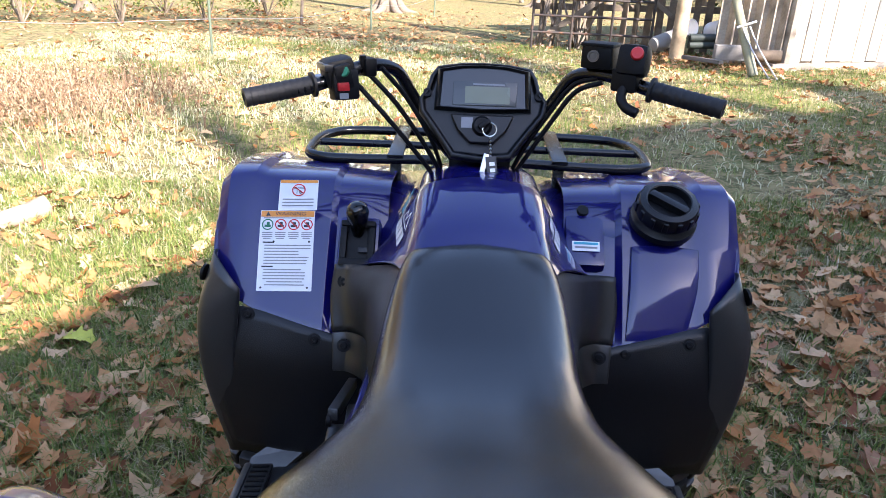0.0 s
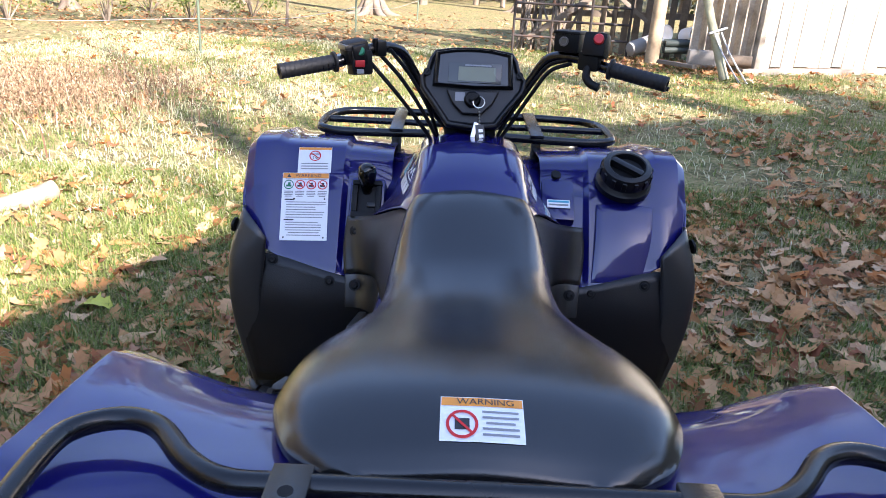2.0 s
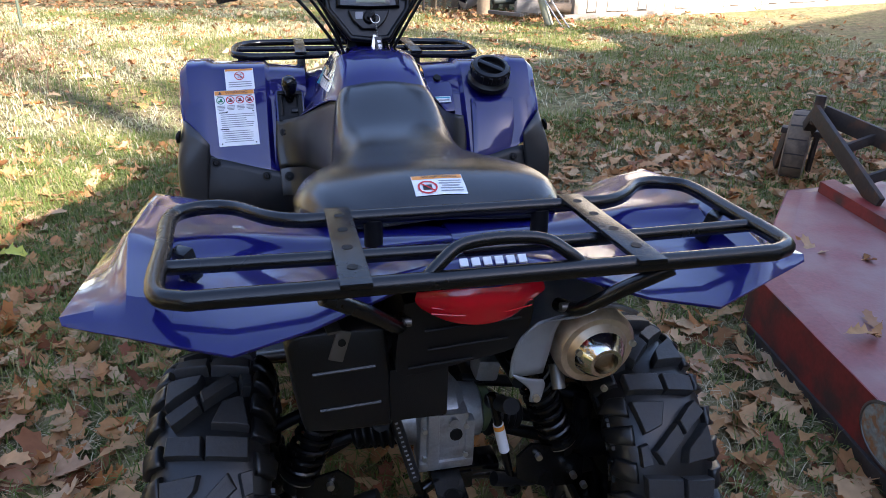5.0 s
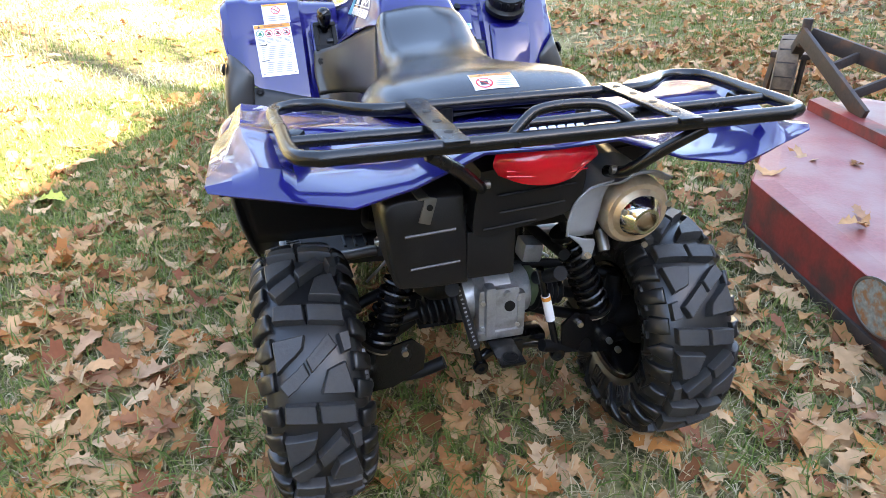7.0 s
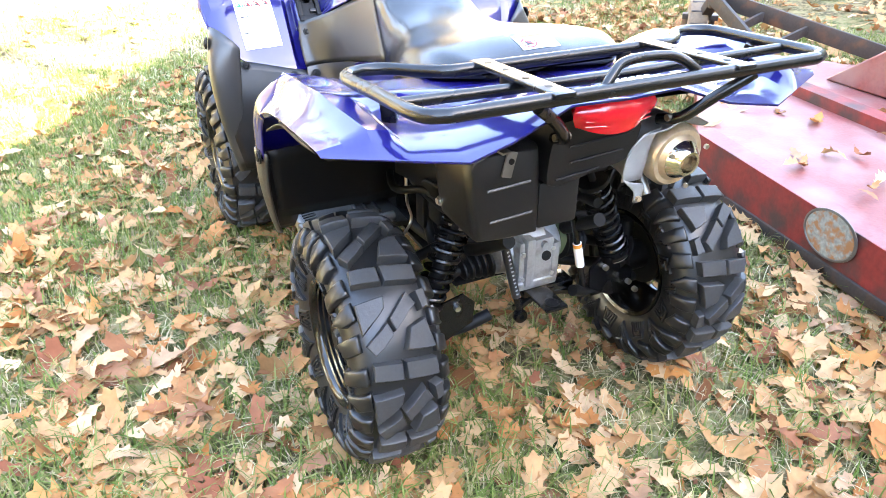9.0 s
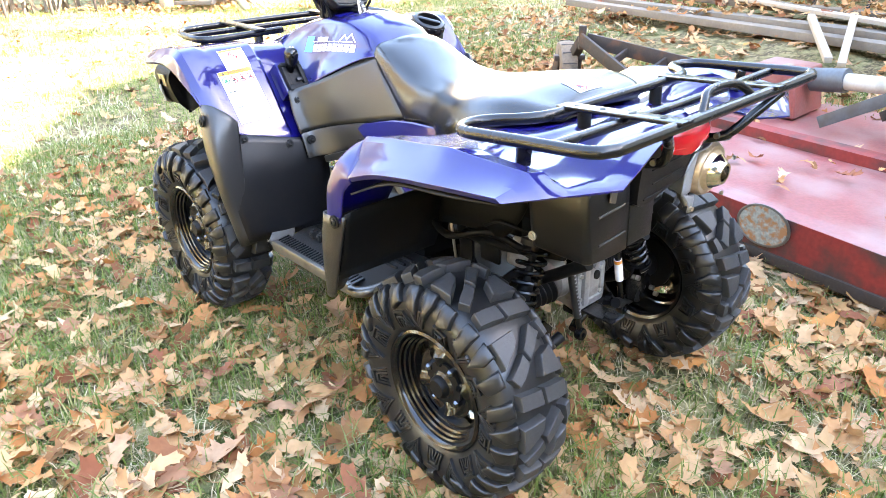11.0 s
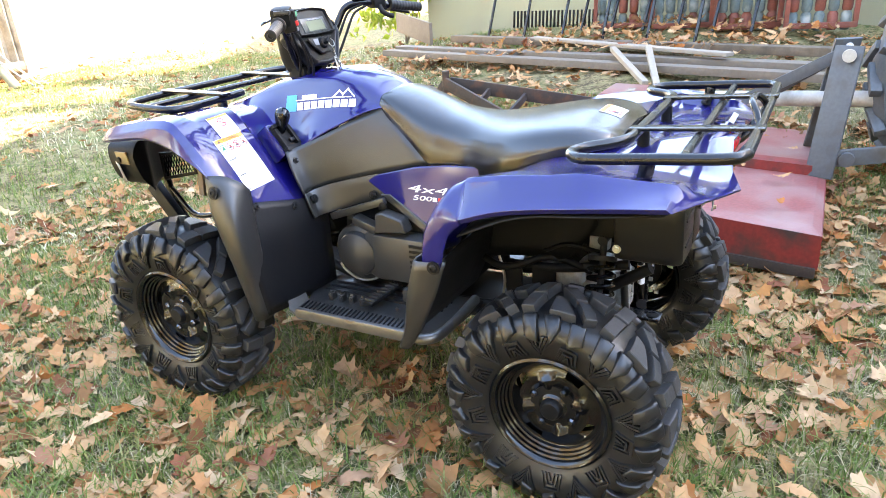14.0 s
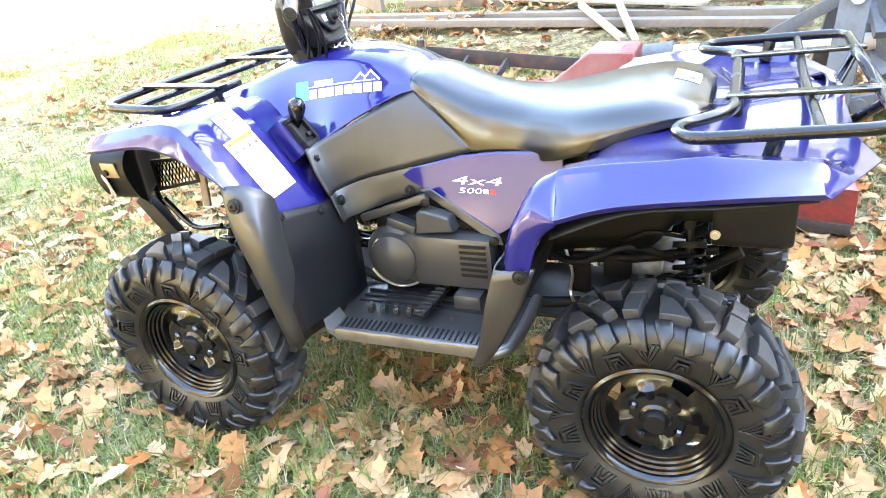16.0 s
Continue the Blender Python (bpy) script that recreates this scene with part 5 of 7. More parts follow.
seat_lab = stick("seat_label", sheet(0.092, 0.056, 0, 0, 10, 8), sl, seat_skin, PAPER, seat_ob, "white passenger warning label with an orange heading")
stick("label_heading", sheet(0.090, 0.011, 0, 0.0215), sl, seat_skin, ORANGE, seat_lab, lift=0.002)
stick("lettering", words("WARNING", 0.011, 0.004, 0.0215, 0, 1.2), sl, seat_skin, INK, seat_lab, lift=0.0028)
stick("pictogram_ring", hoop(0.0175, -0.022, -0.007, 0.0034), sl, seat_skin, REDINK, seat_lab, lift=0.0026)
stick("pictogram", sheet(0.016, 0.014, -0.022, -0.007, 2, 2), sl, seat_skin, INK, seat_lab, lift=0.002)
stick("pictogram_slash", slash(0.032, 0.003, -0.022, -0.007, -45), sl, seat_skin, REDINK, seat_lab, lift=0.0032)
for j in range(5):
    stick("print_bar", sheet(0.040 if j != 2 else 0.032, 0.0028, 0.020, 0.009 - j * 0.007, 3, 1), sl, seat_skin, GREY_INK, seat_lab, lift=0.002)
bm_ = frame_at((0.236, 0.974, 0.8365), (1, 0, 0), (0, 0.75, 0.66))
part("info_label", flat(0.056, 0.022, bm_, t=0.002), PAPER, atv, "small white label with blue heading")
part("label_heading", flat(0.050, 0.005, bm_, 0, 0.006, 0.0014), TEAL, atv)
part("print_bar", flat(0.046, 0.004, bm_, 0, -0.003, 0.0014), GREY_INK, atv)
# rear end: lamp, tail plate, boxes, exhaust, axle and suspension
TX = 0.008
tail_m = [[(TX + x, y, z) for x, y, z in r] for r in ([(-0.084, -0.285, 0.866), (-0.045, -0.302, 0.875), (0, -0.308, 0.878), (0.045, -0.302, 0.875), (0.084, -0.285, 0.866)], [(-0.096, -0.292, 0.840), (-0.045, -0.318, 0.842), (0, -0.323, 0.843), (0.045, -0.318, 0.842), (0.096, -0.292, 0.840)], [(-0.082, -0.282, 0.815), (-0.045, -0.302, 0.804), (0, -0.308, 0.799), (0.045, -0.302, 0.804), (0.082, -0.282, 0.815)])]
lamp = part("tail_lamp", surf(tail_m, 5, 5), LENS, atv, "red tail lamp lens", solid=0.03, bevel=0.004)
for k in range(5):
    z = 0.820 + k * 0.0095
    part("lens_rib", tube([(TX - 0.074, -0.302, z), (TX - 0.03, -0.3185 + abs(k - 2) * 0.0025, z), (TX + 0.03, -0.3185 + abs(k - 2) * 0.0025, z), (TX + 0.074, -0.302, z)], 0.0012, 4, 6), LENS, lamp)
nm = frame_at((0.020, -0.300, 0.893), (1, 0, 0), (0, 0.86, 0.5))
part("tail_cowl", surf([[(C - 0.12, -0.27, 0.872), (C - 0.06, -0.288, 0.892), (C, -0.292, 0.897), (C + 0.06, -0.288, 0.892), (C + 0.12, -0.27, 0.872)], [(C - 0.115, -0.285, 0.864), (C - 0.06, -0.306, 0.881), (C, -0.312, 0.885), (C + 0.06, -0.306, 0.881), (C + 0.115, -0.285, 0.864)]], 5, 3), BLUE, atv, "blue cowl over the tail lamp", solid=0.004)
for k in range(6):
    part("name_bar", block((0.0115, 0.013, 0.003), nm @ Matrix.Translation((-0.042 + k * 0.0168, 0, 0.003))), WHITE, atv, "silver maker's letters shown as bars" if k == 0 else "")
part("tail_plate", closed_loft([[(C + x, y, z) for x, z in ((-0.105, 0.815), (0.0, 0.825), (0.085, 0.815), (0.092, 0.765), (0.072, 0.722), (0.0, 0.706), (-0.105, 0.690), (-0.118, 0.73))] for y in (-0.258, -0.248, -0.15, -0.13)], 2), BLACK, atv, "black plastic plate below the tail lamp")
for k, (x0, x1, z) in enumerate(((-0.075, 0.075, 0.768), (-0.07, 0.055, 0.735), (-0.10, 0.0, 0.705))):
    part("plate_groove", tube([(C + x0, -0.262, z), (C + x1, -0.262, z + 0.008)], 0.0022, 0, 6), DARK, atv)
part("tail_bracket", block((0.095, 0.05, 0.10), pose(-0.072, -0.225, 0.648, 0, 0, 0), 0.008), BLACK, atv)
bx_outline = ((-0.274, 0.756), (-0.252, 0.776), (-0.138, 0.776), (-0.120, 0.758), (-0.112, 0.604), (-0.128, 0.586), (-0.234, 0.590), (-0.256, 0.612))
bx = closed_loft([[(-0.190 + (x + 0.190) * k, y, 0.682 + (z - 0.682) * k) for x, z in bx_outline] for y, k in ((-0.247, 0.90), (-0.243, 0.95), (-0.230, 0.995), (-0.212, 1.0), (-0.10, 1.0), (-0.085, 0.96))], 2)
tool_box = part("tool_box", bx, BLACK, atv, "black plastic tool box under the rear fender", smooth=50)
for x, z in ((-0.234, 0.702), (-0.226, 0.635)):
    part("box_ridge", tube([(x, -0.247, z), (x + 0.094, -0.247, z + 0.005)], 0.0032, 0, 6), WORN_HAZED, tool_box)
part("box_strap", merge(block((0.022, 0.005, 0.050), pose(-0.192, -0.2525, 0.752, -6, 18, 0), 0.002), block((0.022, 0.075, 0.005), pose(-0.205, -0.218, 0.778, 4, 0, 10), 0.002)), BRONZE, tool_box, "steel strap over the box")
part("strap_hole", rod((-0.189, -0.254, 0.758), (-0.189, -0.2562, 0.758), 0.006), DARK, tool_box)
# exhaust
ex = Vector((0.222, -0.268, 0.692))
muf = part("muffler", revolve([(0.050, 0.42), (0.064, 0.40), (0.066, 0.06), (0.069, 0.05), (0.069, 0.026), (0.062, 0.016), (0.052, 0.016), (0.044, 0.006), (0.030, -0.012), (0.026, -0.016), (0.021, -0.016), (0.020, 0.03), (0.001, 0.03)], pose(ex.x, ex.y, ex.z, -90, 0, 0) @ pose(0, 0, 0, 4, 0, 0), 40), GOLDEN, atv, "heat-tinted steel muffler")
part("tail_pipe", revolve([(0.0455, 0.012), (0.043, 0.004), (0.031, -0.0135), (0.0265, -0.019), (0.0205, -0.019), (0.0195, 0.02)], pose(ex.x, ex.y, ex.z, -90, 0, 0) @ pose(0, 0, 0, 4, 0, 0), 36, cap=False), CHROME, muf, "polished spark-arrestor tip")
for k in range(3):
    a = 0.6 + k * 2.1
    part("end_screw", rod((ex.x + 0.052 * math.cos(a), ex.y - 0.012, ex.z + 0.052 * math.sin(a)), (ex.x + 0.052 * math.cos(a), ex.y - 0.018, ex.z + 0.052 * math.sin(a)), 0.0055, 10), ZINC, muf)
def shield_row(y, r, left):
    """One cross-section of the muffler's shield: over the top and down the inner side."""
    pts = [(ex.x + r * math.cos(radians(q)), y, ex.z + r * math.sin(radians(q))) for q in (52, 78, 102, 124)]
    return pts + [(left + 0.040, y, 0.762), (left + 0.012, y, 0.735), (left, y, 0.700), (left, y, 0.668)]


part("heat_shield", surf([shield_row(-0.262, 0.094, 0.071), shield_row(-0.250, 0.084, 0.082), shield_row(-0.20, 0.078, 0.104), shield_row(-0.05, 0.076, 0.118), shield_row(0.10, 0.076, 0.122)], 3, 3), SILVER, atv, "pale grey flared heat shield beside the muffler", solid=0.003)
part("heat_shield_lip", surf([[(0.071, -0.262, 0.674), (0.100, -0.2625, 0.662), (0.130, -0.262, 0.655)], [(0.106, -0.2625, 0.640), (0.118, -0.263, 0.640), (0.132, -0.2625, 0.642)], [(0.108, -0.262, 0.615), (0.118, -0.2625, 0.613), (0.127, -0.262, 0.615)]], 3, 3), SILVER, atv, solid=0.003)
part("shield_bolt", rod((0.118, -0.262, 0.624), (0.118, -0.270, 0.624), 0.006, 8), GOLDEN, atv)
part("shield_face", surf([[(0.071 + 0.0, -0.2615, 0.668), (0.100, -0.258, 0.664), (0.132, -0.250, 0.660)], [(0.073, -0.2615, 0.705), (0.105, -0.257, 0.705), (0.142, -0.248, 0.705)], [(0.085, -0.2615, 0.738), (0.115, -0.257, 0.742), (0.150, -0.248, 0.744)], [(0.112, -0.2615, 0.764), (0.140, -0.257, 0.768), (0.166, -0.250, 0.768)]], 3, 3), SILVER, atv, solid=0.002)
part("hanger", rod((0.175, -0.225, 0.605), (0.175, -0.20, 0.64), 0.012), BRONZE, atv)
part("exhaust_pipe", tube([(0.222, 0.15, 0.70), (0.215, 0.35, 0.66), (0.16, 0.55, 0.60), (0.08, 0.75, 0.56)], 0.022, 5), GOLDEN, atv)
# differential and axle
diff = part("rear_gear_case", merge(revolve([(0.040, -0.095), (0.056, -0.085), (0.060, -0.05), (0.086, -0.03), (0.086, 0.03), (0.060, 0.05), (0.056, 0.085), (0.040, 0.095)], pose(0.018, 0.02, 0.392, 0, 90, 0), 30), block((0.105, 0.10, 0.125), pose(0.018, -0.012, 0.385), 0.018), rod((0.02, 0.05, 0.39), (0.02, 0.20, 0.42), 0.045, 20, 0.032)), ALLOY, atv, "cast alloy rear gear case")
part("case_rib", block((0.026, 0.034, 0.135), pose(-0.006, -0.056, 0.390), 0.010), ALLOY, diff)
part("case_rib", block((0.020, 0.028, 0.10), pose(0.070, -0.052, 0.380), 0.008), ALLOY, diff)
part("case_foot", block((0.115, 0.06, 0.026), pose(0.022, -0.035, 0.328, 12, 0, 0), 0.007), ALLOY, diff)
part("case_boss", rod((0.035, -0.056, 0.430), (0.035, -0.070, 0.430), 0.010, 14), ALLOY, diff)
part("drain_plug", revolve([(0.013, 0), (0.013, 0.006), (0.008, 0.008), (0.001, 0.006)], along((0.040, -0.062, 0.400), (0.040, -0.10, 0.405)), 14), DARK, diff)
part("case_collar", revolve([(0.050, 0), (0.050, 0.018)], pose(0.108, 0.02, 0.392, 0, 90, 0), 24), shader("olive_seal", (0.05, 0.07, 0.03), 0.5), diff)
for x, z in ((-0.022, 0.415), (0.062, 0.415), (-0.022, 0.345), (0.062, 0.345)):
    part("case_bolt", rod((x, -0.058, z), (x, -0.066, z), 0.006, 6), ZINC, diff)


def boot(a, b, r0, r1, n):
    L = (Vector(b) - Vector(a)).length
    pr = []
    for k in range(n):
        t = k / n
        r = r0 + (r1 - r0) * t
        pr += [(r * 0.82, L * t), (r, L * (t + 0.35 / n)), (r, L * (t + 0.6 / n))]
    pr.append((r1 * 0.8, L))
    return revolve(pr, along(a, b), 20)


def spring(a, b, R, r, turns):
    a, b = Vector(a), Vector(b)
    m = along(a, b)
    L = (b - a).length
    k = turns * 14
    return tube([m @ Vector((R * math.cos(i * 2 * math.pi / 14), R * math.sin(i * 2 * math.pi / 14), L * i / k)) for i in range(k + 1)], r, 0, 8)


for s in (1, -1):
    part("axle_boot", merge(boot((s * 0.10 + 0.02, 0.01, 0.385), (s * 0.18 + 0.02, 0.01, 0.37), 0.048, 0.026, 5), rod((s * 0.18 + 0.02, 0.01, 0.37), (s * 0.30, 0.005, 0.34), 0.014), boot((s * 0.34, 0.0, 0.315), (s * 0.27, 0.005, 0.345), 0.046, 0.024, 5)), DARK, atv, "ribbed black drive-shaft boot")
    for dy, zz in ((-0.08, 0.0), (0.14, 0.0)):
        part("lower_arm", tube([(s * 0.12, dy, 0.285), (s * 0.20, dy * 0.8, 0.255), (s * 0.36, dy * 0.35, 0.235)], 0.015, 4), DARK, atv, "black suspension arm")
    part("arm_gusset", prism([(s * 0.17, -0.085, 0.28), (s * 0.24, -0.075, 0.235), (s * 0.33, -0.06, 0.215), (s * 0.33, -0.055, 0.285), (s * 0.245, -0.075, 0.345), (s * 0.195, -0.085, 0.365), (s * 0.165, -0.085, 0.335)], (0, 0.006, 0)), TUBE, atv, "black gusset plate")
    for x, z in ((0.212, 0.332), (0.295, 0.268), (0.322, 0.236)):
        part("gusset_bolt", rod((s * x, -0.080, z), (s * x, -0.092, z), 0.0075, 8), ZINC, atv)
    part("upper_arm", tube([(s * 0.08, 0.06, 0.44), (s * 0.22, 0.05, 0.42), (s * 0.35, 0.02, 0.385)], 0.013, 4), DARK, atv)
    lo, hi = Vector((s * 0.285, -0.048, 0.305)), Vector((s * 0.160, -0.035, 0.605))
    sa = part("shock_absorber", merge(rod(lo, lo + (hi - lo) * 0.55, 0.020, 16), rod(lo, hi, 0.009, 12), rod(lo + (hi - lo) * 0.12, lo + (hi - lo) * 0.15, 0.040, 20), rod(lo + (hi - lo) * 0.82, lo + (hi - lo) * 0.86, 0.038, 20), rod(hi - Vector((0.020, 0, 0)), hi + Vector((0.020, 0, 0)), 0.013, 14)), DARK, atv, "black shock absorber with a coil spring")
    part("coil_spring", spring(lo + (hi - lo) * 0.15, lo + (hi - lo) * 0.82, 0.033, 0.0062, 9), TUBE, sa, "gloss black coil spring")
    part("top_bolt", revolve([(0.011, 0), (0.011, 0.003), (0.007, 0.003), (0.007, 0.008), (0.001, 0.008)], along((s * 0.258, -0.092, 0.622), (s, -0.092, 0.622)), 14), ZINC, sa, "plated bolt")
    part("bolt_stem", rod((s * 0.17, -0.092, 0.62), (s * 0.259, -0.092, 0.622), 0.008, 10), DARK, sa)
    part("shock_cap", rod(lo + (hi - lo) * 0.10, lo + (hi - lo) * 0.125, 0.036, 20), ZINC, sa)
    part("frame_tube", merge(tube([(s * 0.15, 0.27, 0.62), (s * 0.155, 0.24, 0.46), (s * 0.15, 0.16, 0.33)], 0.014, 4), tube([(s * 0.15, 0.30, 0.49), (s * 0.16, 0.10, 0.50), (s * 0.15, -0.10, 0.535)], 0.013, 3), block((0.012, 0.07, 0.06), pose(s * 0.165, 0.13, 0.475), 0.006), block((0.012, 0.05, 0.09), pose(s * 0.165, 0.22, 0.44), 0.006)), DARK, atv, "black steel rear frame tubes")
    part("brake_line", tube([(s * 0.19, 0.26, 0.55), (s * 0.20, 0.235, 0.47), (s * 0.185, 0.245, 0.40), (s * 0.25, 0.20, 0.36)], 0.004, 5), ZINC, atv)
    part("arm_bracket", block((0.05, 0.06, 0.05), pose(s * 0.13, 0.055, 0.475, 0, 8, 0), 0.010), ALLOY, atv, "cast alloy bracket")
    part("upright", merge(rod((s * 0.33, 0.0, 0.285), (s * 0.43, 0.0, 0.285), 0.042, 20), rod((s * 0.345, 0.0, 0.21), (s * 0.345, 0.01, 0.40), 0.022, 12), revolve([(0.085, 0), (0.085, 0.012)], pose(s * 0.395, 0, 0.285, 0, s * 90, 0), 28)), DARK, atv)
    fa, fb = Vector((-0.091 if s < 0 else 0.106, -0.072, 0.492)), Vector((-0.031 if s < 0 else 0.163, -0.072, 0.262))
    link = part("stabiliser_link", rod(fa, fb, 0.0085, 12), TUBE, atv, "slim black stabiliser link")
    part("link_label", rod(fa + (fb - fa) * (0.05 if s < 0 else 0.32), fa + (fb - fa) * (0.80 if s < 0 else 0.62), 0.0112, 12), PAPER if s > 0 else BEZEL, link, "white paper tag" if s > 0 else "dark sticker with pale print")
    if s < 0:
        for k in range(14):
            c_ = fa + (fb - fa) * (0.09 + k * 0.05)
            part("print_bar", block((0.006, 0.001, 0.0038), pose(c_.x, c_.y - 0.0114, c_.z, 0, -14, 0)), GREYK, link)
    part("link_end", revolve([(0.016, -0.010), (0.018, -0.006), (0.018, 0.006), (0.016, 0.010), (0.007, 0.010), (0.006, 0.004), (0.001, 0.004)], pose(fb.x, fb.y - 0.004, fb.z - 0.012, 90, 0, 0), 18), RIM, link)
    if s > 0:
        part("tag_heading", rod(fa + (fb - fa) * 0.325, fa + (fb - fa) * 0.37, 0.0114, 12), ORANGE, link)
    # front suspension and axle
    lo, hi = Vector((s * 0.29, 1.27, 0.34)), Vector((s * 0.20, 1.22, 0.68))
    fs_ = part("shock_absorber", merge(rod(lo, hi, 0.014), rod(lo + (hi - lo) * 0.1, lo + (hi - lo) * 0.14, 0.036), rod(lo + (hi - lo) * 0.85, lo + (hi - lo) * 0.88, 0.036)), DARK, atv)
    part("coil_spring", spring(lo + (hi - lo) * 0.14, lo + (hi - lo) * 0.85, 0.032, 0.0055, 8), TUBE, fs_)
    for dy in (-0.10, 0.12):
        part("lower_arm", tube([(s * 0.10, 1.28 + dy, 0.33), (s * 0.24, 1.28 + dy * 0.7, 0.31), (s * 0.36, 1.28 + dy * 0.2, 0.27)], 0.014, 4), TUBE, atv)
    part("upright", merge(rod((s * 0.33, 1.275, 0.302), (s * 0.43, 1.275, 0.302), 0.04, 18), rod((s * 0.35, 1.275, 0.23), (s * 0.34, 1.27, 0.43), 0.022, 12), rod((s * 0.08, 1.28, 0.36), (s * 0.34, 1.275, 0.30), 0.016)), DARK, atv)
    part("brake_hose", tube([(s * 0.14, 1.20, 0.66), (s * 0.28, 1.16, 0.57), (s * 0.36, 1.18, 0.50), (s * 0.37, 1.24, 0.40)], 0.006, 6, 8), DARK, atv)
    # foot boards with grip teeth and an alloy edge
    fb_ = part("foot_board", prism([(s * 0.16, 0.325, 0.345), (s * 0.41, 0.335, 0.355), (s * 0.43, 0.38, 0.355), (s * 0.43, 0.79, 0.355), (s * 0.30, 0.85, 0.352), (s * 0.16, 0.85, 0.345)], (0, 0, 0.014)), WORN_HAZED, atv, "black foot board with pegs and ribs")
    part("board_edge", merge(block((0.016, 0.41, 0.034), pose(s * 0.446, 0.595, 0.368), 0.006), tube([(s * 0.446, 0.39, 0.368), (s * 0.440, 0.362, 0.368), (s * 0.405, 0.338, 0.370), (s * 0.31, 0.330, 0.374), (s * 0.20, 0.330, 0.380)], 0.015, 5)), BRONZE, fb_, "worn alloy edge rail")
    part("tread_strip", block((0.046, 0.41, 0.010), pose(s * 0.416, 0.595, 0.378, 0, s * 6, 0), 0.003), WORN_HAZED, fb_, "dark knurled strip along the foot board")
    for k in range(28):
        part("knurl", block((0.036, 0.004, 0.003), pose(s * 0.416, 0.402 + k * 0.0143, 0.3845, 0, s * 6, 0)), DARK, fb_)
    for x in (0.215, 0.245, 0.275):
        part("floor_rib", beam((s * x, 0.40, 0.364), (s * x, 0.82, 0.364), 0.008, 0.012, 0.002), BLACK, fb_)
    for k in range(4):
        part("foot_peg", merge(block((0.022, 0.016, 0.024), pose(s * 0.328, 0.640 + k * 0.038, 0.378), 0.003), block((0.010, 0.010, 0.008), pose(s * 0.328, 0.640 + k * 0.038, 0.393), 0.001)), WORN_HAZED, fb_)
        part("peg_tooth", rod((s * 0.340, 0.640 + k * 0.038, 0.382), (s * 0.3425, 0.640 + k * 0.038, 0.382), 0.005, 8), RUST, fb_, "rusty peg bolt")
    part("toe_plate", prism([(s * 0.452, 0.79, 0.354), (s * 0.448, 0.825, 0.366), (s * 0.41, 0.860, 0.380), (s * 0.33, 0.862, 0.374), (s * 0.38, 0.80, 0.354)], (0, 0, 0.010)), BRONZE, fb_, "bare metal toe plate")
    if s < 0:
        pedal = part("gear_pedal", merge(beam((-0.364, 0.600, 0.392), (-0.202, 0.586, 0.392), 0.034, 0.012, 0.003), revolve([(0.022, -0.006), (0.022, 0.008), (0.018, 0.012), (0.001, 0.012)], pose(-0.200, 0.586, 0.390), 18)), BLACK, fb_, "black toothed foot pedal")
        for k in range(7):
            part("pedal_tooth", block((0.006, 0.032, 0.006), pose(-0.352 + k * 0.020, 0.599 - k * 0.0017, 0.401), 0.001), WORN_HAZED, pedal)
        part("pivot_block", block((0.072, 0.078, 0.050), pose(-0.238, 0.500, 0.385), 0.012), ENGINE, fb_, "grey cast pivot block")
        part("block_bolt", rod((-0.330, 0.520, 0.376), (-0.334, 0.520, 0.376), 0.006, 8), RUST, fb_)
    # headlamps
    hl = part("headlamp_housing", closed_loft([[(s * max(x, least), y, z) for x, z in ((0.24, 0.82), (0.34, 0.85), (0.455, 0.850), (0.478, 0.81), (0.458, 0.735), (0.40, 0.700), (0.30, 0.692), (0.25, 0.72))] for y, least in ((1.325, 0.430), (1.335, 0.415), (1.385, 0.36), (1.435, 0.24))], 3), DARK, atv, "black headlamp housing")
    part("headlamp_lens", surf([[(s * 0.25, 1.435, 0.80), (s * 0.36, 1.448, 0.815), (s * 0.455, 1.425, 0.80), (s * 0.488, 1.38, 0.785)], [(s * 0.26, 1.435, 0.715), (s * 0.36, 1.448, 0.705), (s * 0.44, 1.425, 0.715), (s * 0.475, 1.38, 0.735)]], 4, 3), LAMPGLASS, hl, "clear headlamp lens", solid=0.006)
    part("side_reflector", block((0.006, 0.05, 0.042), pose(s * 0.4785, 1.372, 0.806, 0, s * 10, 0), 0.004), TAN, hl, "dull amber side reflector")
    part("reflector_boss", revolve([(0.009, 0), (0.009, 0.006), (0.001, 0.007)], along((s * 0.4815, 1.385, 0.800), (s * 0.6, 1.385, 0.800)), 12), DARK, hl)
    gr = part("side_grille", merge(*[beam(p, q, 0.008, 0.010, 0.002) for p, q in (((s * 0.36, 1.345, 0.79), (s * 0.36, 1.20, 0.805)), ((s * 0.36, 1.345, 0.71), (s * 0.36, 1.20, 0.74)), ((s * 0.36, 1.345, 0.705), (s * 0.36, 1.345, 0.795)), ((s * 0.36, 1.20, 0.735), (s * 0.36, 1.20, 0.81)))]), DARK, atv, "black mesh grille beside the radiator")
    for k in range(11):
        y = 1.205 + k * 0.0125
        z0, z1 = 0.738 - k * 0.0026, 0.806 - k * 0.0012
        part("mesh_bar", merge(beam((s * 0.36, y, z0), (s * 0.36, min(y + 0.03, 1.345), z1), 0.0022, 0.0022, 0), beam((s * 0.36, min(y + 0.03, 1.345), z0), (s * 0.36, y, z1), 0.0022, 0.0022, 0)), TUBE, gr)
    part("grille_bracket", block((0.010, 0.022, 0.10), pose(s * 0.355, 1.192, 0.715, 6, 0, 0), 0.003), LUMBER, gr, "pale plastic bracket")
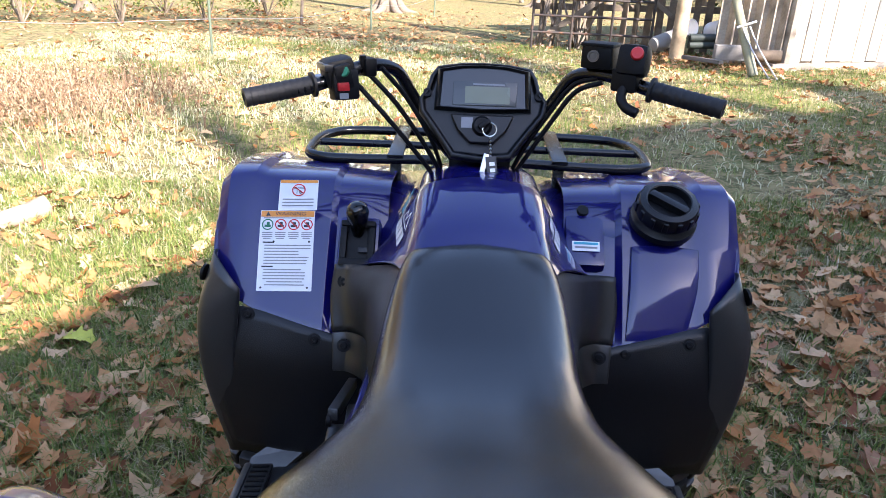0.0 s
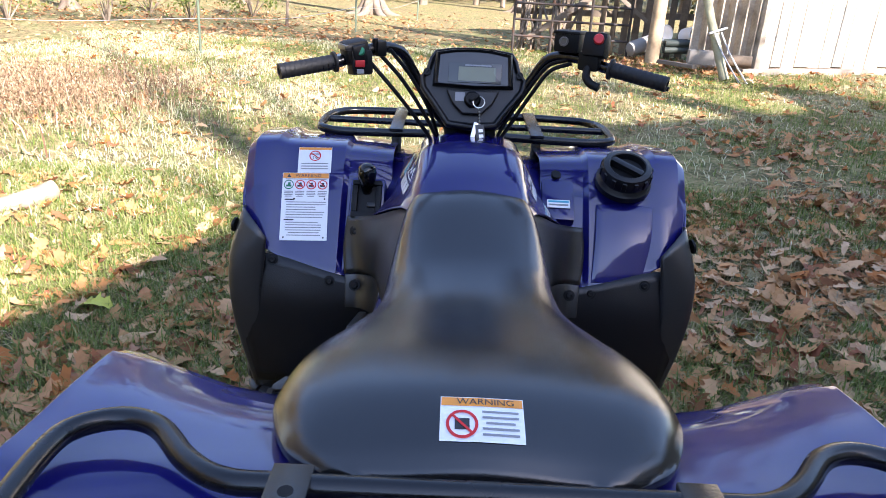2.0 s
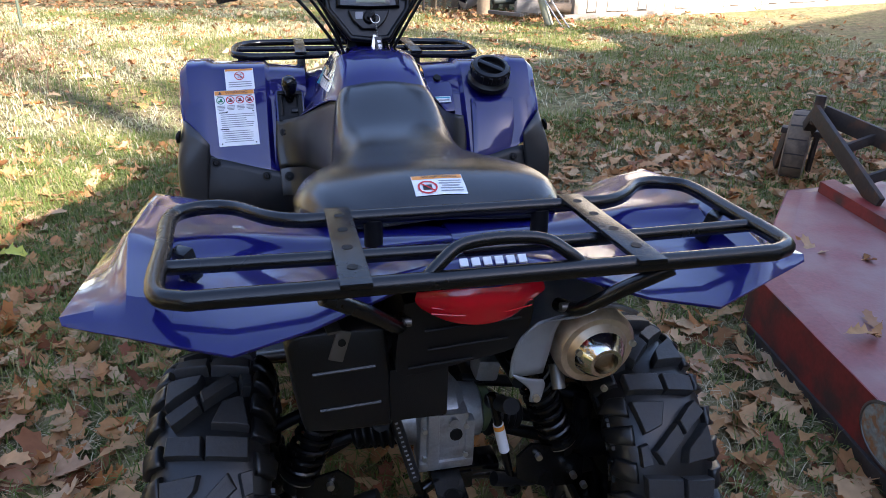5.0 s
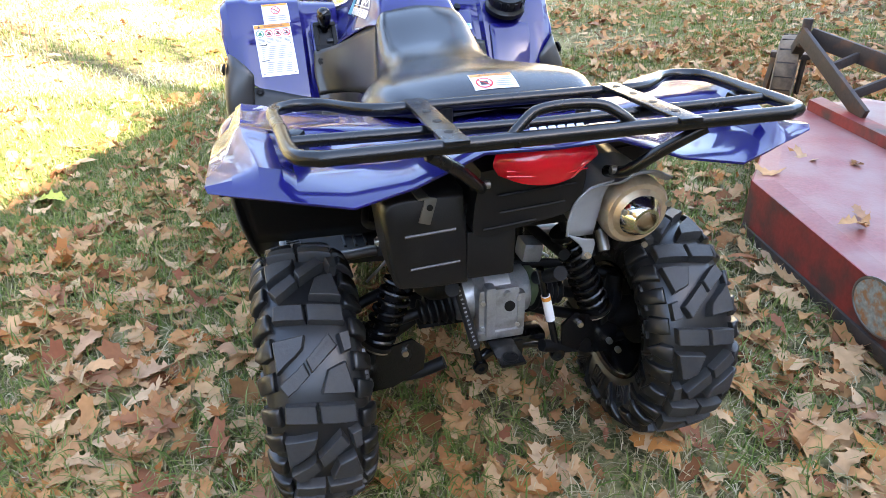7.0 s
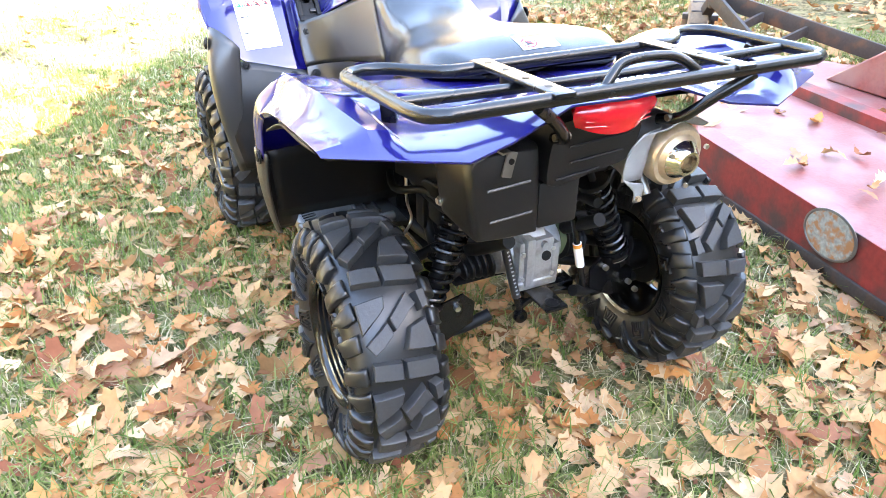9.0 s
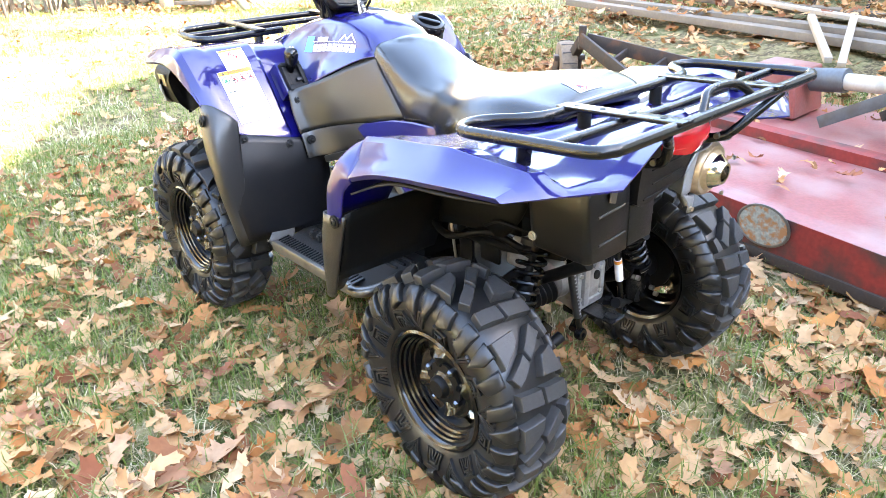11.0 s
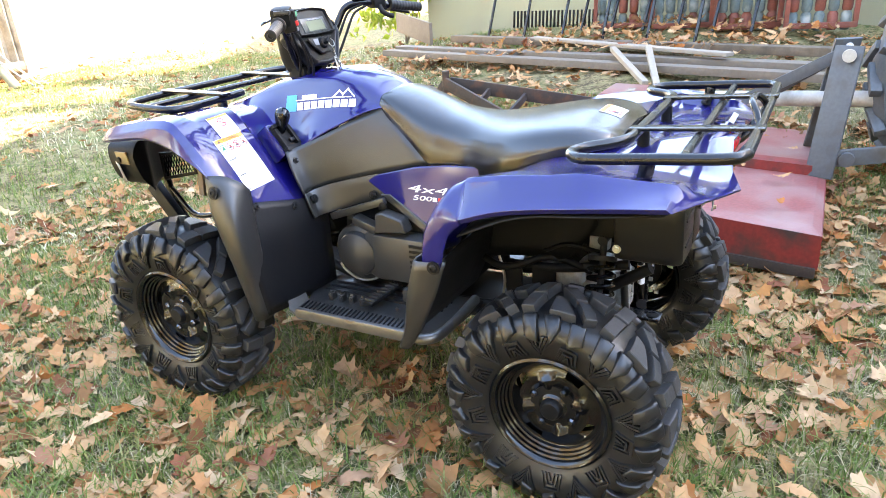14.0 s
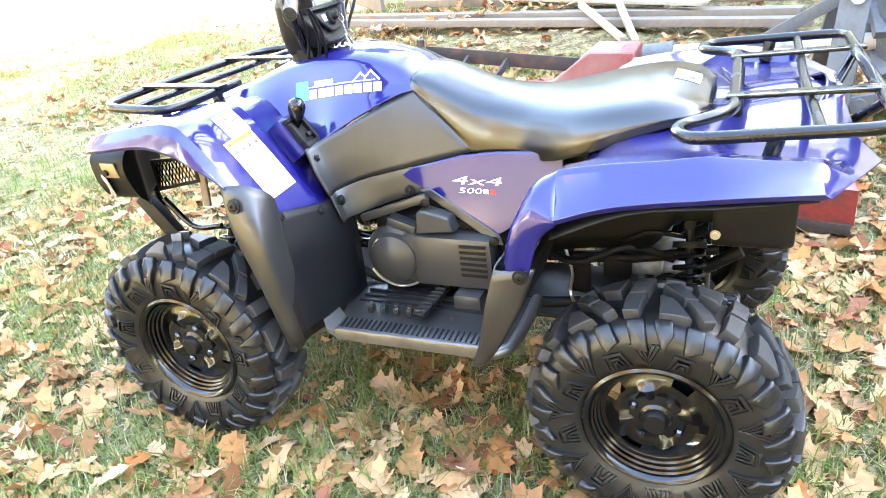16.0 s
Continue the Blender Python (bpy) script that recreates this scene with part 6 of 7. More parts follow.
    part("front_strut", beam((s * 0.30, 1.49, 0.66), (s * 0.30, 1.375, 0.51), 0.03, 0.05, 0.006), DARK, atv, "black front frame strut")
    part("front_brace", tube([(s * 0.28, 1.43, 0.645), (s * 0.28, 1.345, 0.562), (s * 0.28, 1.24, 0.568)], 0.009, 5), TUBE, atv)
    part("front_guard", tube([(s * 0.16, 1.53, 0.80), (s * 0.17, 1.58, 0.70), (s * 0.16, 1.56, 0.52), (s * 0.13, 1.45, 0.34)], 0.014, 5), TUBE, atv, "black front guard tube")
# engine and frame
eng = part("engine", merge(block((0.34, 0.40, 0.24), pose(0, 0.60, 0.47), 0.03), block((0.24, 0.30, 0.16), pose(0, 0.55, 0.64, 8, 0, 0), 0.02), block((0.20, 0.20, 0.10), pose(0, 0.80, 0.62), 0.02)), DARK, atv, "dark engine block", smooth=35)
rec = part("recoil_cover", revolve([(0.092, 0), (0.092, 0.018), (0.084, 0.026), (0.074, 0.030), (0.068, 0.046), (0.046, 0.058), (0.020, 0.062), (0.001, 0.063)], pose(-0.178, 0.725, 0.474, 0, -90, 0), 40), ENGINE, eng, "round satin black engine cover")
part("cover_rim", tube([(-0.200, 0.725 + 0.095 * math.cos(q), 0.474 + 0.095 * math.sin(q)) for q in [radians(d) for d in range(120, 331, 15)]], 0.0045, 3, 8), ALLOY, rec, "bright rim along part of the cover")
vent = part("clutch_cover", merge(block((0.075, 0.225, 0.150), pose(-0.205, 0.543, 0.485, 0, 0, 0), 0.024), revolve([(0.082, 0), (0.082, 0.030), (0.070, 0.040)], pose(-0.180, 0.642, 0.480, 0, -90, 0), 32)), ENGINE, eng, "satin black ribbed engine cover")
part("upper_cover", prism([(-0.190, 0.642, 0.560), (-0.190, 0.634, 0.622), (-0.190, 0.612, 0.630), (-0.190, 0.545, 0.612), (-0.190, 0.528, 0.572)], (-0.045, 0, 0)), ENGINE, eng, "angled satin black upper cover", bevel=0.006)
part("cover_bracket", block((0.040, 0.085, 0.026), pose(-0.200, 0.690, 0.574, 18, 0, 0), 0.006), ENGINE, eng)
part("engine_brace", beam((-0.222, 0.800, 0.594), (-0.222, 0.600, 0.664), 0.018, 0.022, 0.004), WORN_HAZED, eng, "black engine brace")
for y, z in ((0.604, 0.650), (0.426, 0.552)):
    part("brace_bolt", revolve([(0.012, 0), (0.012, 0.006), (0.006, 0.008), (0.001, 0.008)], along((-0.226, y, z), (-0.4, y, z)), 12), DARK, eng)
for k in range(6):
    part("vent_slot", block((0.006, 0.072, 0.008), pose(-0.2415, 0.482, 0.456 + k * 0.0165)), DARK, vent)
part("clutch_cover", block((0.06, 0.32, 0.20), pose(0.19, 0.55, 0.50), 0.03), ENGINE, eng)
for s in (1, -1):
    part("frame_tube", tube([(s * 0.13, 0.95, 0.40), (s * 0.14, 0.70, 0.34), (s * 0.14, 0.30, 0.34), (s * 0.13, 0.05, 0.40), (s * 0.12, -0.15, 0.52)], 0.016, 4), DARK, atv)
    part("frame_tube", tube([(s * 0.12, 0.35, 0.70), (s * 0.12, 0.05, 0.72), (s * 0.12, -0.22, 0.73)], 0.014, 4), DARK, atv)
    part("seat_pan", block((0.12, 0.48, 0.03), pose(s * 0.08, 0.19, 0.745), 0.01), DARK, atv)
part("battery_tray", block((0.36, 0.30, 0.14), pose(0, 0.05, 0.68), 0.02), DARK, atv)
part("air_box", block((0.20, 0.34, 0.20), pose(0, 0.25, 0.60), 0.02), DARK, atv)
part("radiator", block((0.46, 0.05, 0.26), pose(0, 1.10, 0.70), 0.01), DARK, atv)
part("belly_plate", block((0.30, 1.10, 0.012), pose(0, 0.60, 0.30), 0.004), DARK, atv)
part("skid_hose", tube([(-0.20, 0.35, 0.56), (-0.24, 0.22, 0.52), (-0.20, 0.10, 0.55), (-0.15, 0.0, 0.50)], 0.010, 5), DARK, atv)
part("wiring", tube([(-0.13, 0.18, 0.62), (-0.20, 0.12, 0.57), (-0.22, 0.05, 0.60), (-0.17, -0.03, 0.57)], 0.005, 5, 8), DARK, atv, "clamped black wiring")
part("stabiliser_bar", merge(tube([(-0.030, -0.050, 0.252), (0.02, -0.040, 0.268), (0.11, -0.040, 0.268), (0.165, -0.050, 0.252)], 0.013, 4, 12), block((0.15, 0.06, 0.022), pose(0.065, -0.025, 0.290), 0.006), block((0.034, 0.05, 0.045), pose(0.065, -0.035, 0.272), 0.006)), RIM, atv, "black stabiliser bar below the gear case")
hitch = part("hitch_plate", block((0.060, 0.10, 0.008), pose(0.02, -0.11, 0.305), 0.003), TUBE, atv, "black tow hitch plate")
part("hitch_hole", revolve([(0.018, 0), (0.018, 0.002), (0.013, 0.003), (0.013, 0.0005), (0.001, 0.0005)], pose(0.02, -0.135, 0.3095), 20), DARK, hitch)

# decals on the left and right of the tank, and on the flank
cover_skin = skin(([(v[0] + C, v[1], v[2]) for v in cover[0]], cover[1]))
for s in (-1, 1):
    dm = frame_at((C + s * 0.145, 0.845, 0.930), (s * -0.0 + 0.19, s * 1.0, 0.01), (-s * 0.46, 0.05, 0.90))
    for k in range(8):
        stick("model_bar", sheet(0.0232, 0.024, -0.094 + k * 0.0274, -0.007, 2, 3), dm, cover_skin, WHITE, atv, "white model name shown as bars" if k == 0 else "")
    stick("decal_line", sheet(0.205, 0.003, -0.01, 0.012, 10, 1), dm, cover_skin, WHITE, atv)
    stick("maker_bar", sheet(0.058, 0.012, -0.060, 0.021, 4, 2), dm, cover_skin, WHITE, atv)
    for x0, y0, L, a in ((0.040, 0.022, 0.036, 42), (0.058, 0.026, 0.020, -40), (0.072, 0.028, 0.030, 48), (0.092, 0.024, 0.036, -45)):
        stick("peak_mark", slash(L, 0.0045, x0, y0, a), dm, cover_skin, WHITE, atv)
    if s < 0:
        stick("teal_sticker", sheet(0.040, 0.052, -0.128, 0.004), dm, cover_skin, TEAL, atv, "teal registration sticker")
    fl = flank[0 if s > 0 else 1]
    fsk = skin(([tuple(v.co) for v in fl.data.vertices], [tuple(p.vertices) for p in fl.data.polygons]))
    fm = frame_at((C + s * 0.20, 0.478, 0.696), (0, s, 0), (-s * 0.24, 0, 0.97))
    stick("lettering", words("4x4", 0.031, 0, 0.002, 0.15, 3.0), fm, fsk, WHITE, fl, "white lettering")
    stick("displacement_lettering", words("500", 0.020, -0.018, -0.024, 0.15, 2.2), fm, fsk, WHITE, fl)
    for k in range(3, 5):
        stick("model_bar", sheet(0.0150, 0.012, -0.034 + k * 0.0200, -0.0235, 2, 2), fm, fsk, WHITE if k < 4 else REDINK, fl)
# ---------------------------------------------------------------- the red mower deck behind a tractor
mower = thing("rotary_mower", "faded red steel rotary mower deck with rusty hitch frame", "mower")
ZD = 0.245


def deck_z(y):
    return 0.226 + 0.033 * y


outline = [(1.12, -0.564), (1.335, 0.755), (2.00, 1.455), (2.55, 1.50), (3.05, 0.90), (2.95, -0.45), (2.00, -0.564)]
mid = [(1.20, -0.53), (1.40, 0.72), (2.03, 1.40), (2.50, 1.44), (2.97, 0.87), (2.87, -0.41), (2.00, -0.53)]
n = len(outline)
vs = [(x, y, 0.05) for x, y in outline] + [(x, y, deck_z(y) - 0.010) for x, y in outline] + [(x, y, deck_z(y)) for x, y in mid]
fs = [(i, (i + 1) % n, n + (i + 1) % n, n + i) for i in range(n)]
part("deck_skirt", (vs[:2 * n], fs), REDSIDE, mower, "red steel skirt with scraped paint", smooth=0, solid=0.006)
part("deck_top", ([(x, y, z) for x, y, z in vs[n:]], [(i, (i + 1) % n, n + (i + 1) % n, n + i) for i in range(n)] + [tuple(range(n, 2 * n))]), REDSTEEL, mower, "sun-faded pinkish red deck", smooth=0)
part("deck_skid", beam((1.115, -0.56, 0.035), (1.33, 0.75, 0.04), 0.022, 0.045, 0.004), RUST, mower, "worn dark skid along the deck's edge")
part("deck_rib", prism([(2.20, 1.42, deck_z(1.4)), (2.11, 1.40, deck_z(1.4)), (1.93, -0.50, deck_z(-0.5)), (2.03, -0.50, deck_z(-0.5))], (0, 0, 0.05)), REDSIDE, mower, "raised red stiffener")
bd = frame_at((1.199, -0.015, 0.160), (-0.163, -1.0, 0), (0, 0, 1))
badge = part("oval_badge", revolve([(0.085, 0), (0.085, 0.003), (0.079, 0.005), (0.078, 0.003), (0.001, 0.003)], bd @ Matrix.Diagonal((1.35, 1, 1, 1)), 40), BRONZE, mower, "worn oval maker's badge")
part("badge_face", revolve([(0.076, 0.0), (0.076, 0.0036), (0.001, 0.0036)], bd @ Matrix.Diagonal((1.35, 1, 1, 1)), 36), shader("worn_badge_print", (0.24, 0.25, 0.22), 0.55, vary=0.8, grain=70, stain=(0.30, 0.13, 0.05), stain_at=(0.45, 0.6), stain_scale=34), badge)
tw = part("tail_wheel", revolve([(0.06, -0.05), (0.14, -0.058), (0.178, -0.050), (0.190, -0.02), (0.190, 0.02), (0.178, 0.050), (0.14, 0.058), (0.06, 0.05)], pose(2.39, 1.92, rise(2.39, 1.92) + 0.17, 0, 90, -42), 32), SOLID_TYRE, mower, "cracked solid rubber tail wheel")
for k in range(16):
    part("tread_crack", block((0.004, 0.09, 0.007), pose(2.39, 1.92, rise(2.39, 1.92) + 0.17, 0, 90, -42) @ pose(0, 0, 0, 0, 0, k * 22.5) @ pose(0.1895, 0, 0, 90, 0, 0)), RUST, tw)
part("wheel_fork", merge(beam((2.36, 1.86, 0.40), (2.30, 1.72, 0.56), 0.06, 0.05), beam((2.45, 1.87, 0.20), (2.43, 1.84, 0.42), 0.02, 0.06), beam((2.34, 1.99, 0.20), (2.32, 1.93, 0.42), 0.02, 0.06), block((0.2, 0.07, 0.03), pose(2.37, 1.88, 0.42, 0, 0, -42), 0.004)), RUST, mower)
part("rail_pivot", rod((2.29, 1.72, 0.50), (2.29, 1.72, 0.64), 0.024, 14), RUST, mower)
part("hitch_rail", beam((2.27, 1.72, 0.565), (2.15, 1.10, 0.315), 0.022, 0.075), RUST, mower, "long rusty rail")
part("hitch_rail", beam((2.31, 1.70, 0.555), (2.60, 0.80, 0.39), 0.022, 0.085), RUST, mower)
part("hitch_rail", beam((2.235, 1.45, 0.45), (2.395, 1.45, 0.50), 0.02, 0.045), RUST, mower)
part("hitch_rail", beam((2.19, 1.25, 0.37), (2.46, 1.22, 0.46), 0.02, 0.045), RUST, mower)
box_ = part("gear_box", prism([(2.42, 1.02, 0.26), (2.42, 0.71, 0.50), (2.42, 0.45, 0.49), (2.42, 0.41, 0.25)], (0.36, 0, 0)), REDSTEEL, mower, "red gearbox hood on the deck", bevel=0.01)
for k in range(4):
    part("worn_print", block((0.028, 0.045, 0.003), pose(2.48 + k * 0.045, 0.56, 0.4965, 2, 0, 0)), PALEWOOD, box_, "worn pale sticker" if k == 0 else "")
part("shaft_guard", rod((2.58, 0.41, 0.44), (2.56, 0.24, 0.46), 0.062, 20), GREYSTEEL, mower, "grey shaft guard")
part("drive_shaft", rod((2.56, 0.25, 0.455), (2.26, -1.35, 0.55), 0.042, 18), PTO, mower, "pale grey drive-shaft tube")
for p_, q_ in (((1.92, -0.53, 0.205), (2.05, -0.585, 0.82)), ((2.55, -0.50, 0.20), (2.36, -0.58, 0.82))):
    part("hitch_upright", beam(p_, q_, 0.13, 0.018), GREYSTEEL, mower, "grey steel hitch upright")
part("hitch_pin", merge(rod((1.99, -0.585, 0.78), (2.42, -0.59, 0.78), 0.018, 14), rod((1.99, -0.585, 0.78), (2.01, -0.585, 0.78), 0.030, 18)), PTO, mower)
part("hitch_strut", beam((2.20, -0.57, 0.77), (2.32, 0.25, 0.29), 0.02, 0.06), GREYSTEEL, mower)
part("hitch_strut", beam((2.34, -0.57, 0.75), (2.58, 0.05, 0.30), 0.02, 0.05), RUST, mower)
part("lift_arm", merge(beam((1.95, -0.60, 0.30), (2.2, -1.35, 0.36), 0.03, 0.08), rod((1.92, -0.64, 0.30), (1.98, -0.64, 0.30), 0.035, 16)), GREYSTEEL, mower, "grey lift arm")
tractor = thing("tractor", "grey farm tractor rear wheel with deep lugs", "tractor")
tx, ty, tz = 2.50, -1.36, 0.62
part("tyre", revolve([(0.34, -0.15), (0.52, -0.17), (0.62, -0.15), (0.655, -0.08), (0.66, 0), (0.655, 0.08), (0.62, 0.15), (0.52, 0.17), (0.34, 0.15)], pose(tx, ty, tz, 0, 90, 8), 48, cap=False), HAZED_TYRE, tractor, "large tractor tyre")
for k in range(20):
    for sg in (1, -1):
        a = 2 * math.pi * (k + (0.5 if sg > 0 else 0)) / 20
        m = pose(tx, ty, tz, 0, 90, 8) @ pose(0, 0, 0, 0, 0, math.degrees(a)) @ pose(0.655, 0, sg * 0.075, sg * 38, 0, 0)
        part("tyre_lug", block((0.055, 0.05, 0.20), m, 0.010), HAZED_TYRE, tractor)
part("wheel_disc", revolve([(0.35, -0.06), (0.30, -0.02), (0.12, -0.02), (0.10, -0.06), (0.001, -0.06)], pose(tx, ty, tz, 0, 90, 8), 32), GREYSTEEL, tractor)
part("axle_housing", rod((tx, ty, tz), (tx + 1.2, ty - 0.2, tz), 0.10, 18), GREYSTEEL, tractor)


def simple_wall(name, a, b, h, thick, mat, label, base=None):
    a, b = Vector((*a, 0)), Vector((*b, 0))
    z = base if base is not None else min(rise(*a.xy), rise(*b.xy)) - 0.1
    d = (b - a).normalized()
    nrm = Vector((-d.y, d.x, 0)) * thick
    ob = part(name, prism([a + Vector((0, 0, z)), b + Vector((0, 0, z)), b + nrm + Vector((0, 0, z)), a + nrm + Vector((0, 0, z))], (0, 0, h)), mat, smooth=0)
    return tagged(ob, label, "wall", kind="structure")


# the wall seen behind the machine, and an unseen gable added to shade it
simple_wall("wall_house", (5.95, -1.2), (7.25, 4.6), 3.2, -0.25, STUCCO, "pale green plastered house wall")
caster_base = Vector((9.1, -4.7, 0))
ev = Vector((0.78, 0.62, 0)).normalized()
gable = [caster_base + ev * u + Vector((0, 0, z)) for u, z in ((-11.0, 0.0), (-11.0, 5.8), (-1.0, 8.65), (5.5, 7.7), (12.5, 7.2), (12.5, 0.0))]
tagged(part("shade_gable_east", prism(gable, Vector((0.62, -0.78, 0)) * 7), CASTER_WHITE, smooth=0), "unseen gable block added to cast shade over the machine", "wall", kind="structure")

# the barn
bx0, bx1 = Vector((4.45, 9.9, 0)), Vector((13.4, 13.2, 0))
simple_wall("wall_barn", bx0.xy, bx1.xy, 4.5, 0.2, DARKWOOD, "barn wall of sunlit whitewashed boards")
# added unseen wall that keeps bright low sky out of the black panels
simple_wall("sky_block_wall", (-9.0, -8.6), (9.0, -6.4), 3.3, -0.2, DARKWOOD, "unseen dark board wall added to block the bright low sky")
simple_wall("wall_shed", (3.55, 10.20), (4.4, 9.95), 3.0, 0.15, BARNWOOD, "weathered board wall of a lean-to")
# ---------------------------------------------------------------- woods, trees and bushes round the place
def limb(a, b, r0, r1, bend_, rng):
    a, b = Vector(a), Vector(b)
    m = (a + b) / 2 + Vector((rng.uniform(-1, 1), rng.uniform(-1, 1), rng.uniform(-0.3, 0.6))) * bend_
    return tube([a, m, b], r0, 3, 7, taper=r1 / r0)


def foliage(center, spread, count, size, rng, flat_=0.8):
    """Small leaf blades scattered in an uneven cloud."""
    vs, fs = [], []
    for _ in range(count):
        d = Vector((rng.gauss(0, 1), rng.gauss(0, 1), rng.gauss(0, flat_)))
        p = Vector(center) + d * spread * rng.uniform(0.25, 0.75)
        s = size * rng.uniform(0.5, 1.3)
        m = Euler((rng.uniform(0, 6.28), rng.uniform(0, 6.28), rng.uniform(0, 6.28))).to_matrix()
        n = len(vs)
        vs += [p + m @ Vector(q) * s for q in ((-0.5, 0, 0), (0, -0.28, 0.08), (0.5, 0, 0), (0, 0.28, 0.08))]
        fs.append((n, n + 1, n + 2, n + 3))
    return vs, fs


def tree(x, y, h, r, rng, leaves=260, mat=BUSH, label="bare-branched tree with sparse autumn leaves", crown_at=0.55):
    z = rise(x, y) - 0.05
    t = thing("tree", label, "tree", at=(x, y, z))
    trunk = [tube([(x, y, z), (x + rng.uniform(-0.1, 0.1), y + rng.uniform(-0.1, 0.1), z + h * 0.4), (x + rng.uniform(-0.3, 0.3), y, z + h)], r, 5, 12, taper=0.3)]
    for k in range(6):
        a = k * 1.05 + rng.uniform(-0.3, 0.3)
        trunk.append(tube([(x + math.cos(a) * r * 2.6, y + math.sin(a) * r * 2.6, z - 0.03), (x + math.cos(a) * r * 1.2, y + math.sin(a) * r * 1.2, z + r * 0.45), (x, y, z + r * 2.6)], r * 0.32, 4, 7, taper=1.6))
    crown = []
    for k in range(9):
        a = rng.uniform(0, 6.283)
        b0 = Vector((x, y, z + h * rng.uniform(0.4, 0.85)))
        e = b0 + Vector((math.cos(a), math.sin(a), 0.55)) * h * rng.uniform(0.16, 0.34)
        trunk.append(limb(b0, e, r * 0.34, r * 0.08, 0.25, rng))
        for _ in range(3):
            e2 = e + Vector((rng.uniform(-1, 1), rng.uniform(-1, 1), rng.uniform(-0.2, 0.9))) * h * 0.10
            trunk.append(limb(b0 * 0.35 + e * 0.65, e2, r * 0.12, r * 0.03, 0.1, rng))
            if leaves:
                crown.append(foliage(e2, h * 0.085, leaves // 27, 0.16, rng))
    part("trunk", merge(*trunk), BARK, t, smooth=60)
    if crown:
        part("crown", merge(*crown), mat, t, "thin crown of small leaves", smooth=0)
    return t


trng = random.Random(21)
tree(-2.15, 18.6, 9.0, 0.28, trng, 300)
tree(-6.2, 20.5, 8.0, 0.17, trng, 300)
tree(-3.36, 13.8, 3.2, 0.035, trng, 120, label="slender young tree beside a wire fence")
tree(-8.6, 15.5, 7.5, 0.16, trng, 320)
tree(2.2, 23.0, 9.0, 0.24, trng, 300)
# unseen trees, added so that their branches dapple the lawn
tree(9.3, 1.4, 12.0, 0.24, trng, 2200)
tree(11.6, -12.4, 16.0, 0.26, trng, 380)
tree(19.5, -6.5, 15.0, 0.24, trng, 700)
tree(16.7, -10.9, 20.0, 0.32, trng, 7000)
for x, y, s in ((-6.4, 12.6, 1.0), (-5.2, 13.6, 0.9), (-8.0, 12.2, 1.2), (-4.6, 15.8, 0.8), (-9.5, 13.5, 1.3), (-6.8, 15.5, 1.1)):
    b = thing("bush", "straggly green bush along a wire fence", "bush", "fence-line bushes", at=(x, y, rise(x, y)))
    st = [limb((x, y, rise(x, y) - 0.03), (x + trng.uniform(-0.5, 0.5) * s, y + trng.uniform(-0.5, 0.5) * s, rise(x, y) + trng.uniform(0.6, 1.3) * s), 0.015, 0.004, 0.1, trng) for _ in range(9)]
    part("woody_stem", merge(*st), BARK, b)
    part("foliage", merge(*[foliage((x + trng.uniform(-0.5, 0.5) * s, y + trng.uniform(-0.5, 0.5) * s, rise(x, y) + trng.uniform(0.35, 1.2) * s), 0.32 * s, 130, 0.075, trng) for _ in range(9)]), BUSH, b, smooth=0)


def woodland():
    """The far woods that close the place all round: brown-green toned dark as shaded ahead, amber toned as sunlit on
    the left.
    """
    r = random.Random(4)
    wood, dark, amber = [], [], []
    for k in range(420):
        a = r.uniform(0, 6.283)
        ahead, left = max(0.0, math.cos(a)), max(0.0, -math.sin(a))
        d = r.uniform(22, 44)
        x, y = d * math.sin(a), 3 + d * math.cos(a)
        if math.sin(a) > 0.35 and math.cos(a) < 0.75 and math.cos(a) > -0.4:
            continue
        if 2.0 < x < 16.0 and y < 18:
            continue
        if math.cos(a) < -0.2 and math.sin(a) > -0.5:
            continue
        h, q = r.uniform(7, 12) + max(ahead * 4.5, left * 6), r.uniform(0.09, 0.26)
        z = rise(x, y) - 0.1
        wood.append(tube([(x, y, z), (x + r.uniform(-0.3, 0.3), y + r.uniform(-0.3, 0.3), z + h * 0.5), (x + r.uniform(-0.6, 0.6), y, z + h)], q, 2, 7, taper=0.3))
        for _ in range(4):
            b0 = Vector((x, y, z + h * r.uniform(0.3, 0.9)))
            wood.append(limb(b0, b0 + Vector((r.uniform(-1, 1), r.uniform(-1, 1), 0.7)) * 2.0, q * 0.3, q * 0.08, 0.3, r))
        leaf = amber if left > 0.55 else dark
        for _ in range(int(h * 0.8)):
            leaf.append(foliage((x + r.uniform(-1.8, 1.8), y + r.uniform(-1.8, 1.8), z + h * r.uniform(0.22, 1.0)), 1.4, 34, 0.55, r))
        leaf.append(foliage((x + r.uniform(-2, 2), y + r.uniform(-2, 2), z + 0.7), 0.8, 30, 0.22, r))
    tagged(part("woods", merge(*wood), BARK, smooth=60), "grey-brown trunks of far woods", "woods", kind="stuff")
    tagged(part("woods_foliage", merge(*dark), many("woods_leaves", [(0.04, 0.06, 0.02), (0.11, 0.10, 0.035), (0.15, 0.09, 0.04), (0.07, 0.08, 0.025), (0.18, 0.12, 0.05)], 0.65, 0.2, 0.2, 0.2), smooth=0), "thinning green and brown foliage of far woods", "woods", kind="stuff")
    tagged(part("amber_foliage", merge(*amber), many("amber_leaves", [(0.34, 0.22, 0.06), (0.42, 0.28, 0.08), (0.26, 0.20, 0.06), (0.46, 0.33, 0.12), (0.20, 0.18, 0.05)], 0.65, 0.2, 0.2, 0.3), smooth=0), "amber autumn foliage of far woods, brightened as sunlit", "woods", kind="stuff")


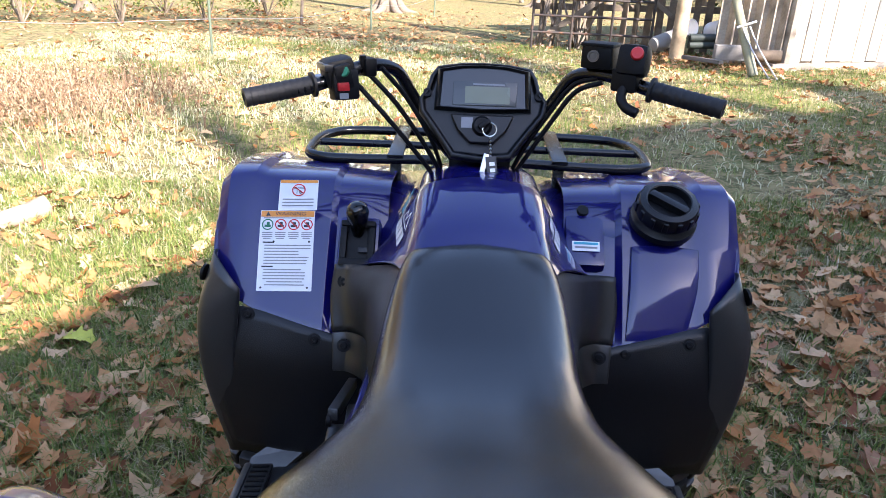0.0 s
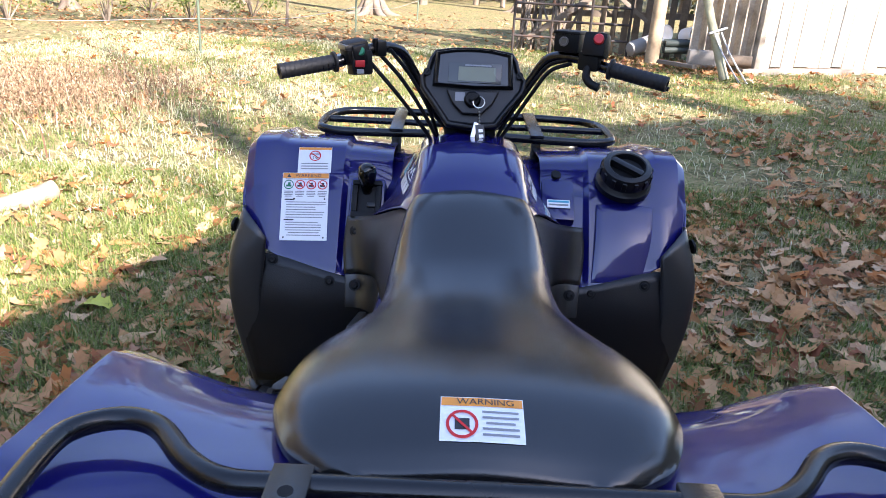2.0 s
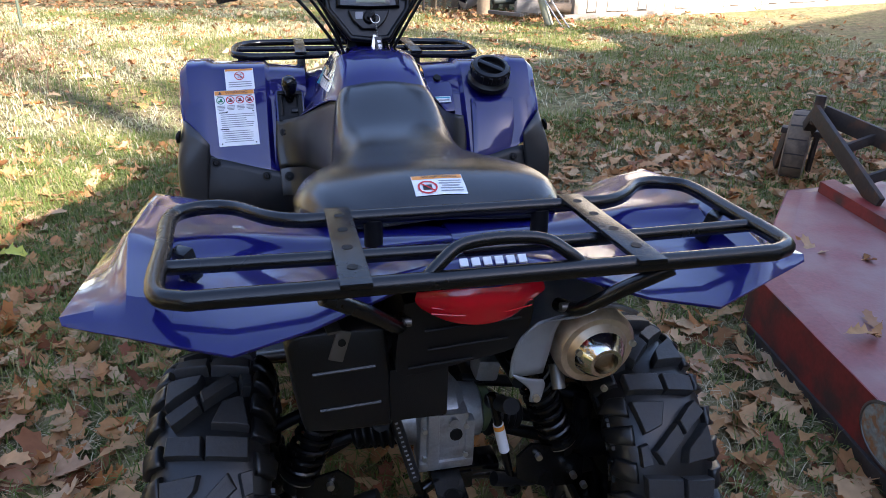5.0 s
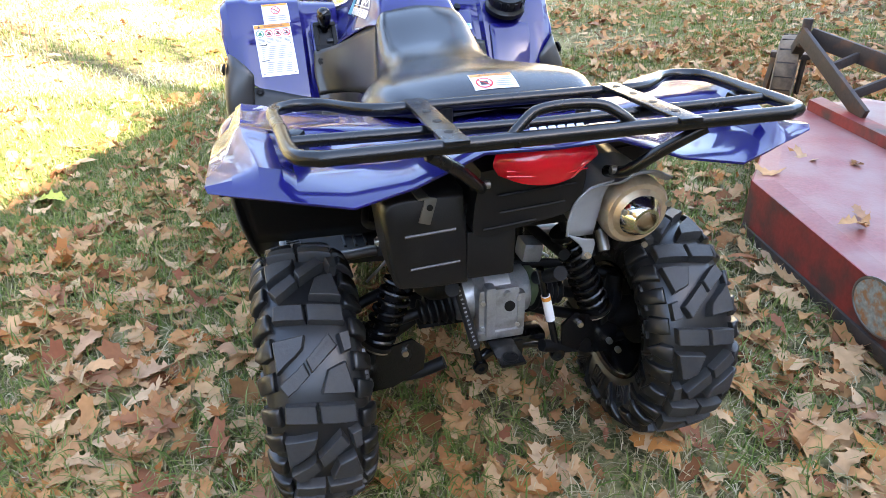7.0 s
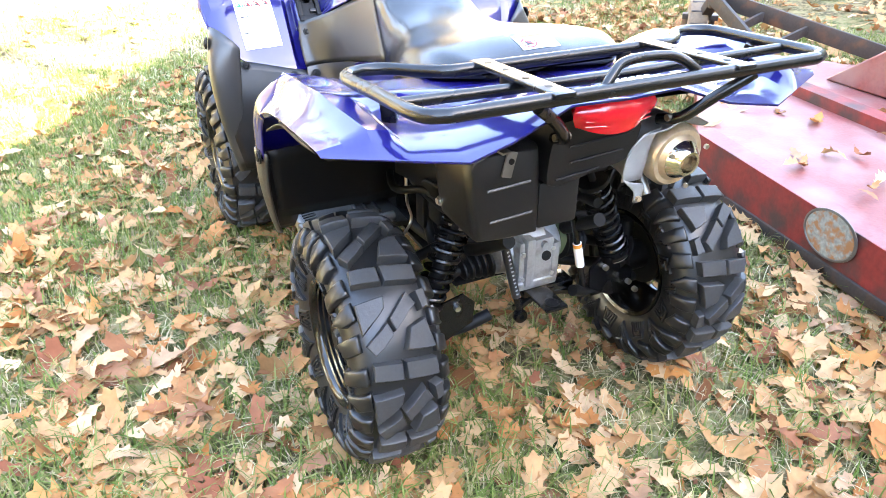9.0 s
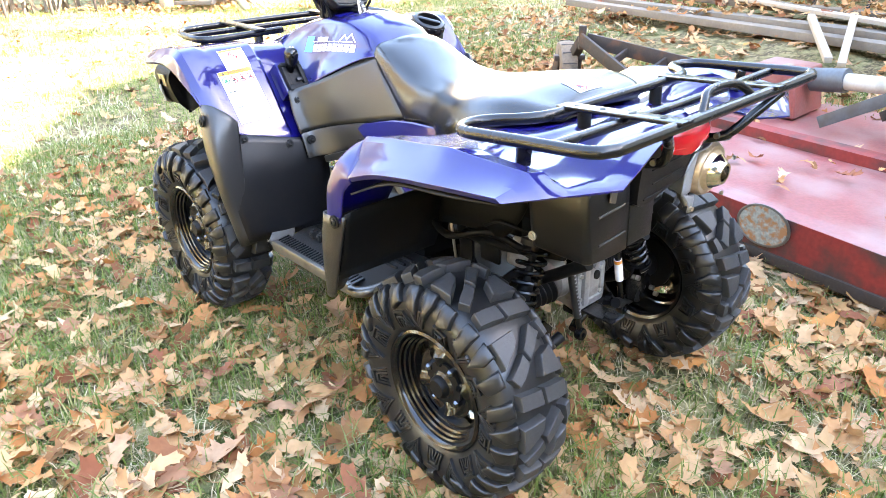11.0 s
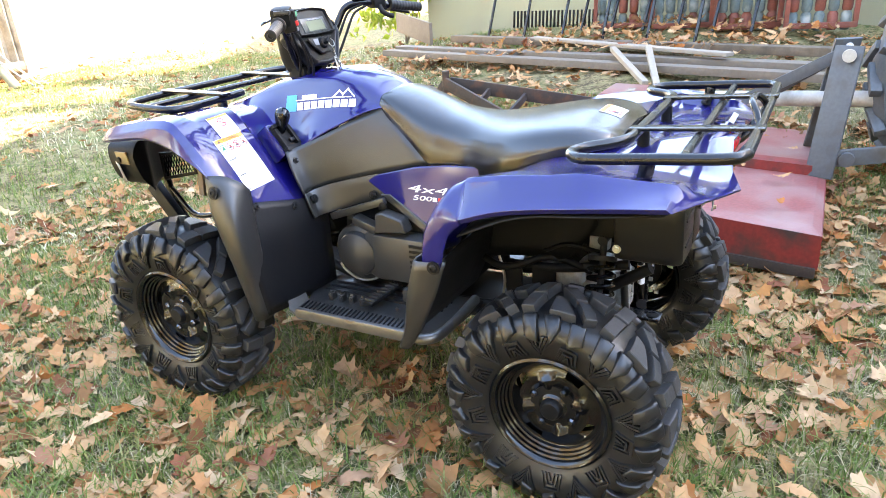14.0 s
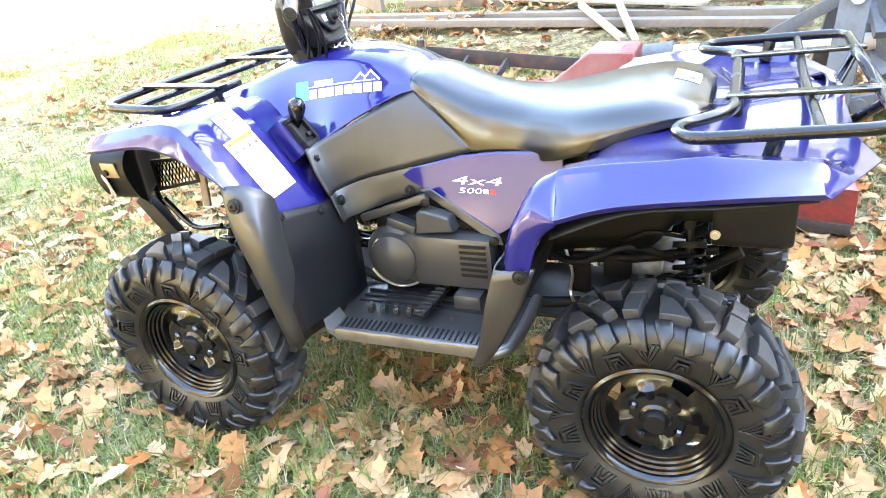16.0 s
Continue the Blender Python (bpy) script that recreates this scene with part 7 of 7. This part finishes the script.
woodland()

# rusty weeds left of the lawn, and a wire fence
wr = random.Random(31)
weed_spots = []
for _ in range(2200):
    x, y = wr.gauss(-3.85, 0.75), wr.gauss(5.5, 0.75)
    weed_spots.append((x, y, rise(x, y) - 0.01))
tagged(grass_stuff("dry_weeds", weed_spots, wr, 0.22, WEED, 0.005, 0.9), "rust-brown dry weeds standing in the lawn", "weeds", kind="stuff")
wl = []
for _ in range(620):
    x, y = wr.gauss(-3.85, 0.75), wr.gauss(5.5, 0.75)
    wl.append(foliage((x, y, rise(x, y) + wr.uniform(0.03, 0.20)), 0.11, 16, 0.028, wr))
tagged(part("dry_weed_heads", merge(*wl), WEED, smooth=0), "small brown seed heads and leaves of dry weeds", "weeds", kind="stuff")
fence = thing("wire_fence", "sagging wire fence on thin steel posts", "fence", at=(-3.43, 8.9, 0))
fposts = [(-7.6, 8.3), (-3.43, 8.95), (-1.9, 13.2), (-0.9, 17.0), (-5.4, 8.6)]
for x, y in fposts[:4]:
    part("post", tube([(x, y, rise(x, y) - 0.05), (x + 0.02, y, 0.9), (x + 0.05, y, 1.75)], 0.018, 2, 8), STEELPOST, fence)
for hgt in (0.45, 0.85, 1.25, 1.6):
    for (p, q) in ((fposts[0], fposts[1]), (fposts[1], fposts[2]), (fposts[2], fposts[3])):
        mid_ = ((p[0] + q[0]) / 2, (p[1] + q[1]) / 2, hgt - 0.10 + 0.13)
        part("wire", tube([(p[0], p[1], hgt + 0.13), mid_, (q[0], q[1], hgt + 0.13)], 0.0045, 5, 6), WIRE, fence)
log = thing("fallen_branch", "bleached grey broken branch lying on grass", "branch", at=(-2.3, 2.9, 0))
part("branch", merge(tube([(-2.93, 2.36, 0.05), (-2.66, 2.52, 0.06), (-2.46, 2.68, 0.075), (-2.28, 2.88, 0.10), (-2.20, 2.99, 0.12)], 0.030, 4, 12, taper=1.9), tube([(-2.60, 2.56, 0.06), (-2.44, 2.54, 0.08), (-2.26, 2.56, 0.06)], 0.012, 4, 8, taper=0.5), tube([(-3.2, 2.27, 0.06), (-2.9, 2.38, 0.06)], 0.018, 2, 8, taper=1.3)), shader("bleached_wood", (0.25, 0.20, 0.15), 0.85, vary=0.3, bump=0.8, grain=22, stain=(0.13, 0.09, 0.06), stain_at=(0.45, 0.7), stain_scale=9), log, smooth=60)
stone = thing("stump_chunk", "pale broken wood chunk on grass", "wood chunk", at=(-2.42, 2.48, 0))
part("chunk", block((0.10, 0.13, 0.07), pose(-2.40, 2.46, rise(-2.4, 2.46) + 0.035, 0, 0, 40), 0.025), LUMBER, stone)

# ---------------------------------------------------------------- barn, lean-to and farm clutter
ba, bb = Vector((4.45, 9.9, 0)), Vector((13.4, 13.2, 0))
bd_ = (bb - ba).normalized()
bn = Vector((bd_.y, -bd_.x, 0))
barn_wall = bpy.data.objects["wall_barn"]
k, d = 0, 0.03
brng = random.Random(9)
while d < 9.0:
    w = brng.uniform(0.20, 0.30)
    p = ba + bd_ * (d + w / 2) + bn * 0.012
    gap = brng.uniform(0.010, 0.030)
    m = Matrix((bd_, bn, Vector((0, 0, 1)))).transposed().to_4x4()
    m.translation = p + Vector((0, 0, rise(p.x, p.y) + 1.95 + brng.uniform(-0.02, 0.03)))
    part("board", block((w - gap, 0.024, 3.75), m @ pose(0, 0, 0, 0, brng.uniform(-0.15, 0.15), 0), 0.003), WHITEWASH, barn_wall)
    d += w
sill = part("sill_beam", beam(ba - bd_ * 0.35 + bn * 0.14 + Vector((0, 0, rise(4.4, 9.9) + 0.03)), bb + bn * 0.14 + Vector((0, 0, rise(4.4, 9.9) + 0.03)), 0.10, 0.12, 0.01), PALEWOOD, barn_wall, "pale timber sill along the ground")
shed = bpy.data.objects["wall_shed"]
sa, sb = Vector((3.62, 10.15, 0)), Vector((4.42, 9.93, 0))
for k in range(5):
    p = sa + (sb - sa) * ((k + 0.5) / 5)
    part("board", beam((p.x, p.y - 0.03, rise(p.x, p.y) + 0.04), (p.x + brng.uniform(-0.02, 0.02), p.y - 0.03, 3.0), 0.155, 0.025, 0.003, 15), BARNWOOD, shed)
part("corner_post", beam((4.44, 9.84, 0.0), (4.44, 9.84, 3.2), 0.10, 0.10, 0.008, 20), BARNWOOD, shed)
lean = thing("slatted_lean_to", "weathered slatted lean-to of upright boards with gaps", "lean-to", at=(2.4, 11.2, 0))
for k in range(15):
    x = 1.15 + k * 0.185
    y = 11.55 - k * 0.02
    if k in (2, 6):
        continue
    part("slat", beam((x, y, rise(x, y) - 0.02), (x + brng.uniform(-0.04, 0.04), y + 0.03, 2.9), brng.uniform(0.09, 0.13), 0.022, 0.003), DARKWOOD, lean)
for z in (0.75, 1.7, 2.6):
    part("rail", beam((1.0, 11.62, z), (4.3, 11.25, z + 0.05), 0.04, 0.10, 0.004), DARKWOOD, lean)
part("brace", beam((1.2, 11.2, 0.35), (3.2, 11.0, 1.75), 0.05, 0.09, 0.004), LUMBER, lean)
part("brace", beam((1.9, 11.3, 1.6), (3.1, 11.1, 0.7), 0.04, 0.06, 0.004), LUMBER, lean)
post = thing("log_post", "peeled log post of a lean-to", "post", at=(3.04, 10.3, 0))
part("log", tube([(3.04, 10.3, rise(3.04, 10.3) - 0.1), (3.05, 10.3, 1.4), (3.02, 10.32, 3.2)], 0.105, 4, 14, taper=0.9), POLE, post)
pole = thing("leaning_pole", "weathered pole leaning against a lean-to", "pole", at=(3.66, 8.95, 0))
part("pole", tube([(3.68, 8.92, rise(3.68, 8.92)), (3.40, 9.5, 1.25), (3.12, 10.05, 2.6)], 0.062, 3, 12, taper=0.85), shader("mossy_pole", (0.27, 0.26, 0.17), 0.85, vary=0.25, bump=0.5, grain=30), pole)
rackp = thing("metal_trestle", "bent grey metal trestle beside a pole", "trestle", at=(3.72, 8.8, 0))
for dx in (0.0, 0.10):
    part("leg", tube([(3.80 + dx, 8.70, rise(3.8, 8.7)), (3.62 + dx, 9.0, 0.45), (3.50 + dx, 9.15, 0.72)], 0.011, 2, 8), ALLOY, rackp)
part("top_bar", tube([(3.42, 9.12, 0.70), (3.68, 9.18, 0.78)], 0.018, 0, 8), ALLOY, rackp)
for x, y, r in ((3.17, 10.85, 0.13), (3.62, 10.75, 0.15)):
    tub = thing("white_bucket", "white plastic bucket lying on its side", "bucket", "buckets in the lean-to", at=(x, y, 0))
    part("bucket_body", revolve([(r * 0.8, 0), (r * 0.86, 0.01), (r, 0.26), (r * 1.05, 0.27), (r * 1.05, 0.29), (r * 0.95, 0.29), (r * 0.9, 0.05), (0.001, 0.04)], pose(x, y, 0.52, 80, 0, 25), 24), WHITE, tub)
pipes = thing("pipe_bundle", "dark drain pipes stacked under a lean-to", "pipes", at=(3.6, 10.4, 0))
for k in range(4):
    part("pipe", rod((3.25, 10.42 + 0.10 * (k % 2), 0.34 + 0.10 * (k // 2)), (4.15, 10.32 + 0.10 * (k % 2), 0.38 + 0.10 * (k // 2)), 0.055, 14), shader("dark_green_pipe", (0.035, 0.045, 0.04), 0.5, vary=0.2) if k == 0 else bpy.data.materials["dark_green_pipe"], pipes)
drum = thing("grey_canister", "dull grey canister lying beside a log post", "canister", at=(2.86, 10.5, 0))
part("canister", revolve([(0.02, 0), (0.10, 0.03), (0.12, 0.08), (0.12, 0.42), (0.10, 0.46), (0.02, 0.48)], along((2.72, 10.52, 0.30), (3.1, 10.7, 0.42)), 20), CEMENT, drum)
cb = thing("concrete_block", "hollow grey concrete block on leaves", "concrete block", at=(3.55, 9.75, 0))
part("block_body", merge(block((0.42, 0.03, 0.19), pose(3.6, 9.62, 0.33, 0, 0, -8), 0.004), block((0.42, 0.03, 0.19), pose(3.62, 9.78, 0.33, 0, 0, -8), 0.004), *[block((0.03, 0.17, 0.19), pose(3.61 + dx, 9.70 - dx * 0.14, 0.33, 0, 0, -8), 0.004) for dx in (-0.195, 0.0, 0.195)]), CEMENT, cb)
wb = thing("timber_offcut", "grey timber offcut lying in leaves", "timber", at=(3.3, 9.8, 0))
part("board", beam((3.05, 9.95, 0.22), (3.42, 9.45, 0.22), 0.10, 0.05, 0.005), LUMBER, wb)
lg = thing("old_log", "split old log against a shed wall", "log", at=(4.1, 9.7, 0))
part("log", rod((3.85, 9.78, 0.30), (4.30, 9.66, 0.30), 0.085, 16), DARKWOOD, lg)
gate = thing("pipe_gate", "rusty pipe livestock gate standing by a lean-to", "gate", at=(1.6, 10.9, 0))
for z in (0.25, 0.5, 0.75, 1.0, 1.25):
    part("gate_rail", tube([(0.95, 11.0, z + 0.15), (2.75, 10.75, z + 0.15)], 0.019, 0, 8), RUST, gate)
for x in (0.95, 1.55, 2.15, 2.75):
    part("gate_upright", tube([(x, 11.0 - (x - 0.95) * 0.139, 0.12), (x, 11.0 - (x - 0.95) * 0.139, 1.5)], 0.021, 0, 8), RUST, gate)
hay = thing("scrap_frame", "tangled old wooden frames piled by a fence", "scrap", at=(1.5, 11.6, 0))
for k in range(12):
    x = 1.0 + brng.uniform(0, 1.2)
    part("stick", beam((x, 11.4, rise(x, 11.4)), (x + brng.uniform(-0.5, 0.5), 11.5, 0.9 + brng.uniform(0, 1.0)), 0.05, 0.03, 0.003), LUMBER, hay)
tagged(scatter_leaves("barn_leaf_litter", strew(420, 2.2, 4.3, 9.3, 10.8, brng), 0.13, LEAF, brng), "drift of brown leaves under a lean-to", "leaves", kind="stuff")

# ---------------------------------------------------------------- along the house: planks, frames, crates
def plank(name, a, b, w, h, mat, label, group="boards along the house"):
    p = thing(name, label, "plank", group, at=a)
    part("board", beam(a, b, w, h, 0.006), mat, p)
    return p


plank("long_plank", (4.75, 3.75, 0.44), (3.72, -0.55, 0.40), 0.13, 0.06, LUMBER, "long weathered grey plank on leafy ground")
plank("long_plank", (4.95, 3.70, 0.45), (3.95, -0.50, 0.43), 0.15, 0.075, LUMBER, "long weathered grey plank on leafy ground")
plank("long_plank", (5.30, 3.2, 0.52), (4.35, -0.6, 0.49), 0.12, 0.07, DARKWOOD, "long dark plank on leafy ground")
plank("pale_plank", (5.04, 2.15, 0.545), (4.04, 0.16, 0.515), 0.10, 0.03, PALEWOOD, "pale sawn board lying on a plank pile")
plank("pale_stake", (4.25, 0.83, 0.55), (3.45, 0.58, 0.36), 0.05, 0.04, PALEWOOD, "pale wooden stake propped on planks", "stakes")
plank("pale_stake", (4.29, 1.14, 0.53), (3.47, 0.67, 0.38), 0.05, 0.04, PALEWOOD, "pale wooden stake propped on planks", "stakes")
plank("short_plank", (5.5, 3.6, 0.55), (6.4, 4.6, 0.62), 0.04, 0.25, LUMBER, "grey plank lying by a house corner")
for gi, (g0, g1, lo, hi) in enumerate((((5.55, 3.05), (5.0, 0.35), 0.55, 1.05), ((5.62, 1.95), (5.15, -0.05), 0.66, 1.0))):
    fr = thing("steel_frame_panel", "dark steel pipe frame panel leaning on a house wall", "frame panel", "steel panels", at=(*g0, lo))
    A, B = Vector((*g0, 0)), Vector((*g1, 0))
    back = Vector((0.28, -0.06, 0))
    part("rail", tube([A + back + Vector((0, 0, hi + 0.12)), B + back + Vector((0, 0, hi + 0.12))], 0.017, 0, 8), TUBE, fr)
    if gi:
        part("rail", tube([A + back * 0.4 + Vector((0, 0, lo + 0.22)), B + back * 0.4 + Vector((0, 0, lo + 0.22))], 0.015, 0, 8), TUBE, fr)
    for k in range(6):
        p = A.lerp(B, 0.06 + k * 0.17)
        part("upright", tube([p + Vector((0, 0, lo - 0.1)), p + back + Vector((0, 0, hi + 0.12))], 0.016, 0, 8), TUBE, fr)
vent_ = thing("wall_grate", "dark ribbed grate at the foot of a house wall", "grate", at=(5.9, 2.4, 0.5))
for k in range(26):
    y = 2.75 - k * 0.045
    part("rib", beam((5.86 + (y - 0) * 0.2 * 0.2, y, 0.56), (5.88 + y * 0.04, y, 0.74), 0.015, 0.03, 0.002), DARK, vent_)
crng = random.Random(12)
for k in range(4):
    y = 1.45 - k * 0.62
    x = 5.55 + y * 0.18
    cr = thing("red_crate", "red-framed crate packed with blue-grey bottles", "crate", "red crates along the house", at=(x, y, 0.55))
    m = frame_at((x, y, 0.92), (0.2, -0.98, 0), (0, 0, 1))
    for dx in (-0.28, 0.28):
        part("corner", block((0.04, 0.04, 0.72), m @ pose(dx, 0, 0.0, 90, 0, 0) , 0.004), CRATERED, cr)
        part("corner", block((0.04, 0.04, 0.72), m @ pose(dx, 0, -0.36, 90, 0, 0), 0.004), CRATERED, cr)
    for dy in (-0.34, 0.0, 0.34):
        part("slat", block((0.58, 0.05, 0.02), m @ Matrix.Translation((0, dy, 0.02)), 0.003), CRATERED, cr)
    for r_ in range(4):
        for c_ in range(5):
            bx_, by_ = -0.22 + c_ * 0.11, -0.27 + r_ * 0.165
            part("bottle", revolve([(0.035, -0.12), (0.045, -0.10), (0.045, 0.02), (0.016, 0.06), (0.016, 0.09)], m @ pose(bx_, by_, -0.08, -90 + crng.uniform(-8, 8), 0, 0), 10), GREYWOOL if crng.random() < 0.75 else CRATERED, cr)
yb = thing("yellow_green_bush", "bright yellow-green shrub at a house corner", "bush", at=(7.25, 5.0, 0.4))
part("foliage", merge(*[foliage((7.25 + crng.uniform(-0.3, 0.3), 5.0 + crng.uniform(-0.4, 0.4), 0.70 + crng.uniform(-0.1, 0.5)), 0.26, 120, 0.12, crng) for _ in range(7)]), many("lime_leaves", [(0.30, 0.36, 0.05), (0.38, 0.42, 0.06), (0.22, 0.30, 0.04)], 0.5, 0.3, 0.15, 0.3), yb, smooth=0)
part("woody_stem", merge(*[limb((7.25, 5.0, rise(7.25, 5.0)), (7.25 + crng.uniform(-0.3, 0.3), 5.0 + crng.uniform(-0.3, 0.3), 1.2), 0.014, 0.005, 0.1, crng) for _ in range(6)]), BARK, yb)
tagged(scatter_leaves("plank_leaf_litter", [(x, y, z + 0.10) for x, y, z in strew(500, 4.4, 5.7, -0.6, 3.4, crng)], 0.12, LEAF, crng), "brown leaves caught among planks", "leaves", kind="stuff")
tagged(scatter_leaves("deck_leaves", [(1.35 + crng.uniform(0, 1.0), crng.uniform(-0.4, 1.1), ZD + 0.004) for _ in range(26)], 0.11, LEAF, crng, 0.004, 0.12), "few dry leaves lying on a mower deck", "leaves", kind="stuff")
